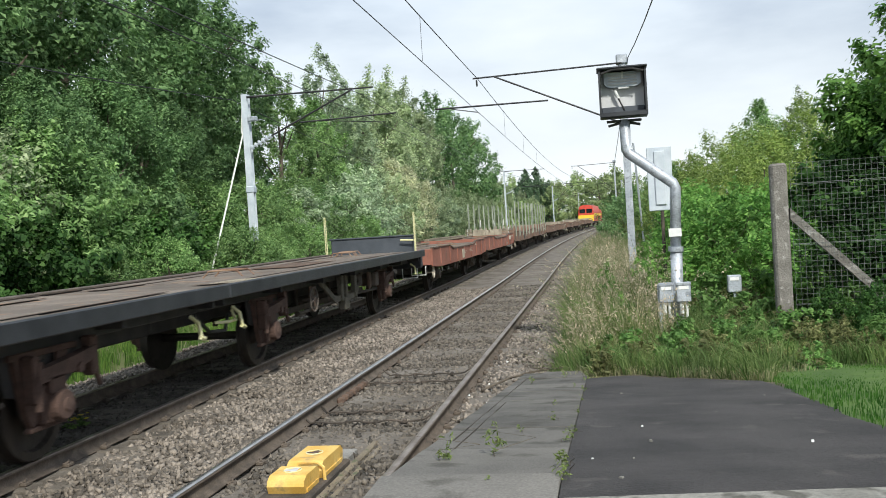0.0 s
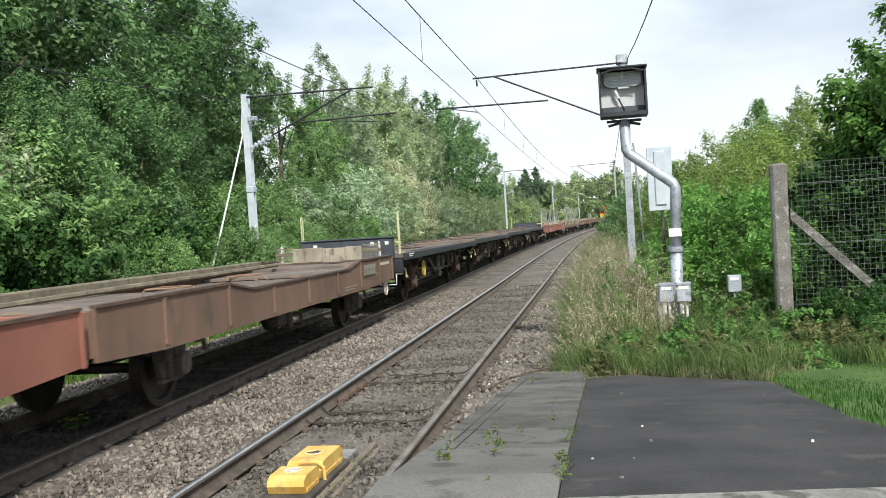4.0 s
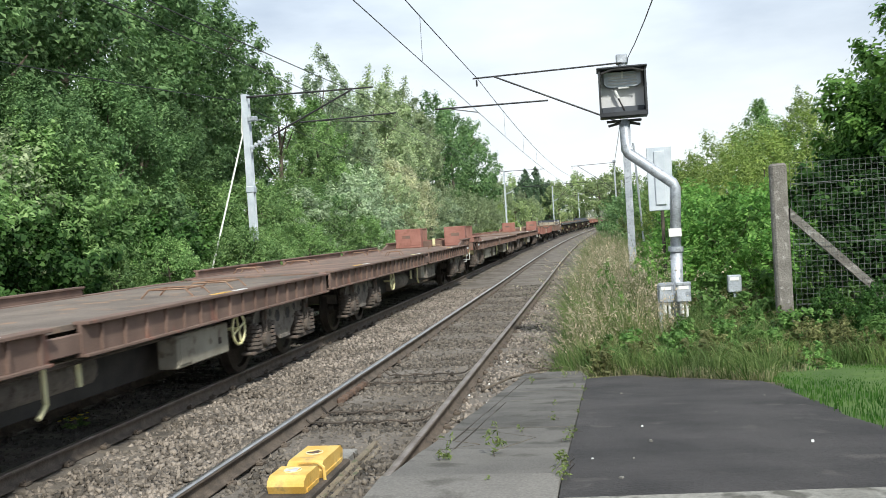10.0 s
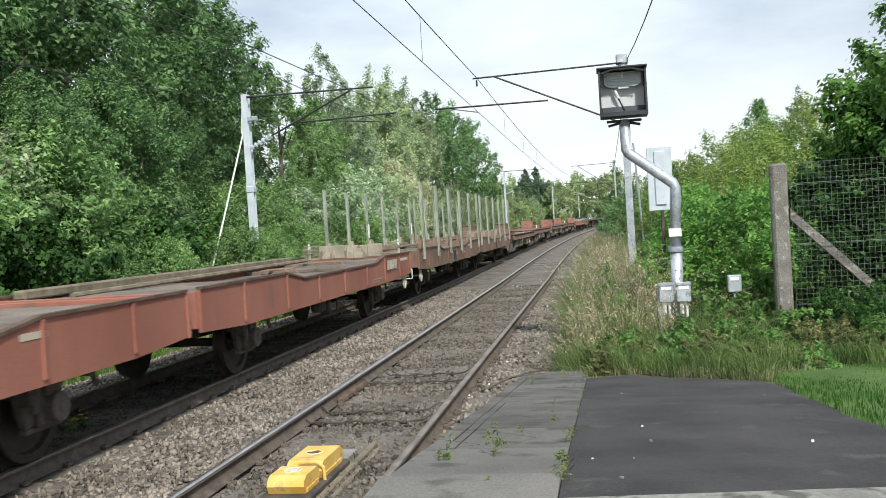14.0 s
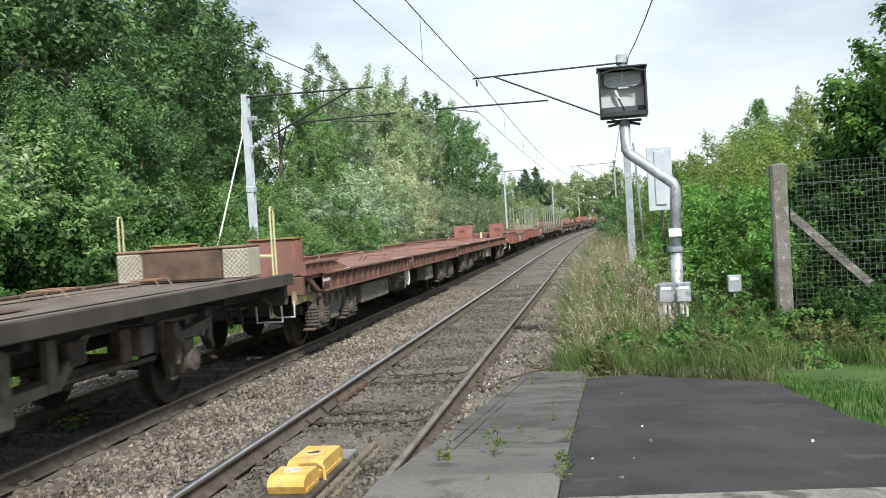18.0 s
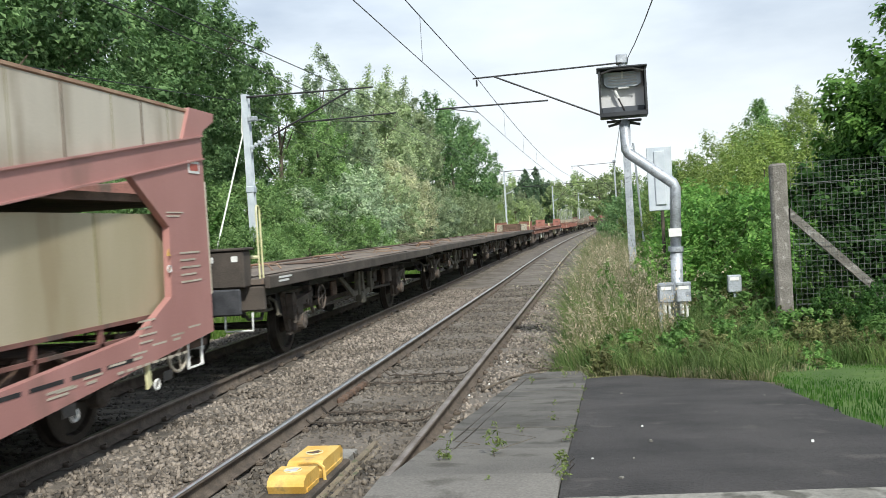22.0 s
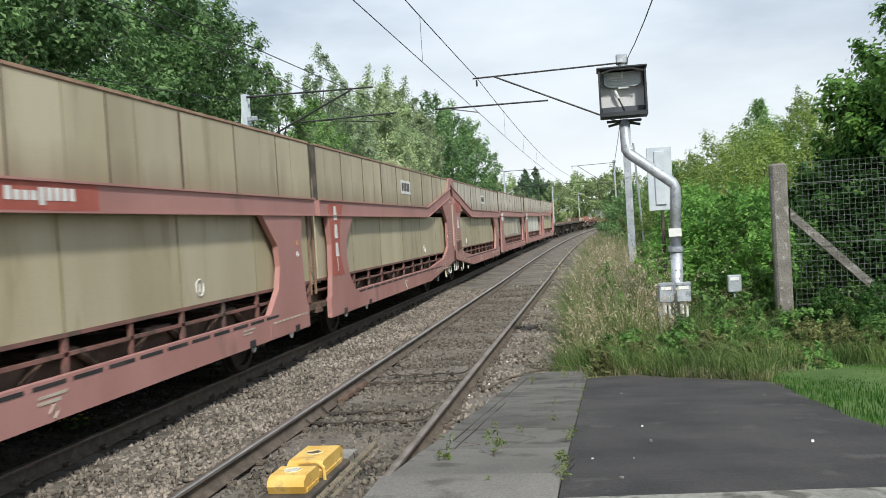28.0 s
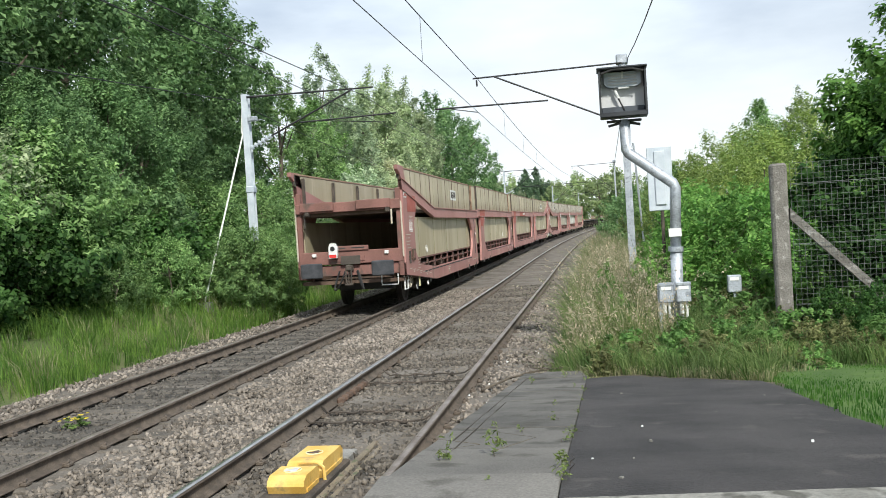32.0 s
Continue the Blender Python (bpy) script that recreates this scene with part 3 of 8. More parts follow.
clip_me.materials.append(M_RAILSIDE)
for nm, c, z, dull in (("far_track", XA, ZA, 1), ("near_track", XB, 0.0, 0)):
    tr = thing(nm, "two steel rails on sleepers in stone ballast", "railway track", kind="structure")
    for s in (-1, 1):
        rl = part("rail", rail_mesh(c + s * 0.752, z - s * 0.012, FOOT, M_RAILSIDE), M_RAILSIDE, tr, "rust-brown steel rail")
        shiny = (s < 0 and not dull)
        part("rail_head", rail_mesh(c + s * 0.752, z - s * 0.012, HEAD, M_RAILTOP if shiny else M_RAILTOP_D), M_RAILTOP, rl, "worn bright running surface")
    for i in range(110):
        y = 1.2 + 0.65 * i
        so = new("sleeper", sleeper_me)
        so.parent = tr
        so.matrix_basis = pose(c + off(y), y + 0.0, z - 0.012 + rise(y) + random.uniform(-0.006, 0.004), 0, 0, -heading(y) + random.uniform(-0.5, 0.5))
        if i < 45:
            for s in (-1, 1):
                co = new("rail_clip", clip_me)
                co.parent = so
                co.matrix_basis = pose(s * 0.752, 0, 0.005)
# cables tied across the sleepers
for y, x0, x1 in ((12.17, -2.95, -1.9), (11.58, -3.1, -1.85), (9.74, -3.1, -1.95), (9.22, -3.15, -1.9)):
    pts = [(x0 + (x1 - x0) * k / 12, y + 0.015 * math.sin(k * 2.1 + y), -0.125 + 0.012 * math.sin(k * 1.7)) for k in range(13)]
    pts = [(x0 - 0.12, y + 0.1, -0.06)] + pts + [(x1 + 0.08, y + 0.08, -0.07)]
    tc = thing("bonding_cable", "dark cable tied across the sleepers between the rails", "cable", "bonding cables")
    part("cable", Build().tube(pts, 0.012, 6), M_GRIME, tc)
    for k in (2, 5, 8, 11):
        part("cable_clip", Build().box(pts[k][0] - 0.02, pts[k][0] + 0.02, y - 0.03, y + 0.03, -0.15, -0.1, 0.008), M_GRIME, tc)
# sleeved bond on the near rail
bd = thing("rail_bond", "row of rusty bolted lugs on the rail foot", "rail fitting")
for k in range(7):
    part("lug", Build().box(-3.17, -3.09, 10.3 + k * 0.18, 10.41 + k * 0.18, -0.14, -0.07, 0.015), M_RUSTGRIME, bd)

# yellow track magnet
mg = thing("track_magnet", "worn yellow track magnet boxes between the rails", "track equipment")
for y0, y1, x0, z1, worn in ((6.56, 6.96, -2.665, 0.03, M_BOXGREY), (6.98, 7.6, -2.655, 0.035, M_RUSTGRIME)):
    bx = part("magnet_box", Build().plate([(y0 + 0.03, -0.1), (y1 - 0.02, -0.1), (y1, -0.04), (y1, z1 - 0.04), (y1 - 0.05, z1), (y0 + 0.08, z1), (y0 + 0.02, z1 - 0.03), (y0, z1 - 0.07)], x0 + 0.04, x0 + 0.34), M_YELLOW, mg, "chipped yellow steel box")
    part("lid_mark", Build().ring((0, 0, 0), 0.07, 0.006, 14), M_CREAM, bx).matrix_basis = pose(x0 + 0.18, (y0 + y1) / 2 + 0.02, z1 + 0.003, 0, 90, 0)
    ry = [0.05 + 0.014 * math.sin(5 * q) + 0.01 * math.sin(11 * q + 1) for q in range(14)]
    part("worn_spot", Build().plate([(r * 1.1 * math.cos(q * math.pi / 7), r * math.sin(q * math.pi / 7)) for q, r in enumerate(ry)], 0, 0.002), worn, bx, "paint worn through on the lid").matrix_basis = pose(x0 + 0.18, (y0 + y1) / 2 + 0.02, z1 + 0.002, 0, -90, 0)
    part("side_lip", Build().box(x0 + 0.34, x0 + 0.35, y0 + 0.06, y1 - 0.06, -0.1, -0.07), M_YELLOW, bx)
part("base_board", Build().box(-2.68, -2.26, 6.5, 7.62, -0.2, -0.102, 0.01), M_GRIME, mg, "grey weathered board")
part("strap", Build().tube([(-2.285, 6.97, -0.12), (-2.29, 6.97, 0.0), (-2.34, 6.97, 0.042), (-2.5, 6.97, 0.042)], 0.014, 6), M_YELLOW, mg)
part("pallet", Build().box(-2.84, -2.3, 7.72, 8.02, -0.2, -0.11, 0.01), M_CONC, mg, "grey weathered board")
part("sloping_board", Build().box(-2.25, -2.19, 6.0, 8.4, -0.19, -0.13, 0.01).box(-2.17, -2.12, 6.2, 8.25, -0.2, -0.15, 0.01), M_WOODDARK, mg, "two grey weathered battens")
part("lead", Build().tube([(-2.2, 6.56, -0.15), (-2.1, 6.46, -0.13), (-1.95, 6.44, -0.15), (-1.8, 6.42, -0.16)], 0.014, 6), M_GRIME, mg)

# ---- platform and its ramp ----
P_END, P_TOP, P_SLOPE = 10.88, 0.83, 0.1058


def ramp_z(y):
    return P_TOP - P_SLOPE * max(y - 3.46, 0)


pf = thing("platform", "old platform end sloping down to the track", "platform", kind="structure")
poly = [(-14, -0.5), (P_END, -0.5), (P_END, ramp_z(P_END) - 0.012), (3.46, P_TOP - 0.012), (-14, P_TOP - 0.012)]
part("edge_wall", Build().plate(poly, -0.95, -0.215), M_CONC, pf, "concrete platform edge wall")
# asphalt with an uneven, slanting far rim
def rim(x):
    """Where the asphalt ends, along the ramp."""
    return float(np.interp(x, [-0.2, 0.35, 0.74, 1.42, 1.52], [10.15, 10.15, 9.5, 8.95, 8.2])) + 0.06 * math.sin(9 * x) + 0.03 * math.sin(23 * x + 1)


yy = [-14, -5, 0, 2, 3.4, 3.62] + [3.62 + (k + 1) / 24 for k in range(24)]
V, F = [], []
for j, y in enumerate(yy):
    for k in range(19):
        x = -0.2 + 1.72 * k / 18
        yk = y if y < 3.63 else 3.62 + (rim(x) - 3.62) * (y - 3.62)
        if k == 18:
            x += 0.03 * math.sin(yk * 5) + 0.02 * math.sin(yk * 13)
        V.append((x, yk, ramp_z(yk) + 0.006 * math.sin(3 * x + 2 * yk) - (0.03 if j == len(yy) - 1 or k == 18 else 0)))
for j in range(len(yy) - 1):
    for k in range(18):
        F.append((j * 19 + k, j * 19 + k + 1, (j + 1) * 19 + k + 1, (j + 1) * 19 + k))
part("asphalt", quick_mesh("asphalt", np.array(V), np.array(F), M_ASPHALT), M_ASPHALT, pf, "worn dark grey asphalt")
part("asphalt_base", Build().plate([(-14, -0.5), (8.3, -0.5), (8.3, ramp_z(8.3) - 0.03), (3.46, P_TOP - 0.03), (-14, P_TOP - 0.03)], -0.21, 1.35), M_CONC, pf)
for k, (x, ya, yb) in enumerate(((-0.87, 5.0, 9.95), (-0.81, 4.45, 7.25))):
    part("edge_groove", Build().plate([(ya, ramp_z(ya)), (yb, ramp_z(yb)), (yb, ramp_z(yb) + 0.0065), (ya, ramp_z(ya) + 0.0065)], x, x + 0.004), M_EDGE, pf)
part("cross_kerb", Build().box(0.0, 1.7, -0.2, 0.0, P_TOP - 0.1, P_TOP + 0.012, 0.01), M_KERB, pf, "pale worn concrete strip at the top of the ramp").matrix_basis = pose(-0.19, 3.36, 0, 0, 0, 4.5)
slab = Build().box(-0.385, 0.385, -0.445, 0.445, -0.06, 0.0, 0.005).mesh("paving_slab")
slab.materials.append(M_PAVER)
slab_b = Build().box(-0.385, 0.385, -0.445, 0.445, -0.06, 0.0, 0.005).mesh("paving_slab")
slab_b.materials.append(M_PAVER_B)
tilt = -math.degrees(math.atan(P_SLOPE))
for k in range(17):
    y = -4.4 + 0.905 * k + 0.45
    zz, a = (ramp_z(y), tilt) if y > 3.5 else (P_TOP, 0)
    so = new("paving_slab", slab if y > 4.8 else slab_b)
    so.parent = pf
    so.matrix_basis = pose(-0.59, y, zz + random.uniform(-0.003, 0.004), a + random.uniform(-0.3, 0.3), random.uniform(-0.3, 0.3), random.uniform(-0.3, 0.3))
part("end_kerb", Build().box(-0.75, -0.2, 10.65, 11.0, -0.2, 0.05, 0.02), M_PAVER, pf, "pale concrete kerb")
# lawn beside the ramp, and the earth where the ramp runs out
V, F = [], []
yl = [-14, -4, 0] + [2 + 0.5 * i for i in range(22)]
for y in yl:
    for k in range(9):
        x = 1.44 + 6.0 * (k / 8) ** 1.4
        V.append((x, y, min(ramp_z(y) - 0.02 + 0.02 * math.sin(2 * x + y), 0.8) + (0.015 if k else -0.03)))
for j in range(len(yl) - 1):
    for k in range(8):
        F.append((j * 9 + k, j * 9 + k + 1, (j + 1) * 9 + k + 1, (j + 1) * 9 + k))
tagged(new("lawn", quick_mesh("lawn", np.array(V), np.array(F), M_LAWN)), "bright green mown grass beside the ramp", "grass", kind="structure")
V, F = [], []
for j in range(15):
    y = 8.2 + 0.28 * j
    for k in range(10):
        x = -0.19 + 1.75 * k / 9
        V.append((x, y, max(ramp_z(y) - 0.03 + 0.02 * math.sin(5 * x + 3 * y), gz(x, y) - 0.02)))
for j in range(14):
    for k in range(9):
        F.append((j * 10 + k, j * 10 + k + 1, (j + 1) * 10 + k + 1, (j + 1) * 10 + k))
tagged(new("earth_bank", quick_mesh("earth_bank", np.array(V), np.array(F), M_EARTH)), "brown earth at the broken edge of the asphalt", "ground", kind="structure")

# ---- overhead line: masts, arms, wires ----
YM = 23.8


def ibeam(h, w=0.2, d=0.2, t=0.025):
    b = Build()
    b.box(-w / 2, w / 2, -d / 2, -d / 2 + t, 0, h).box(-w / 2, w / 2, d / 2 - t, d / 2, 0, h).box(-t / 2, t / 2, -d / 2 + t, d / 2 - t, 0, h)
    return b


def insulator(p0, p1, r=0.05, n=6):
    p0, p1 = Vector(p0), Vector(p1)
    b = Build()
    b.tube([p0, p1], r * 0.4, 6)
    d = p1 - p0
    for k in range(n):
        c = p0 + d * (k + 0.5) / n
        u = d.normalized() * (0.3 * d.length / n)
        b.tube([c - u * 0.6, c + u * 0.6], r, 8)
    return b


def mast(side, y, x, ztop, zbase, full=True, group="overhead line masts"):
    m = thing("overhead_line_mast", "galvanised steel overhead line mast beside the track", "mast", group, at=pose(x + off(y), y, rise(y), 0, 0, -heading(y)))
    part("post", ibeam(ztop - zbase, (0.19 if side < 0 else 0.18) if y < 30 else 0.13, 0.19 if y < 30 else 0.13), M_PAINTGREY if side < 0 else M_GALV, m, "pale grey steel H-section post").matrix_basis = pose(0, 0, zbase)
    part("footing", Build().box(-0.3, 0.3, -0.3, 0.3, zbase - 0.6, zbase + 0.08, 0.04), M_CONC, m, "concrete footing")
    c = (XA if side < 0 else XB) - x
    s = 1 if c > 0 else -1
    if side < 0:
        part("top_tube", Build().tube([(0.1, -0.14, ztop - 0.1), (0.75, -0.14, ztop - 0.1)], 0.035, 8).tube([(0.7, -0.14, ztop - 0.1), (3.75, -0.14, ztop - 0.13)], 0.024, 8), M_WIRE, m, "dark top tube of the cantilever")
        part("diagonal_tube", Build().tube([(0.75, -0.14, 4.75), (3.15, -0.14, ztop - 0.14)], 0.026, 8), M_WIRE, m, "dark diagonal tube")
        part("insulator", insulator((0.12, -0.14, 4.45), (0.78, -0.14, 4.78), 0.075), M_PAINTGREY, m, "ribbed grey insulator")
        part("register_tube", Build().tube([(1.6, -0.14, 5.06), (4.35, -0.14, 5.1)], 0.022, 8).tube([(2.1, -0.14, 5.07), (4.0, -0.14, 4.88)], 0.012, 6), M_WIRE, m, "dark registration tube")
        part("collar", Build().box(-0.12, 0.12, -0.12, 0.12, 3.22, 3.4, 0.02), M_PAINTGREY, m)
        part("clamp", Build().box(0.1, 0.36, -0.2, -0.06, 5.2, 5.34, 0.02), M_GALV, m)
    else:
        part("top_tube", Build().tube([(0, -0.14, ztop - 0.08), (-1.0, -0.14, ztop - 0.1), (-3.85, -0.14, ztop - 0.15)], 0.022, 8), M_WIRE, m, "dark top tube of the cantilever")
        part("diagonal_tube", Build().tube([(-0.1, -0.14, 4.3), (-3.28, -0.14, ztop - 0.15)], 0.022, 8), M_WIRE, m, "dark diagonal tube")
        part("register_tube", Build().tube([(-1.92, -0.14, 5.02), (-4.9, -0.14, 5.03)], 0.022, 8).tube([(-4.45, -0.14, 5.0), (-3.75, -0.14, 4.86)], 0.012, 6), M_WIRE, m, "dark registration tube")
        part("dropper_clamp", Build().tube([(-3.75, -0.14, ztop - 0.2), (-3.75, -0.14, ztop - 0.36)], 0.025, 6), M_WIRE, m)
        part("cap", Build().box(-0.14, 0.14, -0.14, 0.14, ztop - 0.1, ztop + 0.14, 0.02), M_GALV, m, "galvanised cap")
    return m


left_mast = mast(-1, YM + 0.4, -9.55, 5.98, 0.1)
part("stay", Build().tube([(-0.1, 0.0, 5.0), (-0.85, -1.7, 0.25)], 0.025, 6).tube([(-0.1, 0.0, 5.55), (-0.16, 0.0, 4.9)], 0.04, 6), M_WHITE, left_mast, "white stay rod")
part("stay_anchor", Build().box(-1.05, -0.65, -1.85, -1.55, -0.1, 0.3, 0.03), M_CONC, left_mast)
mast(1, YM - 0.1, 0.86, 5.9, -0.2)
# farther masts along the curve
for side, y, x in ((1, 82.5, 1.2), (-1, 84, -8.95), (1, 133.5, 1.2), (-1, 134, -8.9), (-1, 181, -9.2)):
    mast(side, y, x, 6.7, -0.1)
ws = thing("slender_post", "thin pale steel post leaning beside the line", "post", at=pose(1.45, 30.4, 0))
part("post", Build().tube([(0.1, 0, 0), (-0.12, 0, 4.3)], 0.035, 6), M_GALV, ws)


def wire(name, x, z, r, sag, supports, label):
    w = thing(name, label, "overhead wire", "overhead wires")
    pts = []
    for (ya, yb) in zip(supports, supports[1:]):
        for k in range(14):
            y, u = ya + (yb - ya) * k / 14, k / 14
            pts.append((x + off(y), y, z + rise(y) - sag * 4 * u * (1 - u)))
    part("wire", Build().tube(pts, r, 5), M_WIRE, w)
    return w


SUP = [-30, YM, 84, 134, 181, 232]
wire("contact_wire", -2.89, 4.86, 0.008, 0.02, SUP, "copper contact wire over the near track")
wire("catenary_wire", -2.88, 5.76, 0.01, 0.2, SUP, "stranded catenary wire over the near track")
wire("contact_wire", -5.75, 4.9, 0.008, 0.02, SUP, "copper contact wire over the far track")
wire("catenary_wire", -6.05, 5.62, 0.01, 0.4, SUP, "stranded catenary wire over the far track")
wire("return_conductor", 1.03, 5.98, 0.011, 1.4, SUP, "bare return conductor on the mast tops")
wire("return_conductor", -9.77, 5.8, 0.011, 1.08, SUP, "bare return conductor on the mast tops")
for y in (4.5, 10.2, 15.8, 30.5, 38.4, 46.4):
    u = (y - SUP[0]) / (YM - SUP[0]) if y < YM else (y - YM) / (84 - YM)
    d = thing("dropper", "thin dropper wire between catenary and contact wire", "dropper wire", "droppers")
    part("dropper_wire", Build().tube([(-2.88 + off(y), y, 4.86), (-2.88 + off(y), y, 5.76 - 0.8 * u * (1 - u))], 0.005, 4), M_WIRE, d)

# small pale hut far beyond the masts
hut = thing("lineside_hut", "small pale hut with a grey gabled roof in the distance", "hut", at=pose(-14.6 + off(150), 150, rise(150) - 0.1))
part("hut_wall", Build().plate_xz([(-1.1, 0), (1.1, 0), (1.1, 2.1), (0, 2.9), (-1.1, 2.1)], -1.4, 1.4), M_KERB, hut, "pale rendered wall")
part("hut_roof", Build().plate_xz([(-1.35, 2.0), (0, 3.0), (1.35, 2.0), (1.35, 2.12), (0, 3.14), (-1.35, 2.12)], -1.6, 1.6), M_PAINTGREY, hut, "pale grey roof")
part("hut_door", Build().box(-0.4, 0.4, -1.43, -1.4, 0.05, 1.9, 0.01), M_GRIME, hut)

# ---- display box on its cranked post ----
SY = 13.52
sg = thing("equipment_post", "cranked galvanised post carrying a dark hooded display box", "signal post", at=pose(0, SY, 0))
part("lower_post", Build().tube([(1.08, 0, -0.2), (1.12, 0, 1.35)], 0.085, 16), M_GALV, sg, smooth=True)
part("upper_post", Build().tube([(1.115, 0, 1.35), (1.155, 0, 2.26), (1.135, 0, 2.32), (0.515, 0, 2.81), (0.49, 0, 2.85), (0.485, 0, 3.3)], 0.078, 16), M_GALV, sg, "bright galvanised cranked tube", smooth=True)
part("collar", Build().tube([(1.11, 0, 1.33), (1.115, 0, 1.4)], 0.11, 16), M_GALV, sg)
part("id_plate", Build().box(1.02, 1.2, -0.1, -0.082, 1.55, 1.67), M_WHITE, sg, "white plate with unreadable marks")
part("base_plate", Build().box(0.23, 0.73, -0.06, 0.06, 3.27, 3.3, 0.005).tube([(0.25, 0, 3.22), (0.48, 0, 3.27)], 0.02, 6).tube([(0.71, 0, 3.22), (0.48, 0, 3.27)], 0.02, 6), M_BLACK, sg)
bxm = part("display_box", Build().box(0.14, 0.82, 0.1, 0.14, 3.38, 4.02, 0.01).box(0.14, 0.165, -0.22, 0.1, 3.38, 4.02).box(0.795, 0.82, -0.22, 0.1, 3.38, 4.02).box(0.12, 0.84, -0.26, 0.14, 4.02, 4.05, 0.01).box(0.14, 0.82, -0.22, 0.1, 3.33, 3.4, 0.01), M_BLUEBLACK, sg, "dark hooded box open towards the platform")
part("lower_ledge", Build().box(0.17, 0.79, 0.02, 0.078, 3.4, 3.5, 0.01), M_BLUEGREY, bxm, "dark grey ledge")
part("back_panel", Build().box(0.17, 0.79, 0.08, 0.098, 3.42, 4.015), M_BOXGREY, bxm, "pale grey inner panel")
part("lamp_unit", Build().plate_xz([(0.22, 4.0), (0.75, 4.0), (0.75, 3.84), (0.72, 3.8), (0.66, 3.78), (0.31, 3.78), (0.25, 3.8), (0.22, 3.84)][::-1], -0.02, 0.075), M_PAINTGREY, bxm, "grey louvred lamp unit")
for k in range(4):
    part("louvre", Build().box(0.28, 0.69, -0.035, -0.02, 3.81 + 0.042 * k, 3.832 + 0.042 * k, 0.004), M_BOXGREY, bxm)
part("lamp_bracket", Build().box(0.42, 0.58, -0.03, 0.02, 3.75, 3.78, 0.008), M_WHITE, bxm)
part("slanting_rod", Build().tube([(0.37, 0.0, 3.72), (0.5, 0.02, 3.44)], 0.012, 6), M_BLACK, bxm)
part("white_tag", Build().tube([(0.37, -0.01, 3.74), (0.42, 0.0, 3.62)], 0.022, 6), M_WHITE, bxm)
part("small_tag", Build().box(0.47, 0.5, -0.05, -0.03, 3.9, 4.0), M_WHITE, bxm)
part("top_trim", Build().tube([(0.18, -0.24, 3.96), (0.34, -0.24, 4.005), (0.62, -0.24, 4.005), (0.78, -0.24, 3.96)], 0.015, 6), M_BLACK, bxm)
rs = thing("grey_sign_back", "pale grey metal plate seen from behind on a post", "sign", at=pose(1.13, 16.0, 0))
part("plate", Build().box(-0.22, 0.2, 0, 0.03, 1.95, 3.05, 0.01), M_PAINTGREY, rs)
part("rib", Build().box(-0.1, 0.08, -0.03, 0.0, 2.05, 2.98, 0.01), M_PAINTGREY, rs)
part("post", Build().tube([(0, 0.05, -0.3), (0, 0.05, 2.0)], 0.03, 8), M_GRIME, rs)
jb = thing("junction_boxes", "two grey metal junction boxes with white labels on a short frame", "junction box", at=pose(0, SY - 0.25, 0))
for x in (0.92, 1.16):
    cb = part("cabinet", Build().box(x - 0.1, x + 0.1, -0.12, 0.02, 0.62, 0.9, 0.012), M_GALV, jb, "grey metal box")
    part("lid", Build().box(x - 0.105, x + 0.105, -0.135, -0.12, 0.86, 0.905, 0.006), M_GALV, cb)
    part("label_plate", Build().box(x - 0.07, x + 0.07, -0.127, -0.121, 0.8, 0.85), M_WHITE, cb)
    part("conduit", Build().tube([(x - 0.03, -0.05, 0.62), (x - 0.03, -0.05, 0.45)], 0.03, 8).tube([(x + 0.04, -0.05, 0.62), (x + 0.04, -0.05, 0.4)], 0.02, 8), M_WHITE, cb)
part("frame_post", Build().box(0.8, 0.86, -0.05, 0.01, -0.1, 0.88, 0.005), M_GALV, jb)
sb = thing("small_cabinet", "small grey cabinet with a white label on a stake", "junction box", at=pose(2.0, 14.15, -0.08))
part("body", Build().box(-0.1, 0.1, -0.05, 0.08, 0.72, 0.98, 0.012), M_GALV, sb)
part("label_plate", Build().box(-0.07, 0.06, -0.06, -0.052, 0.9, 0.95), M_WHITE, sb)
part("stake", Build().box(-0.02, 0.02, 0, 0.03, -0.2, 0.72), M_GALV, sb)

# ---- fence ----
fe = thing("wire_mesh_fence", "concrete-posted wire mesh fence overgrown by bushes", "fence", at=pose(2.58, 13.44, 0))
part("post", Build().box(-0.12, 0.1, -0.1, 0.1, -0.4, 2.5, 0.03), M_POST, fe, "weathered concrete post")
part("brace", Build().plate_xz([(0.12, 1.7), (0.12, 1.86), (2.38, -0.45), (2.38, -0.61)], -0.06, 0.06), M_POST, fe, "sloping concrete strut")
part("post", Build().box(2.4, 2.62, -0.1, 0.1, -0.4, 2.52, 0.03), M_CONC, fe, "weathered concrete post")
b = Build()
for k in range(30):
    x = 0.13 + k * 0.077
    b.box(x, x + 0.0035, -0.115, -0.111, 0.1, 2.5)
for k in range(32):
    z = 0.1 + k * 0.077
    b.box(0.125, 2.4, -0.119, -0.115, z, z + 0.0035)
part("wire_mesh", b, M_FENCEWIRE, fe, "square galvanised wire mesh")
part("white_tag", Build().box(0.96, 1.08, -0.13, -0.12, 0.46, 0.55), M_WHITE, fe)
for k in range(3):
    part("line_wire", Build().tube([(0.12, -0.12, 0.5 + 0.85 * k), (2.4, -0.12, 0.5 + 0.85 * k)], 0.005, 4), M_FENCEWIRE, fe)

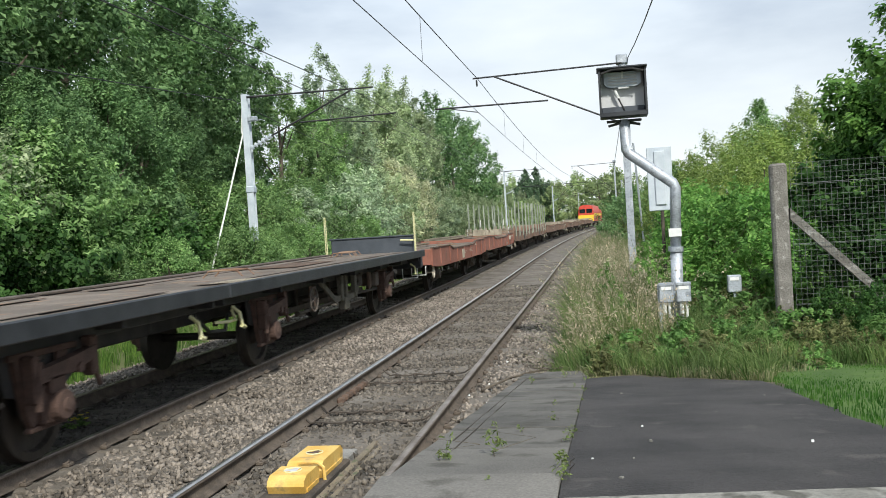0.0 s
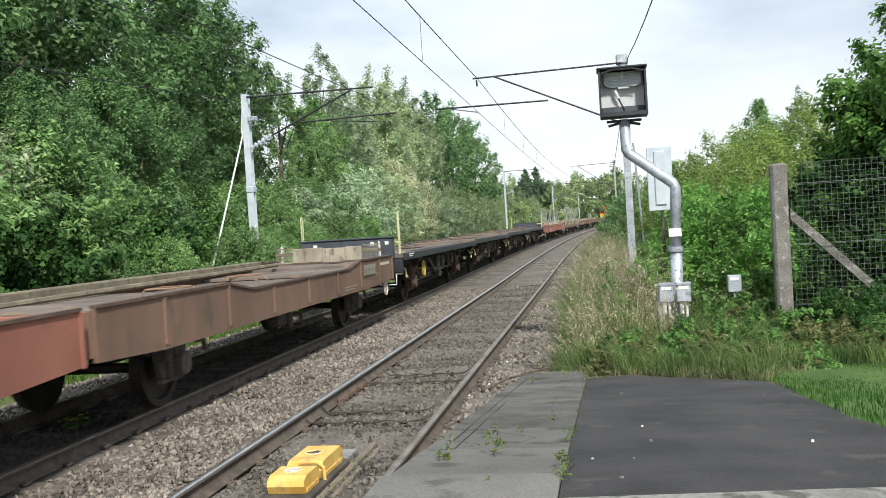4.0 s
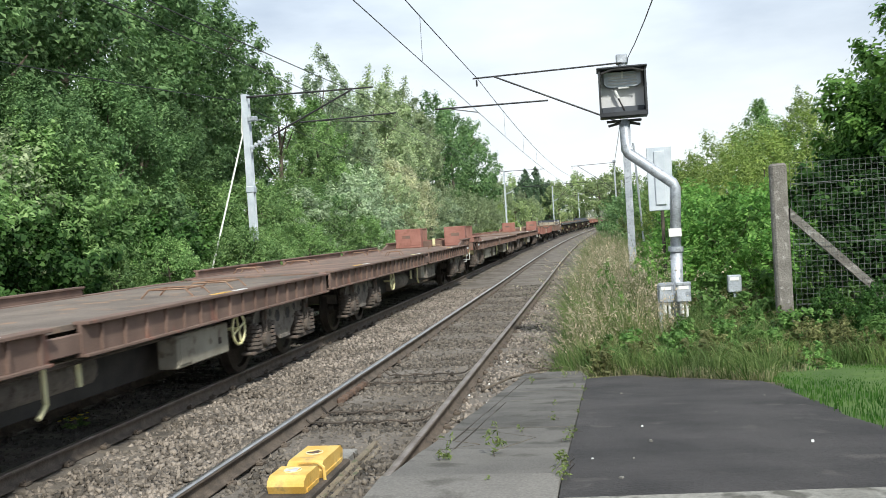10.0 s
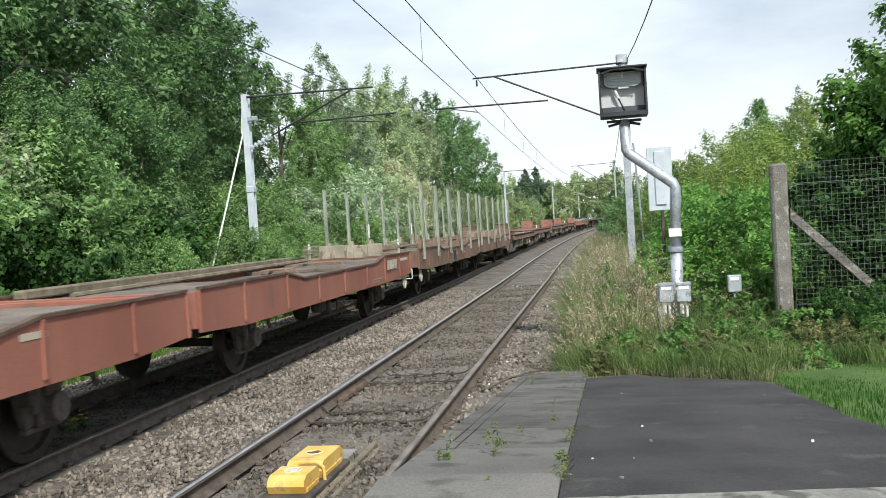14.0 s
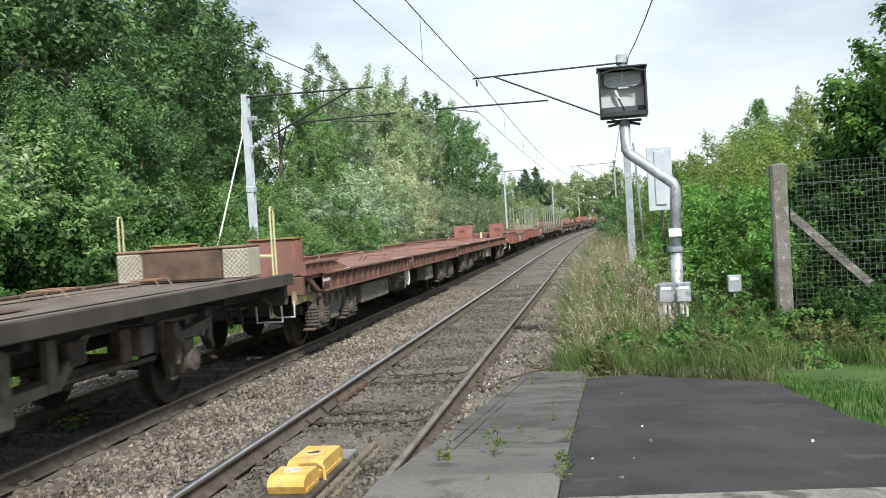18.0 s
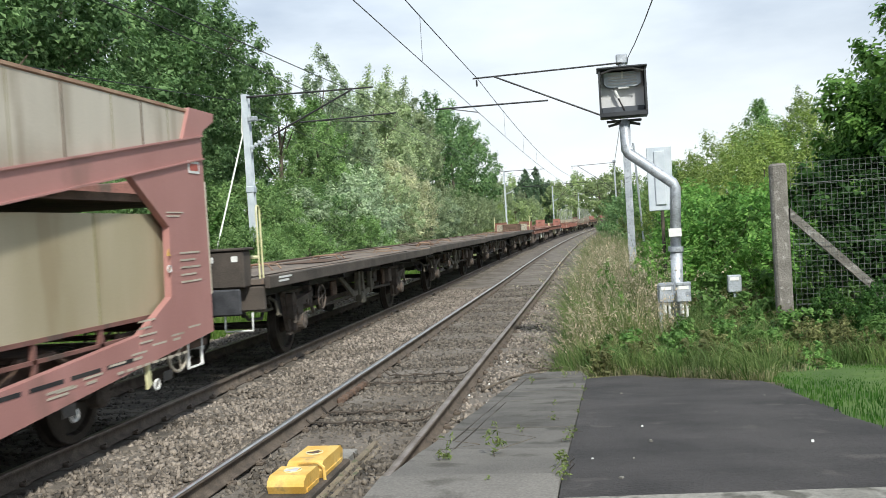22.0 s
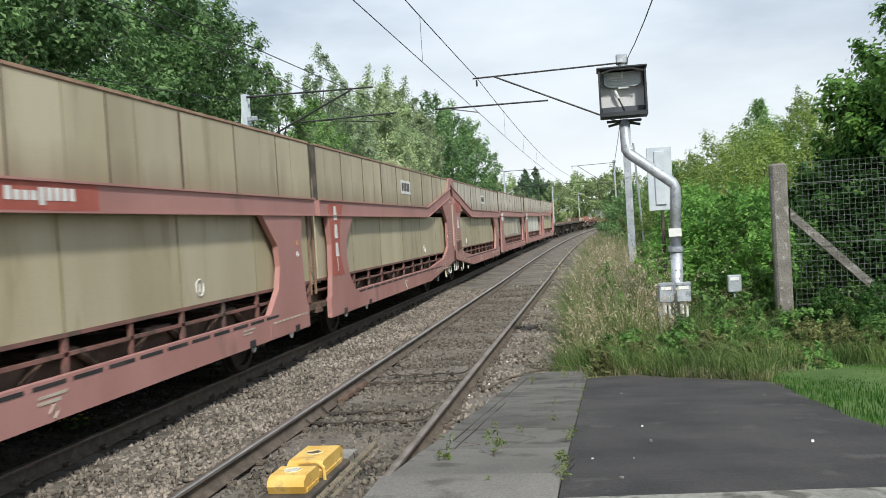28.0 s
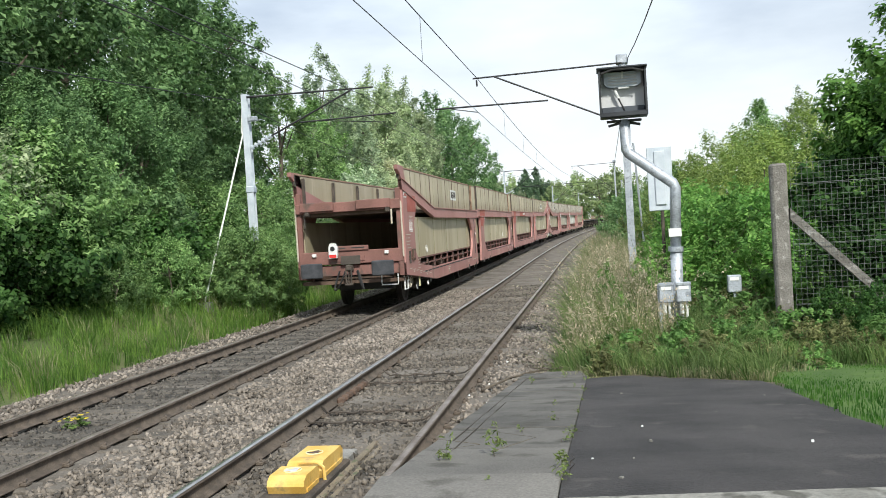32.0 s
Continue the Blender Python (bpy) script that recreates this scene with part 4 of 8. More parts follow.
# ---- vegetation ----
def leaves(centres, normals, size, rng, long=1.5, simple=False):
    """Leaf blades: folded in two, or single-faced for the farther crowns."""
    n = len(centres)
    N = normals / (np.linalg.norm(normals, axis=1, keepdims=True) + 1e-9)
    U = np.cross(N, rng.normal(size=(n, 3)))
    U /= np.linalg.norm(U, axis=1, keepdims=True) + 1e-9
    W = np.cross(N, U)
    s = (size * rng.uniform(0.6, 1.4, n))[:, None]
    a = centres - U * s * long * 0.5
    t = centres + U * s * long * 0.5 - N * s * 0.15
    if simple:
        return np.stack([a + W * s * 0.5, a - W * s * 0.5 + U * s * 0.25, t], 1).reshape(-1, 3)
    l = centres + W * s * 0.5 + N * s * 0.18
    r = centres - W * s * 0.5 + N * s * 0.18
    return np.stack([a, l, t, r], 1).reshape(-1, 3)


def crown(name, material, n, height, radius, base, size, seed, blobs=46, lump=0.3, shape=1.0, long=1.5, simple=True):
    """A crown of leafy sprays that point outwards and up, inside an uneven envelope."""
    rng = np.random.default_rng(seed)
    c = []
    waist = rng.uniform(0.75, 1.15, 9)
    while len(c) < blobs:
        u = rng.uniform(-1, 1, 3)
        q = u @ u
        if q > 1 or q < 0.3:
            continue
        z = (u[2] + 1) / 2
        ang = math.atan2(u[1], u[0])
        w = (math.sin(math.pi * min(max(z, 0.03), 0.97)) ** 0.5) * (1 - 0.3 * (z - 0.4) * shape) * waist[int((ang + math.pi) / 6.2832 * 8.99)]
        c.append((u[0] * radius * w, u[1] * radius * w, base + z * (height - base)))
    c = np.array(c)
    mid = np.array([0, 0, base + 0.35 * (height - base)])
    ax = c - mid
    ax /= np.linalg.norm(ax, axis=1, keepdims=True) + 1e-9
    ax = ax + rng.normal(0, 0.45, (blobs, 3)) + np.array([0, 0, 0.35])
    ax /= np.linalg.norm(ax, axis=1, keepdims=True)
    br = radius * lump * rng.uniform(0.6, 1.5, blobs)
    k = rng.choice(blobs, n, p=br / br.sum())
    t = rng.uniform(0, 1, n) ** 0.8
    g = rng.normal(0, 1, (n, 3))
    P = c[k] + ax[k] * (br[k] * (1.7 * t - 0.6))[:, None] + g * (br[k] * 0.36 * (1.15 - 0.75 * t))[:, None]
    P[:, 2] = np.maximum(P[:, 2], 0.03)
    N = g * 0.55 + ax[k] * 0.6 + rng.normal(0, 0.38, (n, 3)) + np.array([0, 0, 0.6])
    V = leaves(P, N, size, rng, long, simple)
    m = 3 if simple else 4
    return quick_mesh(name, V, np.arange(m * n).reshape(-1, m), material)


def trunk(h, r, limbs, spread, seed):
    rng = random.Random(seed)
    b = Build()
    b.tube([(0, 0, -0.3), (rng.uniform(-0.1, 0.1), 0.05, h * 0.35), (rng.uniform(-0.25, 0.25), rng.uniform(-0.2, 0.2), h * 0.7), (rng.uniform(-0.3, 0.3), 0, h * 0.95)], r, 8, r1=r * 0.2)
    for k in range(limbs):
        a, z = rng.uniform(0, 6.28), h * rng.uniform(0.2, 0.75)
        e = spread * rng.uniform(0.5, 1.0)
        b.tube([(0, 0, z), (math.cos(a) * e * 0.5, math.sin(a) * e * 0.5, z + h * 0.1), (math.cos(a) * e, math.sin(a) * e, z + h * 0.22)], r * 0.4, 5, r1=r * 0.08)
    return b.mesh("trunk")


KINDS = {}


def plant_kind(key, name, label, cat, leafm, n, h, rad, base, size, blobs, lump, seeds, limbs=7, tr=0.22, shape=1.0, long=1.5, group="", simple=True):
    KINDS[key] = []
    for s in seeds:
        tm = trunk(h * 0.85, tr, limbs, rad * 0.7, s)
        tm.materials.append(M_BARK)
        KINDS[key].append((name, label, cat, tm, crown("crown", leafm, n, h, rad, base, size, s, blobs, lump, shape, long, simple), group))


def plant(key, x, y, scale=1.0, turn=None, which=None, sink=0.0, tall=1.0):
    name, label, cat, tm, cm, group = random.choice(KINDS[key]) if which is None else KINDS[key][which]
    y = along(x, y)
    t = thing(name, label, cat, group)
    t.matrix_basis = pose(x + off(y), y, gz(x, y) + rise(y) - sink, 0, 0, random.uniform(0, 360) if turn is None else turn) @ Matrix.Diagonal((scale, scale, scale * tall, 1))
    part("trunk" if "tree" in name or name == "birch" else "stem", tm, M_BARK, t)
    part("crown" if "tree" in name or name == "birch" else "foliage", cm, L_MID, t)


plant_kind("big", "broadleaf_tree", "tall dense dark green broadleaf tree behind the bushes", "tree", L_DARK, 44000, 13.0, 4.4, 2.4, 0.108, 170, 0.17, (11, 12, 13), group="trees beside the far track")
plant_kind("bigfar", "broadleaf_tree", "tall dense green broadleaf tree farther along the line", "tree", L_DARK, 17000, 13.0, 4.4, 0.8, 0.16, 170, 0.16, (14, 15), group="trees beside the far track")
plant_kind("mid", "broadleaf_tree", "mid-green broadleaf tree with an uneven crown", "tree", L_MID, 24000, 11.0, 3.2, 1.2, 0.105, 170, 0.17, (21, 22, 23), group="trees beside the far track")
plant_kind("pale", "broadleaf_tree", "pale green broadleaf tree with a soft uneven crown", "tree", L_PALE, 25000, 11.0, 3.2, 0.8, 0.105, 170, 0.17, (24, 25), group="trees beside the far track")
plant_kind("birch", "birch", "slender light green birch with an airy crown", "tree", L_GREY, 15000, 12.0, 2.1, 2.0, 0.1, 110, 0.18, (31, 32), shape=1.1, tr=0.13)
plant_kind("bush", "bush", "dense leafy green bush on the railway bank", "bush", L_MID, 15000, 4.2, 2.3, 0.0, 0.072, 150, 0.17, (41, 42, 43), tr=0.06, group="bushes beside the far track")
plant_kind("dbush", "bush", "dark green broad-leaved bush on the railway bank", "bush", L_DARK, 9500, 4.0, 2.3, 0.0, 0.08, 120, 0.18, (51, 52), tr=0.06, simple=False, group="bushes beside the far track")
plant_kind("silver", "willow_bush", "silvery-leaved willow bush on the railway bank", "bush", L_GREY, 15000, 4.4, 2.2, 0.1, 0.07, 140, 0.17, (61, 62), tr=0.06, long=2.2, group="bushes beside the far track")
plant_kind("olive", "bush", "tall pale beige and olive tinted bush on the bank", "bush", L_OLIVE, 13000, 5.5, 2.2, 0.1, 0.075, 130, 0.17, (71,), tr=0.06, group="bushes beside the far track")
plant_kind("pale_bush", "bush", "pale green bush with small soft leaves on the bank", "bush", L_PALE, 15000, 4.4, 2.2, 0.0, 0.068, 140, 0.17, (45, 46), tr=0.06, group="bushes beside the far track")
plant_kind("yel", "bush", "yellow-green sunlit bush beyond the signal post", "bush", L_YEL, 10500, 4.0, 2.0, 0.0, 0.055, 150, 0.17, (81, 82), tr=0.05, group="bushes beside the near track")
plant_kind("near", "bush", "large dark green bush growing through the fence", "bush", L_NEAR, 40000, 5.4, 2.0, 0.0, 0.068, 220, 0.16, (91, 92), tr=0.07, group="bushes beside the near track")
plant_kind("low", "bush", "green bush pressing through the wire mesh, leaves darkened for shade", "bush", L_SHRUBSHADE, 3400, 2.4, 0.95, 0.0, 0.07, 120, 0.17, (93, 94), tr=0.03, group="bushes beside the near track", simple=False)
plant_kind("dock", "weed_clump", "olive and brown seeding weeds on the bank", "weed", L_DOCK, 700, 0.8, 0.4, 0.0, 0.04, 30, 0.26, (103, 104), limbs=5, tr=0.01, long=2.6, group="weeds on the near bank")
plant_kind("nettle", "weed_clump", "bright green tall nettles on the bank", "weed", L_NETTLE, 1700, 1.35, 0.5, 0.0, 0.028, 70, 0.2, (105, 106), limbs=5, tr=0.012, long=2.2, group="weeds on the near bank")
plant_kind("weed", "weed_clump", "leafy green weeds at the foot of the bank", "weed", L_WEED, 900, 0.95, 0.45, 0.0, 0.055, 26, 0.26, (101, 102), limbs=4, tr=0.012, long=2.4, group="weeds on the near bank")
plant_kind("conifer", "conifer_tree", "dark pointed conifer in the distance", "tree", L_CONIFER, 5000, 11.0, 1.6, 0.5, 0.2, 80, 0.25, (95,), shape=3.0)
plant_kind("far", "distant_tree", "hazy pale green tree at the far bend", "tree", L_FARHAZE, 4600, 10.0, 4.5, 0.0, 0.3, 80, 0.22, (97, 98), group="trees at the far bend")
plant_kind("evergreen", "conifer_tree", "broad dark evergreen tree in the distance", "tree", L_CONIFER, 7000, 10.0, 3.4, 0.0, 0.22, 70, 0.24, (96,))
plant_kind("bramble", "bramble", "low dark bramble thicket with broad leaves", "bush", L_BRAMBLE, 5200, 2.3, 1.7, 0.0, 0.1, 70, 0.2, (55, 56), tr=0.03, long=1.15, group="bushes beside the far track", simple=False)
rv = random.Random(5)
# left side: brambles in front, willows and bushes behind them, tall trees at the back
for i in range(10):
    plant("bramble", -11.7 - rv.uniform(0, 0.5), 10.2 + 1.35 * i, rv.uniform(0.85, 1.15))
for x, y, s in ((-13.2, 10.2, 1.0), (-12.9, 12.3, 1.05), (-13.3, 14.2, 1.1), (-13.0, 16.2, 1.05), (-13.5, 18.0, 1.05), (-13.6, 12.8, 1.15)):
    plant("pale_bush" if 13 < y < 15 else "bush", x, y, s)
for x, y, s in ((-12.7, 20.0, 0.85), (-12.4, 22.0, 0.82), (-12.8, 24.2, 0.85), (-12.3, 26.4, 0.85), (-12.7, 28.6, 0.9), (-12.2, 31.0, 0.95), (-12.6, 33.4, 0.95)):
    plant(rv.choice(["bush", "dbush", "bush"]), x, y, s)
for x, y, s, key in ((-11.6, 30.0, 0.8, "silver"), (-11.5, 35.2, 0.9, "silver"), (-12.4, 36.6, 0.95, "bush"), (-11.7, 38.0, 0.8, "silver"), (-12.3, 40.5, 1.1, "silver"), (-12.0, 43.5, 1.15, "pale_bush"), (-12.2, 46.5, 1.05, "olive"), (-12.0, 49.5, 1.0, "olive"), (-12.3, 53, 1.1, "pale_bush"), (-12.2, 57, 1.0, "silver"), (-12.4, 61, 1.1, "pale_bush"), (-11.3, 66, 1.0, "pale_bush"), (-11.3, 71, 0.95, "pale_bush"), (-12.2, 77, 0.9, "yel"), (-12.2, 84, 0.9, "pale_bush"), (-12.0, 91, 0.9, "yel")):
    plant(key, x, y, s)
for i in range(4):
    plant(rv.choice(["dbush", "bush"]), -14.8 - rv.uniform(0, 1.3), 19 + i * 4.6, rv.uniform(1.0, 1.25))
for x, y, s in ((-13.6, 20.6, 0.5), (-14.4, 23.6, 0.52), (-13.4, 17.0, 0.44)):
    plant("big", x, y, s)
for x, y, s in ((-17, 19, 1.05), (-18, 25, 1.1), (-16.8, 30, 1.0), (-22, 22, 1.15), (-17.5, 13.5, 1.0), (-21, 35, 0.85), (-18.6, 34.5, 1.0)):
    plant("big", x, y, s)
for x, y, s in ((-15.6, 38, 0.85), (-15.5, 43, 0.8), (-14.4, 51.0, 1.04), (-14.2, 55, 1.1), (-14.5, 61, 1.12), (-20, 58, 1.1), (-14.5, 97, 0.7), (-14.5, 108, 0.64), (-14, 120, 0.55), (-14, 132, 0.5)):
    plant("pale" if 44 < y < 62 or y > 90 else "mid", x, y, s)
for x, y, s in ((-14.1, 68.5, 0.98), (-14.4, 77, 1.0), (-14.9, 86, 0.93), (-20, 72, 1.0)):
    plant("bigfar", x, y, s)
plant("birch", -15.6, 44.6, 1.0)
plant("birch", -14.9, 46.8, 0.9)
for i in range(7):
    plant("far", -13.2 + rv.uniform(-2, 1), 98 + i * 11, rv.uniform(0.36, 0.5))
# right side
plant("near", 6.1, 14.3, 1.12, which=0)
plant("near", 6.6, 13.2, 1.18, which=1)
plant("near", 5.1, 15.5, 0.72, which=1, turn=80)
plant("near", 5.75, 13.6, 0.86, which=0, turn=130)
plant("near", 7.5, 14.6, 1.22, which=1, turn=200)
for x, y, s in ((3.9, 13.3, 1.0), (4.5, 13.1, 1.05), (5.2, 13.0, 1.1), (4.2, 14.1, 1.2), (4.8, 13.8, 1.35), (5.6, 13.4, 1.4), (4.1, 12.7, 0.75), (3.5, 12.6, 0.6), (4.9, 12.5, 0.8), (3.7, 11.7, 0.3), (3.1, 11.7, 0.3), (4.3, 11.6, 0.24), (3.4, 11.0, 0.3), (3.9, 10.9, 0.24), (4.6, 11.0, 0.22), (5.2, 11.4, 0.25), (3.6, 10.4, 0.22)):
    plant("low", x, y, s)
for x, y, s in ((3.9, 18.2, 0.6), (4.7, 18.8, 0.75), (3.4, 21, 0.8), (4.5, 22.5, 0.95), (5.9, 24, 1.15), (3.0, 25, 0.85), (3.7, 26.5, 1.0), (4.9, 28.5, 1.1), (3.1, 32, 0.85), (6.5, 31, 1.15), (2.9, 36, 0.85), (4.2, 41, 0.9), (2.9, 46, 0.8), (3.6, 54, 0.9), (2.6, 60, 0.9)):
    plant("yel" if rv.random() < 0.85 else "bush", x, y, s)
plant("mid", 6.0, 30.5, 0.5)
plant("pale", 8.9, 37, 0.58)
plant("dbush", 1.95, 44, 0.85)
plant("dbush", 1.5, 51, 0.8)
plant("dbush", 1.7, 70, 0.8)
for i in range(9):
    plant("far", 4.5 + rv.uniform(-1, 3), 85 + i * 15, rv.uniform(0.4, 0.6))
for i in range(90):
    x, y = rv.uniform(-0.1, 3.6), 10.0 + 4.0 * rv.random()
    if 0.6 < x < 1.5 and y < 12.3:
        plant("dock", x, y, 0.4)
        continue
    plant(rv.choice(["weed", "dock", "nettle"] if y > 12.2 else ["dock", "dock", "weed"]), x, y, rv.uniform(0.5, 0.9) * (0.5 if y < 11.6 else 0.8 if y < 12.4 else 1.1))
for i in range(64):
    y = rv.uniform(12.8, 18.0)
    plant("nettle", rv.uniform(1.5, 3.3 + 0.12 * (y - 13)), y, rv.uniform(0.9, 1.25) * (1 + 0.09 * (y - 13)))
for i in range(46):
    y = 13.9 + 0.09 * i
    plant("nettle", 1.35 + 0.05 * (y - 14) + 1.75 * rv.random(), y, rv.uniform(1.35, 1.75))
for x, y, s in ((-9.6, 20.3, 0.58), (-9.2, 20.9, 0.5), (-9.75, 20.6, 0.4), (-9.3, 21.6, 0.45), (-10.3, 20.9, 0.5), (-10.6, 18.2, 0.45), (-10.8, 16.2, 0.4), (-10.4, 24, 0.5), (-10.2, 27, 0.55), (-10.3, 30, 0.6), (-10.2, 34, 0.6)):
    plant("bush", x, y, s)
for i in range(46):
    x = rv.uniform(-0.1, 2.3)
    y = rv.uniform(9.2, 10.9) if x < 1.2 else rv.uniform(8.9, 10.8)
    plant(rv.choice(["dock", "dock", "weed"]), x, y, rv.uniform(0.35, 0.65))
for i in range(26):
    plant(rv.choice(["dock", "weed"]), rv.uniform(2.2, 5.2), rv.uniform(9.9, 10.9), rv.uniform(0.35, 0.6))
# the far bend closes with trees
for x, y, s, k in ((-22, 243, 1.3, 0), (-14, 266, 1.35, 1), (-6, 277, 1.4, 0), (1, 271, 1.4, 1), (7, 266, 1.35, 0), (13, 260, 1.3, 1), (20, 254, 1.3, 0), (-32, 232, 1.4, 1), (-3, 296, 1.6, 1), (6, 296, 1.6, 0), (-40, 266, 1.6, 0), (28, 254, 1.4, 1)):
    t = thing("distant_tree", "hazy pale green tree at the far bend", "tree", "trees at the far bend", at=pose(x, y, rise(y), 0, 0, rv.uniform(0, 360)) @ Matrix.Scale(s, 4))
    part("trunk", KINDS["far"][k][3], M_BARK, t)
    part("crown", KINDS["far"][k][4], L_FARHAZE, t)
plant("conifer", -19.1, 157, 1.1)
plant("conifer", -17.0, 157, 1.12)
plant("evergreen", -18.2, 152, 0.95)
plant("evergreen", -15.9, 151, 0.9)
plant("evergreen", -13.6, 150, 0.84)
plant("far", -11.4, 146, 0.85)


def grass(name, n, xr, yr, h, material, label, seed, hfun=None, width=0.012, lean=0.35, zf=None, bend_on=True, tuft=28, wind=-0.25, heads=None):
    """Blades in tufts that fan outwards and lean with the wind; heads adds seed heads of that material."""
    rng = np.random.default_rng(seed)
    m = max(n // tuft, 1)
    cx, cy = rng.uniform(*xr, m), yr[0] + (yr[1] - yr[0]) * rng.uniform(0, 1, m) ** 1.4
    ch, cw = rng.uniform(0.6, 1.25, m), rng.uniform(0, 2 * math.pi, m)
    k = rng.integers(0, m, n)
    sp = rng.normal(0, 1, (n, 2)) * (0.09 if h > 0.2 else 0.2)
    x, y = cx[k] + sp[:, 0], cy[k] + sp[:, 1]
    z = np.array([zf(a, c) if zf else gz(a, c) + rise(c) for a, c in zip(x, y)])
    x = x + (BEND * np.maximum(y - Y0, 0) ** 2 / 2 if bend_on else 0)
    hh = h * rng.uniform(0.4, 1.1, n) * ch[k] * (hfun(x, y) if hfun else 1)
    out = sp / (np.linalg.norm(sp, axis=1, keepdims=True) + 1e-6)
    d = out * rng.uniform(0.2, 1.0, (n, 1)) + np.stack([np.cos(cw[k]), np.sin(cw[k])], -1) * 0.45 + rng.normal(0, 0.35, (n, 2)) + np.array([wind, 0])
    le = lean * hh * rng.uniform(0.4, 1.2, n)
    dx, dy = d[:, 0], d[:, 1]
    w = width * rng.uniform(0.6, 1.5, n) * (1 + np.maximum(y - 14, 0) * 0.03)
    a = rng.uniform(0, math.pi, n)
    px, py = np.cos(a) * w, np.sin(a) * w
    P0 = np.stack([x - px, y - py, z - 0.03], -1)
    P1 = np.stack([x + px, y + py, z - 0.03], -1)
    P2 = np.stack([x + dx * le * 0.3 + px * 0.8, y + dy * le * 0.3 + py * 0.8, z + hh * 0.58], -1)
    P3 = np.stack([x + dx * le * 0.3 - px * 0.8, y + dy * le * 0.3 - py * 0.8, z + hh * 0.58], -1)
    P4 = np.stack([x + dx * le, y + dy * le, z + hh * (1 - 0.12 * lean)], -1)
    V = np.stack([P0, P1, P2, P3, P4], 1).reshape(-1, 3)
    i = 5 * np.arange(n)[:, None]
    F = np.concatenate([i + [0, 1, 2], i + [0, 2, 3], i + [3, 2, 4]], 0)
    tagged(new(name, quick_mesh(name, V, F, material)), label, "grass", kind="stuff")
    if heads:
        tip, axis = P4[hh > 0.35], (P4 - (P2 + P3) / 2)[hh > 0.35]
        axis = axis / (np.linalg.norm(axis, axis=1, keepdims=True) + 1e-6)
        c = np.repeat(tip, 7, 0) - np.repeat(axis, 7, 0) * (np.tile(np.arange(7), len(tip)) * 0.026)[:, None] + rng.normal(0, 0.012, (7 * len(tip), 3))
        q = leaves(c, rng.normal(size=c.shape), 0.016, rng, 2.4, True)
        tagged(new("seed_heads", quick_mesh("seed_heads", q, np.arange(len(q)).reshape(-1, 3), heads)), "feathery pinkish straw seed heads of tall grass", "grass", kind="stuff")


def front_low(x, y):
    """Short at the ramp's foot, taller farther in, in uneven tufts."""
    return np.clip(0.5 + 0.195 * (y - 10.95), 0.4, 1.0) * (0.75 + 0.3 * np.sin(3.1 * x + 1.3 * y) * np.sin(2.3 * y))


grass("shoulder_weeds", 7000, (-1.2, -0.25), (12.6, 40), 0.22, L_GRASS, "low weeds spreading over the ballast shoulder", 21, width=0.006, lean=1.1)
grass("tall_grass", 20000, (-0.6, 1.6), (11.3, 51), 1.1, L_GRASS, "tall green grass on the near bank", 1, front_low, width=0.005, lean=0.8)
grass("dry_grass", 17000, (-0.35, 0.9), (11.75, 68), 1.35, L_STRAW, "tall straw-coloured seeding grass on the near bank", 2, front_low, width=0.0035, lean=0.6)
grass("seeding_grass", 4200, (-0.35, 1.05), (12.4, 34), 1.5, L_STRAW, "tall thin stalks of seeding grass on the near bank", 12, front_low, width=0.003, lean=0.55, heads=L_SEED)
grass("bank_grass", 13000, (0.3, 2.5), (10.8, 22.6), 0.75, L_GRASS, "tall grass round the post and fence", 3, front_low, width=0.005, lean=0.9)
grass("bank_dry_grass", 7000, (-0.15, 2.3), (10.5, 14.1), 0.55, L_STRAW, "dry grass stalks along the ramp's foot", 8, front_low, width=0.004, lean=1.1)


def past_rim(x, y):
    return np.where(y > np.interp(x, [-0.2, 0.35, 0.74, 1.42, 1.52, 1.75], [10.45, 10.33, 9.69, 9.03, 8.85, 9.65]), 1.0, 0.02)


def ramp_foot(x, y):
    return max(ramp_z(y) - 0.02, gz(x, y))


grass("rim_dry_grass", 9000, (-0.15, 1.9), (8.95, 11.5), 0.13, L_STRAW, "short brown grass creeping over the asphalt rim", 14, past_rim, width=0.004, lean=1.3, zf=ramp_foot)
grass("rim_grass", 5000, (-0.15, 1.9), (9.0, 11.95), 0.42, L_GRASS, "short weedy grass at the asphalt rim", 15, past_rim, width=0.005, lean=1.2, zf=ramp_foot)
grass("fence_foot_grass", 6000, (1.9, 5.6), (10.65, 12.75), 0.34, L_GRASS, "weedy grass at the fence foot", 16, width=0.005, lean=1.0, zf=ramp_foot)
grass("verge_grass", 24000, (-11.0, -8.85), (9.5, 51), 0.62, L_VERGE, "rough green grass beside the far track", 4, width=0.0045, lean=0.8)
grass("verge_dry_grass", 2200, (-10.6, -9.0), (9.5, 45), 0.55, L_STRAW, "dry seeding grass beside the far track", 9, width=0.006, lean=0.6)
grass("lawn_grass", 26000, (1.46, 5.5), (4.4, 11.0), 0.018, L_LAWN, "short mown grass blades", 6, zf=lambda x, y: ramp_z(y) + 0.0 if x > 1.47 else -1.0, width=0.003, bend_on=False, tuft=6, wind=0.0)

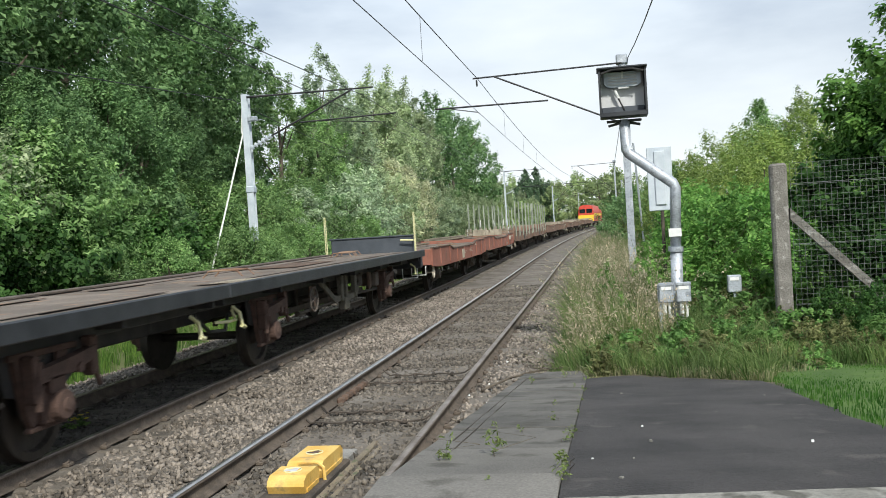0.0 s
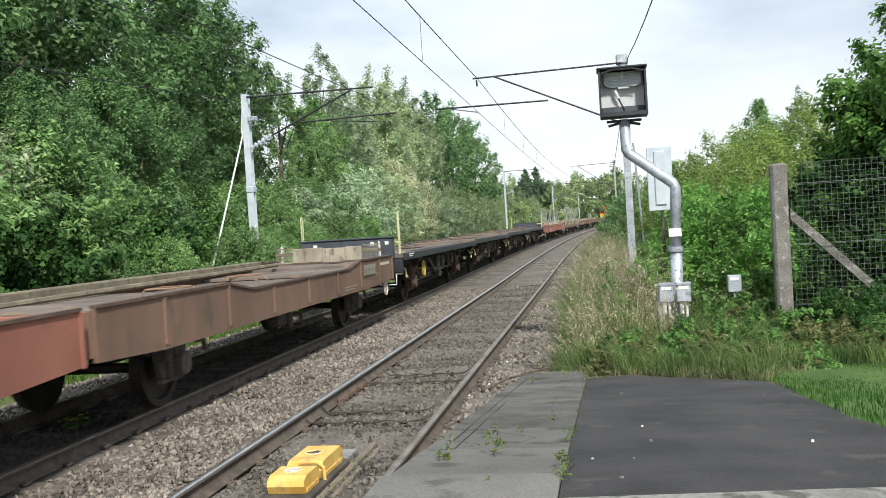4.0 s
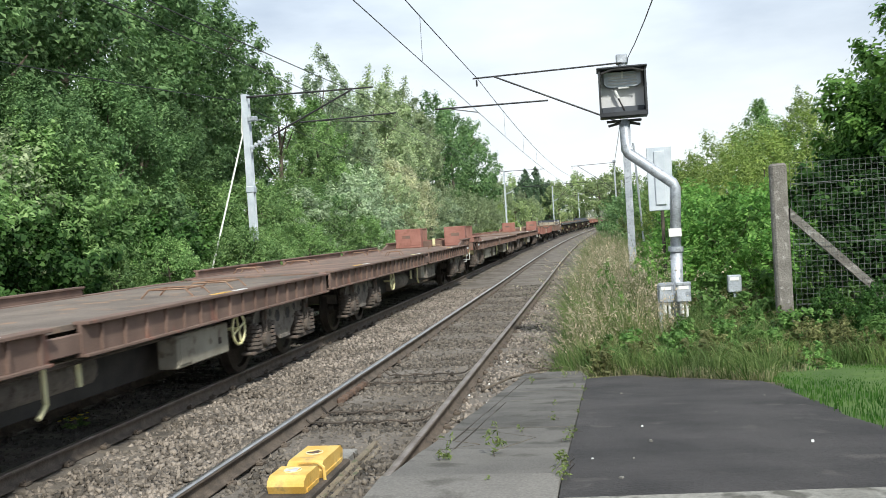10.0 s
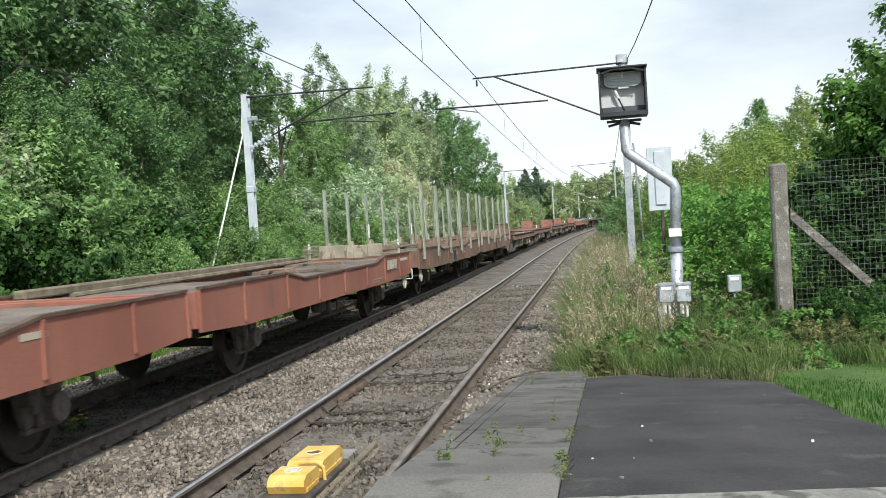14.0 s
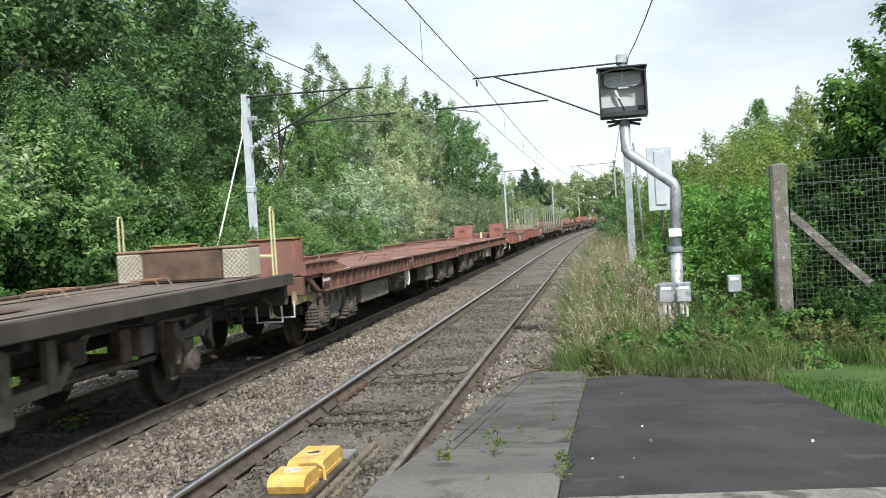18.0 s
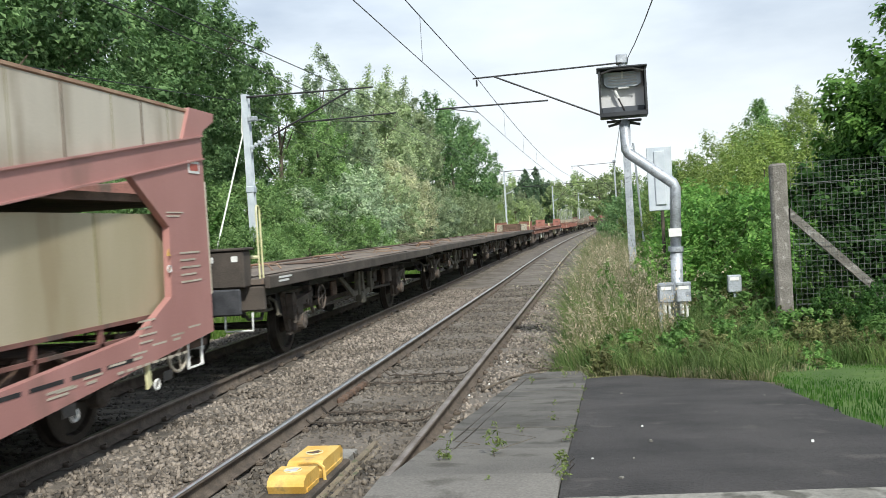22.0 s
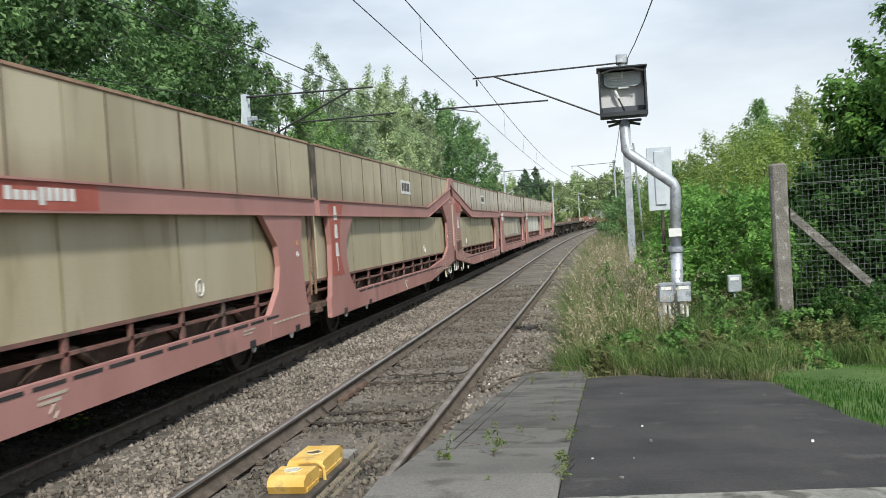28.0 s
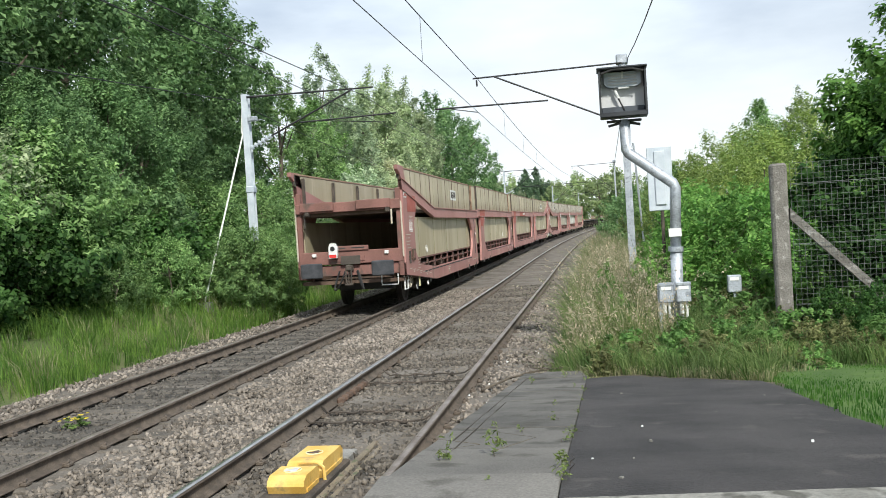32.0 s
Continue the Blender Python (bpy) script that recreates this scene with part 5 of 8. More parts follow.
plant_kind("tuft", "weed_tuft", "small green weed growing in a paving joint", "weed", L_TUFT, 60, 0.17, 0.06, 0.0, 0.011, 12, 0.3, (111, 112, 113), limbs=2, tr=0.004, long=4.2, group="weeds in the paving", simple=False)
for x, y, s in ((-0.78, 3.75, 1.2), (-0.56, 3.9, 1.3), (-0.52, 4.7, 0.5), (-0.36, 5.2, 0.6), (-0.7, 4.9, 0.5), (-0.2, 3.35, 1.0), (-0.2, 3.55, 0.8), (-0.22, 4.3, 0.7), (-0.2, 4.55, 0.6), (-0.21, 5.6, 0.5), (-0.2, 6.4, 0.5), (-0.2, 7.2, 0.6), (-0.2, 8.3, 0.8), (-0.19, 8.9, 1.1), (-0.4, 6.1, 0.45), (-0.3, 7.6, 0.45), (-0.45, 8.9, 0.8), (-0.2, 3.25, 0.7), (-0.75, 8.2, 0.8), (-0.5, 3.2, 0.4), (1.2, 8.9, 0.6), (0.6, 9.2, 0.8), (-0.1, 9.3, 1.0)):
    name, label, cat, tm, cm, group = rv.choice(KINDS["tuft"])
    t = thing(name, label, cat, group, at=pose(x, along(x, y), ramp_z(along(x, y)) - 0.005, 0, 0, rv.uniform(0, 360)) @ Matrix.Scale(s * 0.68, 4))
    part("stem", tm, M_BARK, t)
    part("foliage", cm, L_GRASS, t)

# yellow-flowered weed between the far rails
plant_kind("ragwort", "flowering_weed", "small yellow-flowered weed growing between the rails", "weed", L_GRASS, 160, 0.3, 0.16, 0.0, 0.03, 14, 0.3, (121,), limbs=3, tr=0.006, long=2.2, simple=False)
t = thing("flowering_weed", "small yellow-flowered weed growing between the rails", "weed", at=pose(-6.02, 9.41, -0.16) @ Matrix.Diagonal((1, 1, 0.5, 1)))
part("stem", KINDS["ragwort"][0][3], M_BARK, t)
part("foliage", KINDS["ragwort"][0][4], L_GRASS, t)
for k in range(14):
    a = k * 2.4
    part("flower", Build().lathe([(0, 0.022), (0.008, 0.018), (0.014, 0.006)], 0, 0, 0, 7), L_FLOWER, t).matrix_basis = pose(0.035 * k ** 0.6 * math.cos(a), 0.045 * k ** 0.6 * math.sin(a), 0.22 + 0.02 * (k % 4), 0, -90, 0)
# litter and chips on the asphalt
rl_ = random.Random(31)
for k in range(11):
    x, y = rl_.uniform(-0.1, 1.4), rl_.uniform(3.6, 9.2)
    sz = rl_.uniform(0.004, 0.011)
    chip = thing("stone_chip", "small pale stone chip lying on the asphalt", "stone", "chips on the ramp", at=pose(x, y, ramp_z(y) + 0.004, 0, 0, rl_.uniform(0, 360)))
    part("chip", Build().plate_xz([(-sz, -0.004), (sz, -0.004), (sz * 0.7, sz * 0.7), (-sz * 0.5, sz * 0.9)], -sz * 0.8, sz * 0.7), M_KERB if k % 5 else M_WHITE, chip)

# dead branch lying off the platform's end
db = thing("dead_branch", "dark dead branch lying on the ballast beside the platform end", "branch")
part("stick", Build().tube([(-1.5, 10.85, -0.13), (-1.2, 11.25, -0.06), (-0.85, 11.7, -0.05), (-0.55, 12.35, -0.12)], 0.018, 6, r1=0.008), M_BARK, db)
part("twig", Build().tube([(-1.2, 11.25, -0.06), (-0.95, 11.3, 0.0), (-0.7, 11.45, 0.02)], 0.01, 5, r1=0.004), M_BARK, db)
part("twig", Build().tube([(-1.0, 11.45, -0.05), (-1.05, 11.9, 0.0), (-0.95, 12.25, -0.06)], 0.009, 5, r1=0.004), M_BARK, db)
# ---- the train ----
WHEEL_R = 0.46
ROLLING = []
wheel_b = Build()
for s in (-1, 1):
    wheel_b.lathe([(s * 0.69, 0.05), (s * 0.69, 0.43), (s * 0.685, 0.485), (s * 0.715, 0.485), (s * 0.72, 0.46), (s * 0.82, 0.455), (s * 0.82, 0.38), (s * 0.77, 0.36), (s * 0.75, 0.14), (s * 0.84, 0.1), (s * 0.84, 0.05)], n=22)
wheel_b.lathe([(-0.98, 0.06), (0.98, 0.06)], n=10)
WHEEL_ME = wheel_b.mesh("wheelset")
WHEEL_ME.materials.append(M_WHEEL)
bm_ = bmesh.new()
bm_.from_mesh(WHEEL_ME)
bmesh.ops.recalc_face_normals(bm_, faces=bm_.faces)
bm_.to_mesh(WHEEL_ME)
bm_.free()


def wheelset(parent, y):
    w = new("wheelset", WHEEL_ME)
    w.parent = parent
    ROLLING.append(w)
    return w


GUARD, SPRING = Build(), Build()
# horn plate behind the box, with its foot and a curved brake shoe below
GUARD.plate([(-0.46, 1.0), (-0.2, 1.0), (-0.14, 0.62), (-0.12, 0.4), (-0.26, 0.34), (-0.34, 0.5), (-0.4, 0.74)][::-1], -0.03, 0.03)
GUARD.plate([(0.2, 1.0), (0.36, 1.0), (0.3, 0.74), (0.22, 0.5), (0.14, 0.46), (0.14, 0.62)][::-1], -0.02, 0.02)
GUARD.box(-0.03, 0.05, -0.3, 0.24, 0.3, 0.345, 0.01).box(-0.03, 0.03, -0.5, 0.5, 0.95, 1.01, 0.008)
# suspension link above the box, running to its bracket, with shackles and a damper
SPRING.plate([(-0.34, 0.72), (0.3, 0.76), (0.62, 0.84), (0.64, 0.95), (0.28, 0.9), (-0.1, 0.86), (-0.34, 0.84)], 0.0, 0.1)
SPRING.box(-0.05, 0.08, 0.58, 0.7, 0.66, 1.04, 0.02).box(-0.02, 0.12, -0.38, -0.28, 0.56, 0.98, 0.02)
SPRING.box(0.0, 0.1, -0.12, 0.12, 0.6, 0.78, 0.02)
SPRING.tube([(0.1, -0.33, 0.5), (0.11, -0.3, 0.92)], 0.035, 8).tube([(0.06, 0.64, 0.7), (0.06, 0.72, 0.56)], 0.03, 6)
for e in (-1, 1):
    SPRING.tube([(0.02, e * 0.33, 0.78), (0.12, e * 0.33, 0.78)], 0.05, 8)
AXLEBOX = Build().lathe([(-0.06, 0.12), (0.03, 0.13), (0.032, 0.155), (0.06, 0.155), (0.062, 0.138), (0.145, 0.136), (0.157, 0.125), (0.162, 0.06), (0.174, 0.055), (0.176, 0.02)], 0, 0, WHEEL_R + 0.04, 18).box(-0.07, 0.05, -0.18, 0.18, WHEEL_R - 0.12, WHEEL_R + 0.24, 0.025)


def shared(b, name, material):
    me = b.mesh(name)
    me.materials.append(material)
    bm = bmesh.new()
    bm.from_mesh(me)
    bmesh.ops.recalc_face_normals(bm, faces=bm.faces)
    bm.to_mesh(me)
    bm.free()
    return me


GEAR = {}
for key, m_ in ((True, M_REDGEAR), (False, M_GEAR)):
    GEAR[key] = (shared(GUARD, "axle_guard", m_), shared(SPRING, "suspension_link", m_), shared(AXLEBOX, "axlebox", m_))


def axle_gear(u, y, rust=True):
    """Two-axle suspension: cross stay with its guards, links, axleboxes and wheelset."""
    g = part("axle_carrier", Build().box(-0.95, 0.95, -0.06, 0.06, 0.9, 1.0, 0.01), M_GRIME, u)
    g.matrix_basis = pose(0, y, 0)
    wheelset(g, 0).matrix_basis = pose(0, 0, WHEEL_R)
    for s in (-1, 1):
        part("guard_plate", Build().plate([(-0.6, 1.08), (-0.5, 0.66), (-0.36, 0.62), (0.36, 0.62), (0.5, 0.7), (0.62, 1.08)][::-1], s * 0.9 - 0.012, s * 0.9 + 0.012), M_BLACK, g, "dark guard plate over the wheel")
        for nm, me, x in (("axle_guard", GEAR[rust][0], 0.95), ("suspension_link", GEAR[rust][1], 1.0), ("axlebox", GEAR[rust][2], 1.0)):
            o = new(nm, me)
            o.parent = g
            o.matrix_basis = pose(s * x, 0, 0, 0, 0, 0 if s > 0 else 180)
    return g


def coil(x, y, z, r=0.115, t=0.02, n=10):
    """One turn of a spring, as a flat ring."""
    v, f = [], []
    for k in range(n):
        a = 2 * math.pi * k / n
        for rr, zz in ((r, z), (r, z + 0.034), (r - t, z + 0.034), (r - t, z)):
            v.append((x + rr * math.cos(a), y + rr * math.sin(a), zz))
    for k in range(n):
        for i in range(4):
            f.append((4 * k + i, 4 * ((k + 1) % n) + i, 4 * ((k + 1) % n) + (i + 1) % 4, 4 * k + (i + 1) % 4))
    return v, f


sp = Build()
for k in range(6):
    sp.add(*coil(0, 0, 0.35 + 0.05 * k, r=0.115 - 0.004 * (k % 2)))
sp.tube([(0, 0, 0.32), (0, 0, 0.66)], 0.07, 8)
COIL = shared(sp, "coil_spring", M_GEAR)


BOGIE_SIDE = [(-1.2, 0.6), (-1.16, 0.8), (-0.98, 0.92), (0.98, 0.92), (1.16, 0.8), (1.2, 0.6), (1.06, 0.6), (0.98, 0.7), (0.64, 0.7), (0.5, 0.58), (0.22, 0.4), (-0.22, 0.4), (-0.5, 0.58), (-0.64, 0.7), (-0.98, 0.7), (-1.06, 0.6)]
hexa = Build().lathe([(0, 0.095), (0.005, 0.095)], 0, 0, 0, 6)
HOLE = shared(hexa, "frame_hole", M_BLACK)
BOX = shared(Build().box(-0.09, 0.09, -0.13, 0.13, 0.3, 0.66, 0.03).lathe([(0.0, 0.1), (0.1, 0.1), (0.11, 0.06)], 0.05, 0, WHEEL_R, 14).box(-0.1, 0.1, -0.42, 0.42, 0.28, 0.33, 0.015), "axlebox", M_GEAR)
LINK = shared(Build().box(-0.02, 0.02, -0.05, 0.05, 0.46, 0.82, 0.01).tube([(0.03, 0, 0.5), (0.03, 0, 0.84)], 0.022, 6).box(-0.03, 0.05, -0.045, 0.045, 0.8, 0.88, 0.01), "damper_link", M_GEAR)


def bogie(u, y):
    """Two-axle bogie: cast side frames with holes, coil springs, axleboxes, dampers, bolster."""
    b = Build()
    b.box(-1.0, 1.0, -0.2, 0.2, 0.6, 0.86, 0.03)
    for e in (-1.24, 1.24):
        b.box(-1.0, 1.0, e - 0.05, e + 0.05, 0.55, 0.72, 0.01)
    g = part("bolster", b, M_GRIME, u, "grimy bogie bolster and end stretchers")
    g.matrix_basis = pose(0, y, 0)
    for s in (-1, 1):
        x = s * 1.1
        part("side_frame", Build().plate(BOGIE_SIDE[::-1], x - 0.05, x + 0.05).box(x - 0.08, x + 0.08, -1.0, 1.0, 0.9, 0.94, 0.01).plate([(0.2, 0.38), (-0.2, 0.38), (-0.2, 0.43), (0.2, 0.43)], x - 0.08, x + 0.08), M_BOGIE, g, "grey cast bogie side frame")
        for d, k in ((-0.22, 1.0), (0.22, 1.0), (-0.52, 0.6), (0.52, 0.6), (-0.86, 0.45), (0.86, 0.45)):
            o = new("frame_hole", HOLE)
            o.parent = g
            o.matrix_basis = pose(s * 1.151, d, 0.72 if k > 0.9 else 0.79, 0, 0, 0 if s > 0 else 180) @ Matrix.Diagonal((1, k, k, 1))
        for e in (-0.9, 0.9):
            for d in (-0.27, 0.27):
                o = new("coil_spring", COIL)
                o.parent = g
                o.matrix_basis = pose(s * 1.13, e + d, -0.02) @ Matrix.Diagonal((1.12, 1.12, 1.1, 1))
            for nm, me, xx in (("axlebox", BOX, 1.1), ("damper_link", LINK, 1.2)):
                o = new(nm, me)
                o.parent = g
                o.matrix_basis = pose(s * xx, e, 0, 0, 0, 0 if s > 0 else 180)
    for e in (-0.9, 0.9):
        wheelset(g, 0).matrix_basis = pose(0, e, WHEEL_R)
    return g


def handwheel(u, y, z, m=None, x=1.22, r=0.2):
    part("handwheel", Build().ring((x, y, z), r, 0.018, 18, spokes=4).tube([(x - 0.2, y, z), (x + 0.02, y, z)], 0.022, 6), m or M_HANDWHEEL, u, "spoked brake handwheel")


def buffers(u, y, s, drum=None):
    for x in (-0.87, 0.87):
        bb = Build().tube([(x, y, 1.03), (x, y + s * 0.42, 1.03)], 0.1, 12)
        bb.box(x - 0.27, x + 0.27, min(y + s * 0.42, y + s * 0.47), max(y + s * 0.42, y + s * 0.47), 0.84, 1.2, 0.05)
        bf = part("buffer", bb, M_RUBBER if drum is None else drum, u, "dark steel buffer" if drum is None else "grimy beige buffer")
        if drum is not None:
            part("buffer_drum", Build().tube([(x, y - s * 0.05, 1.03), (x, y + s * 0.26, 1.03)], 0.155, 16).tube([(x, y + s * 0.24, 1.03), (x, y + s * 0.28, 1.03)], 0.18, 16), drum, bf, smooth=False)
    # draw hook with its screw links, and the brake hoses hanging in loops beside it
    hk = Build().box(-0.05, 0.05, min(y, y + s * 0.3), max(y, y + s * 0.3), 0.96, 1.1, 0.02).box(-0.075, 0.075, min(y + s * 0.22, y + s * 0.36), max(y + s * 0.22, y + s * 0.36), 0.98, 1.13, 0.03)
    for e in (-0.06, 0.06):
        hk.tube([(e, y + s * 0.32, 1.04), (e * 1.1, y + s * 0.34, 0.84), (e * 0.9, y + s * 0.33, 0.66)], 0.02, 8)
    hk.tube([(-0.1, y + s * 0.33, 0.66), (0.1, y + s * 0.33, 0.66)], 0.028, 8).tube([(0.0, y + s * 0.33, 0.96), (0.0, y + s * 0.34, 0.7)], 0.016, 6)
    for x, d in ((-0.3, -0.16), (0.16, 0.1)):
        hs = [(x + d * math.sin(q * 0.55) + 0.1 * q / 6, y + s * (0.05 + 0.04 * q), 0.98 - 0.46 * math.sin(q * math.pi / 7)) for q in range(8)]
        part("brake_hose", Build().tube(hs, 0.022, 6), M_BLACK, u, "black rubber brake hose")
    part("coupling", hk, M_GRIME, u, "screw coupling and brake hoses")
    part("step", Build().tube([(0.75, y + s * 0.1, 0.85), (0.75, y + s * 0.12, 0.6), (1.15, y + s * 0.12, 0.6), (1.15, y + s * 0.1, 0.85)], 0.016, 6), M_WHITE, u, "white shunter's handrail")


def hoop(u, x, y, z0, h, w=0.13):
    part("end_hoop", Build().tube([(x, y - w / 2, z0), (x, y - w / 2, z0 + h - 0.06), (x, y - w / 4, z0 + h), (x, y + w / 4, z0 + h), (x, y + w / 2, z0 + h - 0.06), (x, y + w / 2, z0)], 0.013, 8), M_CREAM if h > 0.6 else M_WHITE, u, "pale tubular hoop")


def basket(u, x, y, z, s=0.3):
    """Bent wire wheel chock lying on the deck."""
    b = Build()
    b.tube([(x - s, y - s, z), (x - s * 0.7, y - s, z + 0.1), (x + s * 0.7, y - s, z + 0.1), (x + s, y - s, z)], 0.012, 5)
    b.tube([(x - s, y + s * 0.4, z), (x - s * 0.7, y + s * 0.4, z + 0.1), (x + s * 0.7, y + s * 0.4, z + 0.1), (x + s, y + s * 0.4, z)], 0.012, 5)
    b.tube([(x - s * 0.7, y - s, z + 0.1), (x - s * 0.7, y + s * 0.4, z + 0.1)], 0.012, 5).tube([(x + s * 0.7, y - s, z + 0.1), (x + s * 0.7, y + s * 0.4, z + 0.1)], 0.012, 5)
    part("wheel_chock", b, M_TOPRAIL, u, "bent wire wheel chock frame")


def bars(u, x, y0, y1, z, n, mat_, h=0.045, gap=0.07):
    """Rows of unreadable lettering as plain bars on a side at x."""
    for k in range(n):
        e = y1 - (0.25 * (y1 - y0) if k % 2 else 0)
        part("lettering_bar", Build().box(x, x + 0.004, y0, e, z - k * gap, z - k * gap + h), mat_, u)


UNITS = []


def unit(name, label, category, group, u_front, u_rear):
    t = thing(name, label, category, group)
    UNITS.append((t, (u_front + u_rear) / 2))
    return t, (u_front - u_rear)


rt = random.Random(9)


def mesh_bar(x0, x1, z0, z1, o, g, y):
    """One thin slanting strand across a rectangle at y."""
    a, c = x0 + o, x0 + o + (z1 - z0)
    if g < 0:
        a, c = c, a
    za, zc = z0, z1
    pts = []
    for lo, hi in ((a, c),):
        for q in (0, 1):
            xx, zz = (lo, za) if q == 0 else (hi, zc)
            other = (hi, zc) if q == 0 else (lo, za)
            for lim in (x0, x1):
                if (xx - lim) * (1 if lim == x0 else -1) < 0:
                    f = (lim - xx) / (other[0] - xx)
                    xx, zz = lim, zz + f * (other[1] - zz)
            pts.append((min(max(xx, x0), x1), min(max(zz, z0), z1)))
    (ax, az), (bx, bz) = pts
    return [(ax - 0.005, y, az), (ax + 0.005, y, az), (bx - 0.005, y, bz), (bx + 0.005, y, bz)]


def flat_unit(uf, ur, black, front_end=False, rear_end=False, pale=False):
    """Two-axle flat: thin-edged deck on an open underframe."""
    edge = M_BLUEBLACK if black else M_EDGE
    t, L = unit("flat_wagon", "black-edged two-axle flat wagon with a worn timber deck" if black else "dark two-axle flat wagon with a worn grey deck", "flat wagon", "flat wagons", uf, ur)
    h = L / 2 - 0.02
    W = 1.36
    for s in (-1, 1):
        part("side_rail", Build().box(s * W - 0.04, s * W + 0.04, -h, h, 1.16, 1.335, 0.012), edge, t, "dark steel deck edge")
    n = 8
    for k in range(n):
        y0, y1 = -h + 2 * h * k / n, -h + 2 * h * (k + 1) / n
        part("deck_panel", Build().box(-W + 0.05, W - 0.05, y0 + 0.006, y1 - 0.006, 1.22, 1.3 + rt.uniform(0, 0.012), 0.006), M_DECK, t)
    for x, mm in ((-0.75, M_PINKDECK), (0.8, M_WOODPALE)):
        part("wheel_track_board", Build().box(x - 0.16, x + 0.16, -h + 0.5, h - 0.7, 1.315, 1.325, 0.003), M_DECK, t)
    fr = Build()
    for s in (-1, 1):
        fr.box(s * 0.9 - 0.05, s * 0.9 + 0.05, -h, h, 1.0, 1.2, 0.01)
    for k in range(7):
        y = -h + 0.15 + (2 * h - 0.3) * k / 6
        fr.box(-1.25, 1.25, y - 0.05, y + 0.05, 1.06, 1.2, 0.008)
    fr.box(-0.3, 0.3, -h, h, 0.74, 1.15, 0.02)
    part("underframe", fr, M_BLACK, t, "black steel underframe")
    for y in (-4.15, 3.25):
        axle_gear(t, y, rust=black)
    # brake gear between the axles
    for s in (-1, 1):
        xb = s * 1.02
        bh = part("brake_hanger", Build().plate([(-1.7, 1.05), (-0.75, 0.6), (-0.3, 0.62), (-0.3, 0.72), (-0.72, 0.71), (-1.5, 1.06)], xb - 0.02, xb + 0.02).plate([(0.0, 0.58), (0.75, 0.6), (1.3, 1.05), (1.14, 1.05), (0.68, 0.7), (0.0, 0.68)], xb - 0.02, xb + 0.02), M_OLIVEGEAR, t, "olive-grey brake hanger braces")
        for y in (-0.34, -0.04, 0.62):
            part("hanger_post", Build().box(xb - 0.05, xb + 0.05, y - 0.07, y + 0.07, 0.6, 1.08, 0.012), M_OLIVEGEAR, bh)
        part("hanger_foot", Build().box(xb - 0.07, xb + 0.07, -0.28, 0.02, 0.42, 0.66, 0.02), M_OLIVEGEAR, bh)
        part("brake_cylinder", Build().box(s * 1.0 - 0.05, s * 1.0 + 0.05, 0.9, 1.2, 0.78, 1.02, 0.02).tube([(s * 0.98, 0.1, 0.66), (s * 0.98, 2.6, 0.62)], 0.03, 6), M_GRIME, t)
        part("pull_rod", Build().tube([(s * 0.98, -0.2, 0.62), (s * 0.98, -2.7, 0.6)], 0.03, 6), M_GRIME, t)
        part("brake_lever", Build().box(s * 0.96 - 0.03, s * 0.96 + 0.03, -2.0, -1.7, 0.72, 1.0, 0.02), M_RUSTGRIME, t)
        part("brake_lever", Build().box(s * 0.98 - 0.03, s * 0.98 + 0.03, 1.9, 2.1, 0.66, 1.02, 0.02), M_RUSTGRIME, t)
    for y in (-2.6, -1.5, -0.5, 0.5, 1.6, 2.5):
        part("rigging_lever", Build().box(0.5, 0.56, y - 0.05, y + 0.05, 0.45, 1.0, 0.01).box(-0.56, -0.5, y - 0.05, y + 0.05, 0.45, 1.0, 0.01).box(-0.56, 0.56, y - 0.03, y + 0.03, 0.62, 0.7), M_GRIME, t)
    part("rigging_bar", Build().box(0.6, 0.64, -2.9, 2.7, 0.56, 0.66, 0.008), M_GRIME, t)
    part("rigging_bar", Build().box(-0.64, -0.6, -2.9, 2.7, 0.52, 0.68, 0.008), M_GRIME, t)
    part("valve_box", Build().box(0.75, 1.1, 2.15, 2.4, 0.7, 1.0, 0.02), M_GEAR, t)
    part("valve_box", Build().box(-0.9, -0.2, -1.2, 0.2, 0.5, 1.0, 0.03), M_BLACK, t)
    part("air_reservoir", Build().tube([(0.3, -2.4, 0.8), (0.3, -1.3, 0.8)], 0.19, 14), M_BLACK, t, smooth=True)
    part("air_reservoir", Build().tube([(-0.4, 1.2, 0.8), (-0.4, 2.4, 0.8)], 0.17, 14), M_BLACK, t, smooth=True)
    part("hanging_hose", Build().tube([(0.8, -h + 0.2, 0.95), (0.85, -h + 0.5, 0.7), (0.85, -h + 1.0, 0.66), (0.8, -h + 1.25, 0.85)], 0.025, 6), M_BLACK, t)
    for y in (-h + 0.7, h - 0.5):
        part("handle", Build().tube([(1.1, y, 1.0), (1.2, y, 0.92), (1.22, y + 0.02, 0.75)], 0.025, 6).tube([(1.22, y, 0.75), (1.22, y + 0.1, 0.72)], 0.03, 6), M_CREAM if black else M_OLIVEGEAR, t, "coupling handle")
    part("yellow_pipe", Build().tube([(1.05, -h + 0.25, 0.84), (1.12, -h + 0.5, 0.82), (1.12, -h + 0.75, 0.82), (1.05, -h + 0.8, 0.95)], 0.02, 6), M_CREAM if black else M_OLIVEGEAR, t)
    handwheel(t, -2.58 if not rear_end else -3.4, 0.82, M_HANDWHEEL if rear_end and black else M_GEAR, 1.22, 0.2)
    for k in range(3):
        basket(t, rt.uniform(-0.6, 0.7), rt.uniform(-h + 0.8, h - 0.8), 1.32, rt.uniform(0.22, 0.34))
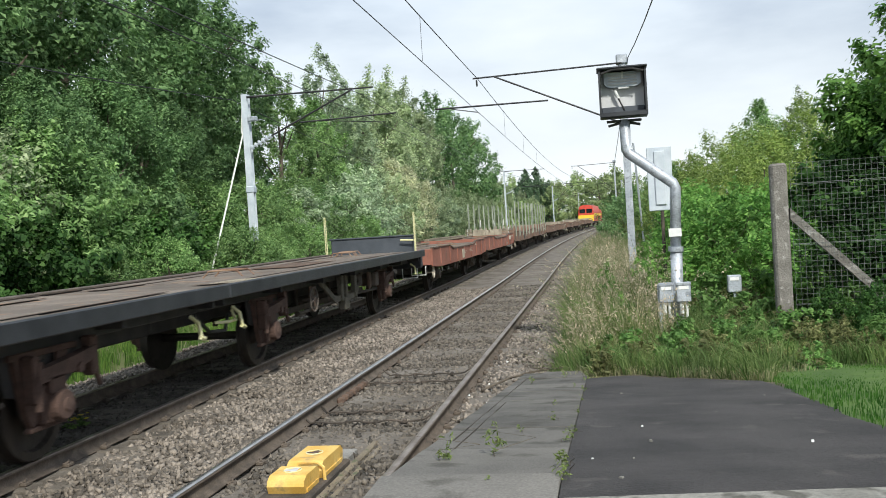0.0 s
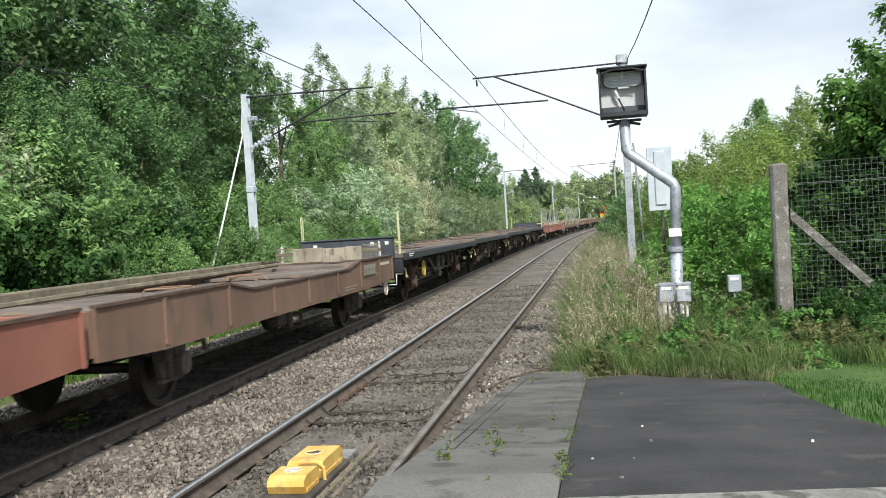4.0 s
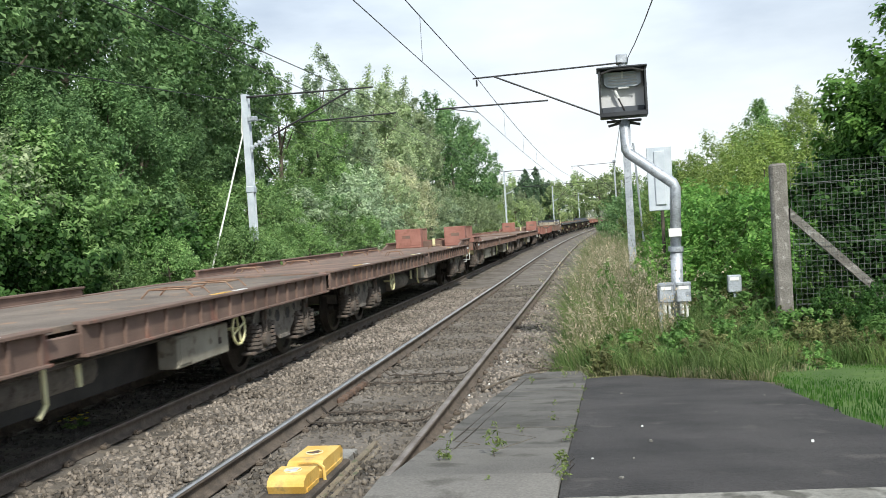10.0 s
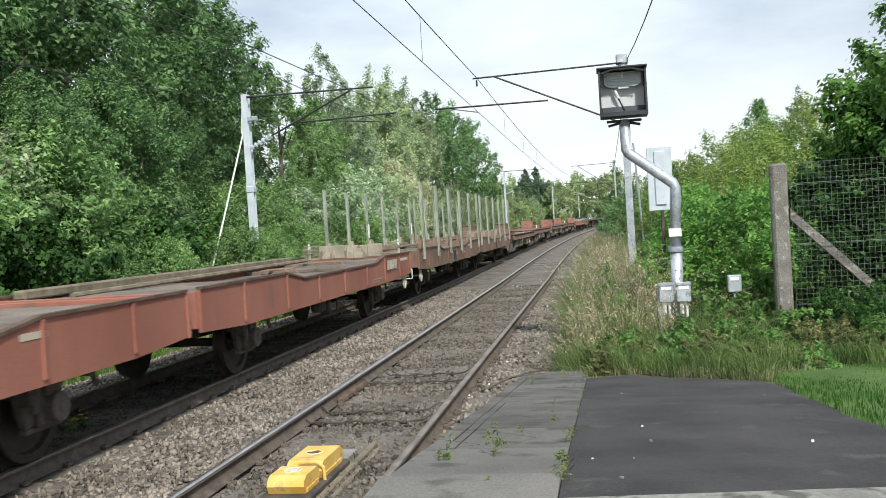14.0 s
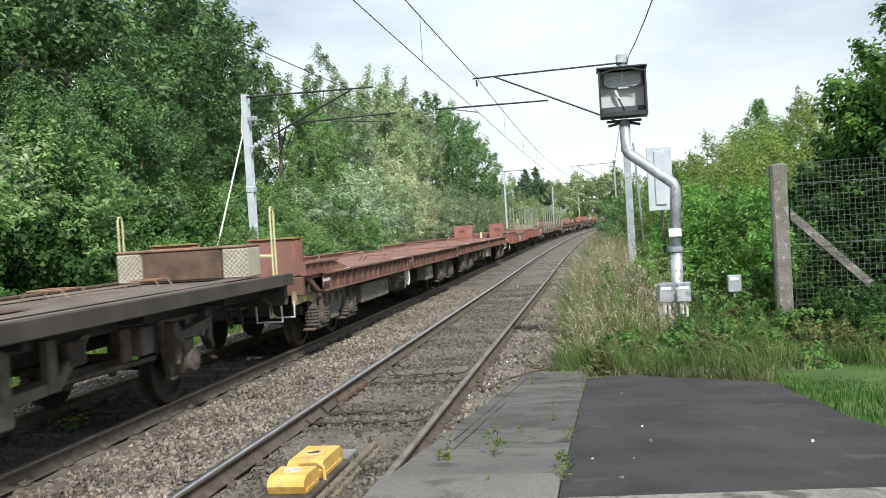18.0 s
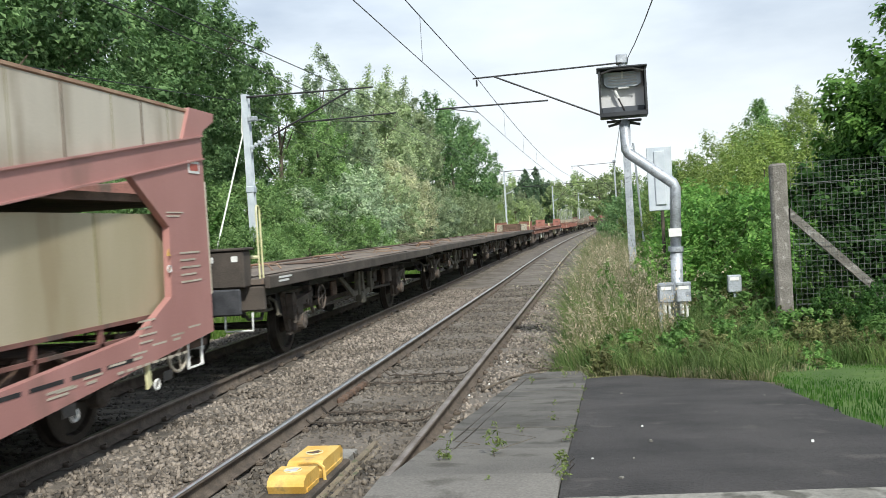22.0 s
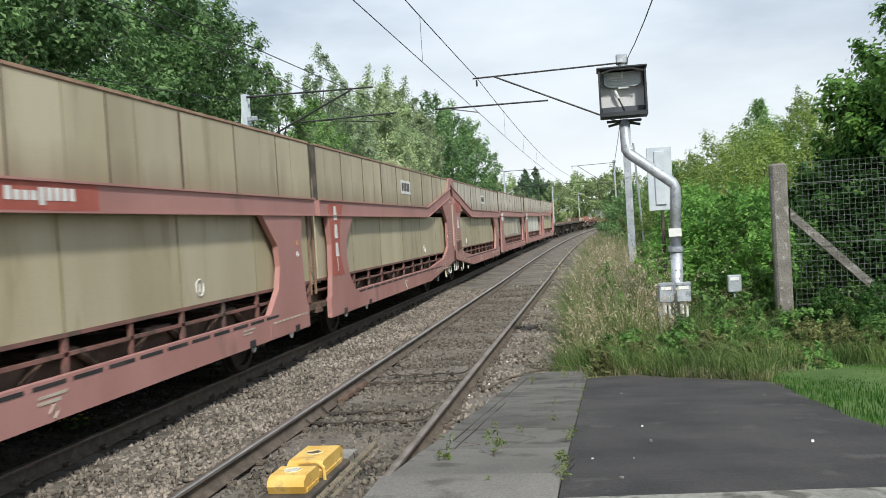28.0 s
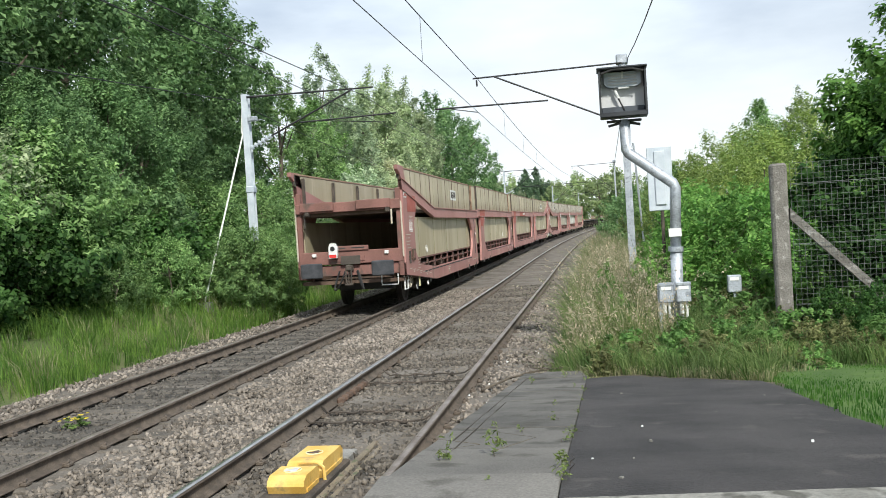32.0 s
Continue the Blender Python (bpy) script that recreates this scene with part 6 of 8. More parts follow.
    part("far_edge_timber", Build().box(-W + 0.06, -W + 0.26, -h + 0.05, h - 0.05, 1.315, 1.35, 0.008), M_RUSTGRIME if not black else M_GEAR, t, "rusty edge strip of the deck")
    if black:
        for k in range(6):
            part("warning_stripe", Build().box(0.9, 1.3, -h + 0.5 + 0.16 * k, -h + 0.58 + 0.16 * k, 1.324, 1.328), M_WOODPALE, t)
    part("repair_plate", Build().box(-0.5, 0.5, -0.25 + rt.uniform(-2, 2), 1.2, 1.322, 1.33), M_RUSTGRIME, t)
    for end, s in ((front_end, 1), (rear_end, -1)):
        if end:
            y = s * h
            buffers(t, y - s * 0.02, s)
            part("headstock", Build().box(-1.3, 1.3, min(y, y - s * 0.1), max(y, y - s * 0.1), 0.86, 1.2, 0.02), edge, t)
            if pale:
                for x0, x1, mm in ((-1.0, -0.62, M_WHITE), (-0.6, 0.6, M_REDBOX), (0.62, 1.0, M_WHITE)):
                    part("end_block", Build().box(x0, x1, min(y - s * 0.25, y - s * 0.75), max(y - s * 0.25, y - s * 0.75), 1.33, 1.76, 0.02), M_RUSTGRIME if mm is M_REDBOX else M_MESHPAD, t, "pale mesh-faced end block" if mm is M_WHITE else "rusty steel end block")
                    if mm is M_WHITE:
                        net = Build()
                        for k in range(-5, 12):
                            for g in (-1, 1):
                                net.add(mesh_bar(x0, x1, 1.36, 1.73, k * 0.07, g, y - s * 0.753), [(0, 1, 3, 2)])
                        part("pad_mesh", net, M_GRIME, t, "dark diamond mesh")
                part("block_top", Build().box(-1.0, 1.0, min(y - s * 0.22, y - s * 0.77), max(y - s * 0.22, y - s * 0.77), 1.762, 1.8, 0.01), M_TOPRAIL, t)
            else:
                bm2 = M_BLUEGREY if black else edge
                part("end_bulkhead", Build().box(-1.12, 1.12, min(y - s * 0.06, y + s * 0.22), max(y - s * 0.06, y + s * 0.22), 1.2, 1.71, 0.02), bm2, t, "blue-grey steel end bulkhead")
                part("bulkhead_cap", Build().box(-1.16, 1.16, min(y - s * 0.09, y + s * 0.25), max(y - s * 0.09, y + s * 0.25), 1.712, 1.75, 0.01), bm2, t)
                for x in (-0.8, 0.6, 0.95):
                    part("white_square", Build().box(x, x + 0.09, y + 0.22 if s > 0 else y - 0.23, y + 0.23 if s > 0 else y - 0.22, 1.56, 1.64), M_WHITE, t)
            for x in (-1.2, 1.2):
                hoop(t, x, y - s * 0.22, 1.3, 1.02)
            part("cream_bar", Build().tube([(0.8, y - s * 0.18, 1.62), (1.18, y - s * 0.2, 1.6)], 0.025, 6), M_CREAM, t)
    if rear_end:
        bars(t, W + 0.042, -h + 0.35, -h + 0.9, 1.28, 2, M_WHITE, 0.03, 0.05)
    return t


def low_unit(uf, ur, outer, mat_, stakes=False, wood=True, label=""):
    """Two-axle low-sided unit; outer: +1 if its outer end is the leading one."""
    t, L = unit("low_sided_wagon", label, "freight wagon", "low-sided wagon pairs", uf, ur)
    h = L / 2 - 0.12
    zlo = 0.76
    prof_ = [(-1.0, 1.32), (-0.5, 1.32), (-0.37, 1.2), (0.42, 1.2), (0.55, 1.32), (1.0, 1.32)]
    cuts = [-1.0, -0.78, -0.5, -0.37, -0.24, 0.02, 0.29, 0.42, 0.55, 0.8, 1.0]

    def top(q):
        for (a, za), (c, zc) in zip(prof_, prof_[1:]):
            if a <= q <= c:
                return za + (zc - za) * (q - a) / (c - a)
        return 1.32

    for s in (-1, 1):
        x0, x1 = (1.3, 1.345) if s > 0 else (-1.345, -1.3)
        for a, c in zip(cuts, cuts[1:]):
            lowa = zlo + (0.06 if abs(a) > 0.9 else 0)
            lowc = zlo + (0.06 if abs(c) > 0.9 else 0)
            part("side_panel", Build().plate([(a * h + 0.004, lowa), (c * h - 0.004, lowc), (c * h - 0.004, top(c)), (a * h + 0.004, top(a))], x0, x1), mat_, t)
            if c in (-0.37, 0.42):
                continue
            part("side_rib", Build().box(min(s * 1.34, s * 1.37), max(s * 1.34, s * 1.37), c * h - 0.025, c * h + 0.025, zlo + 0.05, top(c) - 0.01, 0.004), mat_, t)
        cap_ = Build()
        for (a, za), (c, zc) in zip(prof_, prof_[1:]):
            cap_.add([(s * 1.29 if s > 0 else -1.37, a * h, za), (1.37 if s > 0 else -1.29, a * h, za), (1.37 if s > 0 else -1.29, c * h, zc), (s * 1.29 if s > 0 else -1.37, c * h, zc),
                      (s * 1.29 if s > 0 else -1.37, a * h, za + 0.03), (1.37 if s > 0 else -1.29, a * h, za + 0.03), (1.37 if s > 0 else -1.29, c * h, zc + 0.03), (s * 1.29 if s > 0 else -1.37, c * h, zc + 0.03)],
                     [(0, 1, 2, 3), (4, 5, 6, 7), (0, 1, 5, 4), (2, 3, 7, 6), (1, 2, 6, 5), (0, 3, 7, 4)])
        part("top_flange", cap_, M_RUSTGRIME, t)
    for e in (-1, 1):
        part("end_plate", Build().box(-1.3, 1.3, e * h - 0.03, e * h + 0.03, 0.86, 1.3, 0.01), mat_, t)
    for k in range(6):
        y0, y1 = -h + 0.05 + (2 * h - 0.1) * k / 6, -h + 0.05 + (2 * h - 0.1) * (k + 1) / 6
        zz = top((y0 + y1) / 2 / h) - 0.09
        part("deck_panel", Build().box(-1.29, 1.29, y0, y1 - 0.01, zz - 0.05, zz + rt.uniform(0, 0.02), 0.006), M_DECK, t)
    part("edge_timber", Build().box(-1.26, -1.08, -h + 0.3, h - 1.6, 1.28, 1.4, 0.02), M_WOODDARK, t, "long weathered timber along the side")
    part("edge_timber", Build().tube([(-0.9, -h + 1.0, 1.27), (-0.6, h - 2.0, 1.32)], 0.04, 6), M_WOODDARK, t)
    for k in range(2):
        basket(t, rt.uniform(-0.4, 0.9), rt.uniform(-h * 0.6, h * 0.6), 1.22, 0.3)
    yo = outer * (h - 0.42)
    if wood:
        for x0, x1, z1 in ((-0.78, -0.1, 1.6), (-0.095, 0.42, 1.575), (0.425, 0.8, 1.59)):
            part("end_timber", Build().box(x0, x1, min(yo, yo - outer * 0.07), max(yo, yo - outer * 0.07), 1.28, z1, 0.012), M_WOODPALE, t, "pale weathered end board")
        part("end_rail", Build().box(-1.2, 1.2, min(yo + outer * 0.01, yo + outer * 0.06), max(yo + outer * 0.01, yo + outer * 0.06), 1.45, 1.52, 0.01), M_WOODDARK, t)
        for x0, x1 in ((-1.2, -0.79), (0.81, 1.2)):
            net = Build().box(x0, x1, min(yo, yo - outer * 0.02), max(yo, yo - outer * 0.02), 1.28, 1.3).box(x0, x1, min(yo, yo - outer * 0.02), max(yo, yo - outer * 0.02), 1.6, 1.62)
            for k in range(-5, 10):
                for g in (-1, 1):
                    net.add(mesh_bar(x0, x1, 1.3, 1.6, k * 0.06, g, yo - outer * 0.01), [(0, 1, 3, 2)])
            part("end_mesh", net, M_WOODPALE, t, "pale wire mesh panel")
        part("timber_wedge", Build().plate([(-0.2, 0), (0.2, 0), (0.2 * -outer, 0.14)], -0.1, 0.25), M_WOODPALE, t).matrix_basis = pose(0.2, yo - outer * 0.4, 1.29)
        for x in (-1.1, 1.14):
            hoop(t, x, yo + outer * 0.18, 1.3, 0.36, 0.1)
    if stakes:
        for s in (-1, 1):
            for k in range(6):
                y = 5.48 - 2.17 * k
                x = s * 1.385 if s > 0 else -1.24
                z0 = 1.06 if s > 0 else 1.3
                st = Build().box(x - 0.035, x - 0.024, y - 0.042, y + 0.042, z0, 3.04).box(x + 0.024, x + 0.035, y - 0.042, y + 0.042, z0, 3.04).box(x - 0.024, x + 0.024, y - 0.008, y + 0.008, z0, 3.04)
                sp = part("stake", st, M_STAKE, t, "tall grey-green steel side stake")
                if s > 0:
                    part("stake_bracket", Build().plate([(y - 0.13, 1.12), (y + 0.08, 1.08), (y + 0.06, 1.62), (y - 0.06, 1.62)], 1.347, 1.362).plate([(y - 0.18, 1.3), (y - 0.05, 1.3), (y - 0.05, 1.58), (y - 0.09, 1.58)], 1.25, 1.33), M_BROWNSIDE, sp, "brown stake socket")
                else:
                    part("stake_bracket", Build().plate([(y - 0.15, 1.3), (y + 0.15, 1.3), (y + 0.06, 1.62), (y - 0.06, 1.62)], -1.2, -1.12).box(-1.24, -1.0, y - 0.22, y + 0.22, 1.29, 1.32, 0.006), M_WOODPALE, sp, "pale triangular stake foot")
                    if k % 3 == 0:
                        hoop(t, -1.15, y - 0.2, 1.68, 0.42, 0.12)
    # underframe and running gear
    fr = Build()
    for s in (-1, 1):
        fr.box(s * 0.85 - 0.05, s * 0.85 + 0.05, -h, h, 0.85, 1.1, 0.01)
    for k in range(6):
        y = -h + 0.2 + (2 * h - 0.4) * k / 5
        fr.box(-1.2, 1.2, y - 0.05, y + 0.05, 0.86, 1.05, 0.008)
    fr.tube([(0.2, -1.2, 0.7), (0.2, 0.2, 0.7)], 0.18, 12)
    fr.box(-0.3, 0.3, -h, h, 0.66, 1.1, 0.02)
    # added black plate that closes the shaded gap below the floor
    fr.box(-0.62, -0.5, -h + 3.0, h - 3.0, 0.34, 0.9, 0.02)
    part("underframe", fr, M_BLACK, t, "black grimy underframe")
    for y in (-h + 2.15, h - 2.15):
        axle_gear(t, y, rust=False)
    part("brake_gear", Build().box(0.9, 1.1, -0.6, -0.3, 0.52, 0.8, 0.03).box(0.95, 1.12, -0.2, -0.05, 0.45, 0.8, 0.02).tube([(1.0, -0.8, 0.62), (1.0, 1.4, 0.62)], 0.028, 6).tube([(1.05, 0.5, 0.75), (1.05, 0.52, 0.45)], 0.03, 6), M_GRIME, t, "grimy brake gear")
    yw = outer * (h - 0.4)
    handwheel(t, yw, 0.64, M_PANELG, 1.27, 0.15)
    if outer < 0 or stakes:
        part("hatch", Build().box(1.345, 1.362, -0.35, 0.15, 0.82, 1.12, 0.005), M_PANELG if mat_ is M_REDSIDE else M_BLACK, t, "small recessed hatch plate")
    # lettering as plain bars and block shapes
    if outer > 0:
        yy = h * 0.62
        for k in range(4):
            part("logo_block", Build().plate([(0, 0), (0.2, 0), (0.26, 0.2), (0.06, 0.2)], 0, 0.004), M_PANELG if mat_ is M_REDSIDE else M_BOXCREAM, t).matrix_basis = pose(1.376, yy + 0.24 * k - 0.3, 1.03)
        bars(t, 1.347, h * 0.82, h * 0.95, 1.16, 1, M_PANELG, 0.06)
        bars(t, 1.347, h * 0.66, h * 0.8, 1.0, 2, M_BOXCREAM, 0.012, 0.04)
        bars(t, 1.347, h * 0.36, h * 0.5, 0.88, 2, M_BOXCREAM, 0.02, 0.05)
    else:
        bars(t, 1.347, h * 0.25, h * 0.36, 1.08, 3, M_PANELG, 0.02, 0.05)
        bars(t, 1.347, h * 0.0, h * 0.1, 1.02, 2, M_PANELG, 0.02, 0.05)
        bars(t, 1.347, h * 0.5, h * 0.56, 1.16, 1, M_PANELG, 0.06)
    buffers(t, outer * h, outer)
    return t


def bogie_flat(uf, ur, outer, deckm, label, dirty=False, sill=M_SILL):
    """Long bogie flat of a coupled pair, with raised outer end."""
    t, L = unit("bogie_flat_wagon", label, "flat wagon", "bogie flat wagons", uf, ur)
    h = L / 2 - 0.08
    for s in (-1, 1):
        x = s * 1.3
        for a, c, name in ((-h + (1.0 if outer < 0 else 0), 0.14, "side_sill"), (0.66, h - (1.0 if outer > 0 else 0), "side_sill")):
            b = Build()
            b.box(x - 0.02, x + 0.02, a, c, 0.92, 1.2)
            b.box(x - 0.07, x + 0.09 * (1 if s > 0 else 0.8), a, c, 1.19, 1.225, 0.006)
            b.box(x - 0.06, x + 0.07, a, c, 0.9, 0.93, 0.006)
            k = a + 0.3
            while k < c - 0.1:
                b.box(x - 0.055 if s < 0 else x + 0.018, x - 0.018 if s < 0 else x + 0.055, k - 0.012, k + 0.012, 0.93, 1.19)
                k += 0.42
            part(name, b, sill, t, "brown ribbed steel side sill")
        part("splice_plate", Build().box(x - 0.06, x + 0.0, 0.1, 0.7, 0.94, 1.12, 0.01), sill, t)
        y1, y0 = outer * (h - 0.05), outer * (h - 2.55)
        ya, yb_ = (min(y0, y1), max(y0, y1))
        pts = [(y0, 1.225), (y1, 1.225), (y1, 1.43), (outer * (h - 1.75), 1.39)]
        part("raised_end", Build().plate(pts, x - 0.05, x + 0.02).box(x - 0.08, x + 0.06, min(y1, outer * (h - 1.75)), max(y1, outer * (h - 1.75)), 1.4, 1.44, 0.006), M_REDDIRTY if not dirty else sill, t, "raised flared side at the outer end")
        for k in range(4):
            yk = outer * (h - 0.25 - 0.35 * k)
            part("end_rib", Build().box(x + s * 0.02 - 0.02, x + s * 0.02 + 0.03, yk - 0.015, yk + 0.015, 1.22, 1.41), sill, t)
    for k in range(8):
        y0, y1 = -h + 2 * h * k / 8, -h + 2 * h * (k + 1) / 8
        part("deck_panel", Build().box(-1.24, 1.24, y0 + 0.004, y1 - 0.004, 1.15, 1.21, 0.005), deckm, t)
    # upstand along the far side, in lengths
    for a, c in ((-h + 0.4, -h * 0.45), (-h * 0.42, h * 0.12), (h * 0.16, h * 0.62)):
        part("side_upstand", Build().box(-1.34, -1.29, a, c, 1.2, 1.33, 0.01).box(-1.38, -1.26, a, c, 1.32, 1.35, 0.006), M_REDDIRTY if not dirty else sill, t, "low red upstand along the deck edge")
    for k in range(6):
        y = rt.uniform(-h * 0.85, h * 0.7)
        basket(t, rt.choice((-0.75, 0.6)), y, 1.21, rt.uniform(0.2, 0.35))
    for k in range(3):
        y = -h * 0.8 + k * h * 0.62
        for j in range(5):
            part("warning_stripe", Build().box(1.24, 1.34, y + j * 0.1, y + j * 0.1 + 0.05, 1.226, 1.23), M_YELLOW if k % 2 == 0 else M_CREAM, t)
        part("number_plate_bar", Build().box(1.28, 1.35, y + 0.6, y + 0.95, 1.226, 1.231), M_WHITE, t)
    if outer > 0:
        for x0, x1 in ((-1.28, -0.35), (0.5, 1.25)):
            y1 = h - 0.15
            part("end_box", Build().box(x0, x1, y1 - 0.42, y1, 1.21, 1.89, 0.015).box(x0 + 0.04, x1 - 0.04, y1 - 0.43, y1 - 0.42, 1.3, 1.76, 0.004), M_REDBOX, t, "faded red steel box standing on the deck end")
            part("box_mark", Build().box(x0 + 0.25, x0 + 0.55, y1 - 0.436, y1 - 0.43, 1.55, 1.66), sill, t)
        part("end_beam", Build().box(-0.35, 0.5, h - 0.2, h - 0.1, 1.2, 1.42, 0.01), sill, t)
        part("end_latch", Build().box(0.0, 0.1, h - 0.26, h - 0.2, 1.22, 1.5, 0.01), M_CREAM, t)
        part("end_latch", Build().tube([(1.22, h - 0.1, 1.42), (1.22, h - 0.02, 1.25), (1.2, h - 0.0, 0.8)], 0.02, 6), M_WHITE, t)
    else:
        for k, (x0, x1) in enumerate(((-1.28, -0.45), (0.4, 1.28))):
            part("end_bulkhead", Build().box(x0, x1, -h + 0.02, -h + 0.12, 1.22, 1.82, 0.012).box(x0 + 0.03, x0 + 0.08, -h - 0.02, -h + 0.02, 1.25, 1.8).box(x1 - 0.08, x1 - 0.03, -h - 0.02, -h + 0.02, 1.25, 1.8), M_REDDIRTY if not dirty else sill, t, "rusty red steel end bulkhead")
            part("lifting_eye", Build().tube([(x0 + 0.35, -h + 0.13, 1.62), (x0 + 0.35, -h + 0.19, 1.6), (x0 + 0.35, -h + 0.19, 1.56)], 0.025, 6), M_GRIME, t)
            part("bulkhead_cap", Build().box(x0, x1, -h - 0.02, -h + 0.14, 1.82, 1.85, 0.005), M_LICHEN if deckm is M_PINKDECK else M_TOPRAIL, t)
    # spine and equipment
    part("centre_sill", Build().box(-0.25, 0.25, -h, h, 0.72, 1.12, 0.02), M_BLACK, t)
    # added black girder shapes block the view through and stand for shade
    for x in (-0.72, 0.72):
        part("shade_girder", Build().plate([(-h + 3.4, 0.78), (-h + 4.4, 0.38), (h - 4.4, 0.38), (h - 3.4, 0.78), (h - 3.4, 1.1), (-h + 3.4, 1.1)], x - 0.04, x + 0.04), M_BLACK, t, "black girder shape added for the shade under the deck")
    b = Build()
    for k in range(10):
        y = -h + 0.4 + (2 * h - 0.8) * k / 9
        b.box(-1.25, 1.25, y - 0.04, y + 0.04, 0.95, 1.12)
    part("cross_beams", b, M_GRIME, t)
    for y in (-h + 2.6, h - 2.26) if outer > 0 else (-h + 1.98, h - 1.75):
        bogie(t, y)
    part("long_pipe", Build().tube([(1.12, -h * 0.5, 0.84), (1.12, h * 0.5, 0.84)], 0.025, 6).tube([(1.05, -h + 0.6, 0.9), (1.05, -h + 3.0, 0.9)], 0.03, 6).tube([(1.05, h - 0.6, 0.9), (1.05, h - 3.0, 0.9)], 0.03, 6), M_GRIME, t)
    s = outer
    if outer < 0:
        red = deckm is M_PINKDECK
        for ya, yb_, mm in ((2.82, 3.84, M_BOXCREAM), (-4.0, -1.7, M_BOGIE)) if red else ((2.7, 4.1, M_BOXCREAM), (-4.35, -2.37, M_BOXCREAM if not dirty else M_BOGIE), (-1.5, -0.8, M_BOXCREAM)):
            eb = part("equipment_box", Build().box(0.95, 1.2, ya, yb_, 0.46, 0.84, 0.015), mm, t, "pale grimy equipment box")
            part("box_lid", Build().box(1.2, 1.212, ya + 0.04, ya + 0.3, 0.5, 0.8, 0.004), mm, eb)
            part("box_latch", Build().box(1.2, 1.216, yb_ - 0.3, yb_ - 0.24, 0.6, 0.68, 0.004), M_GRIME, eb)
        part("hanging_bracket", Build().box(1.0, 1.12, -0.5, -0.38, 0.5, 0.9, 0.01), M_BOGIE, t)
        part("air_reservoir", Build().tube([(0.6, 0.2, 0.66), (0.6, 1.7, 0.66)], 0.22, 16), M_BOGIE, t, smooth=True)
    else:
        part("equipment_box", Build().box(0.95, 1.2, 0.8, 2.0, 0.5, 0.86, 0.015), M_BOXCREAM if not dirty else M_BOGIE, t, "pale grimy equipment box")
        part("equipment_box", Build().box(0.98, 1.18, 0.1, 0.55, 0.55, 0.86, 0.015), M_BOXCREAM, t)
        part("air_reservoir", Build().tube([(0.85, -2.3, 0.6), (0.85, -1.0, 0.6)], 0.2, 16), M_BOGIE, t, smooth=True)
    part("lever", Build().tube([(1.15, -s * 0.3, 0.9), (1.15, -s * 0.32, 0.55), (1.15, -s * 0.2, 0.45)], 0.025, 6), M_CREAM, t)
    part("lever", Build().tube([(1.1, -s * 0.9, 0.85), (1.1, -s * 0.92, 0.6)], 0.03, 6), M_CREAM, t)
    handwheel(t, (0.23 if deckm is M_PINKDECK else 4.35) if outer < 0 else -3.6, 0.72, M_WHITE if deckm is M_PINKDECK and outer < 0 else M_CREAM if dirty or outer < 0 else M_GEAR, 1.24, 0.2)
    yb = outer * h
    buffers(t, yb, outer, M_CASTING)
    for x in (-1.12, 1.12):
        part("coupling_casting", Build().plate([(0, 1.0), (-outer * 0.55, 1.02), (-outer * 1.0, 0.86), (-outer * 1.04, 0.58), (-outer * 0.9, 0.56), (-outer * 0.88, 0.72), (-outer * 0.6, 0.8), (0, 0.78)][::(1 if outer < 0 else -1)], x - 0.04, x + 0.04), M_CASTING, t, "pale olive-yellow cast end bracket").matrix_basis = pose(0, yb, 0)
    part("end_plate", Build().box(-1.28, 1.28, min(yb - outer * 0.1, yb), max(yb - outer * 0.1, yb), 0.92, 1.21, 0.012), sill, t, "brown steel headstock")
    for x in (-1.25, 1.25):
        part("end_strut", Build().plate([(-outer * 0.15, 1.19), (-outer * 0.4, 1.19), (-outer * 0.95, 0.92), (-outer * 0.78, 0.92)][::(1 if outer < 0 else -1)], x - 0.03, x + 0.03), sill, t).matrix_basis = pose(0, yb, 0)
    part("lift_label", Build().box(1.372, 1.376, yb - outer * 0.95 - 0.2, yb - outer * 0.95 + 0.2, 1.08, 1.13), M_WHITE, t, "small white label")
    return t


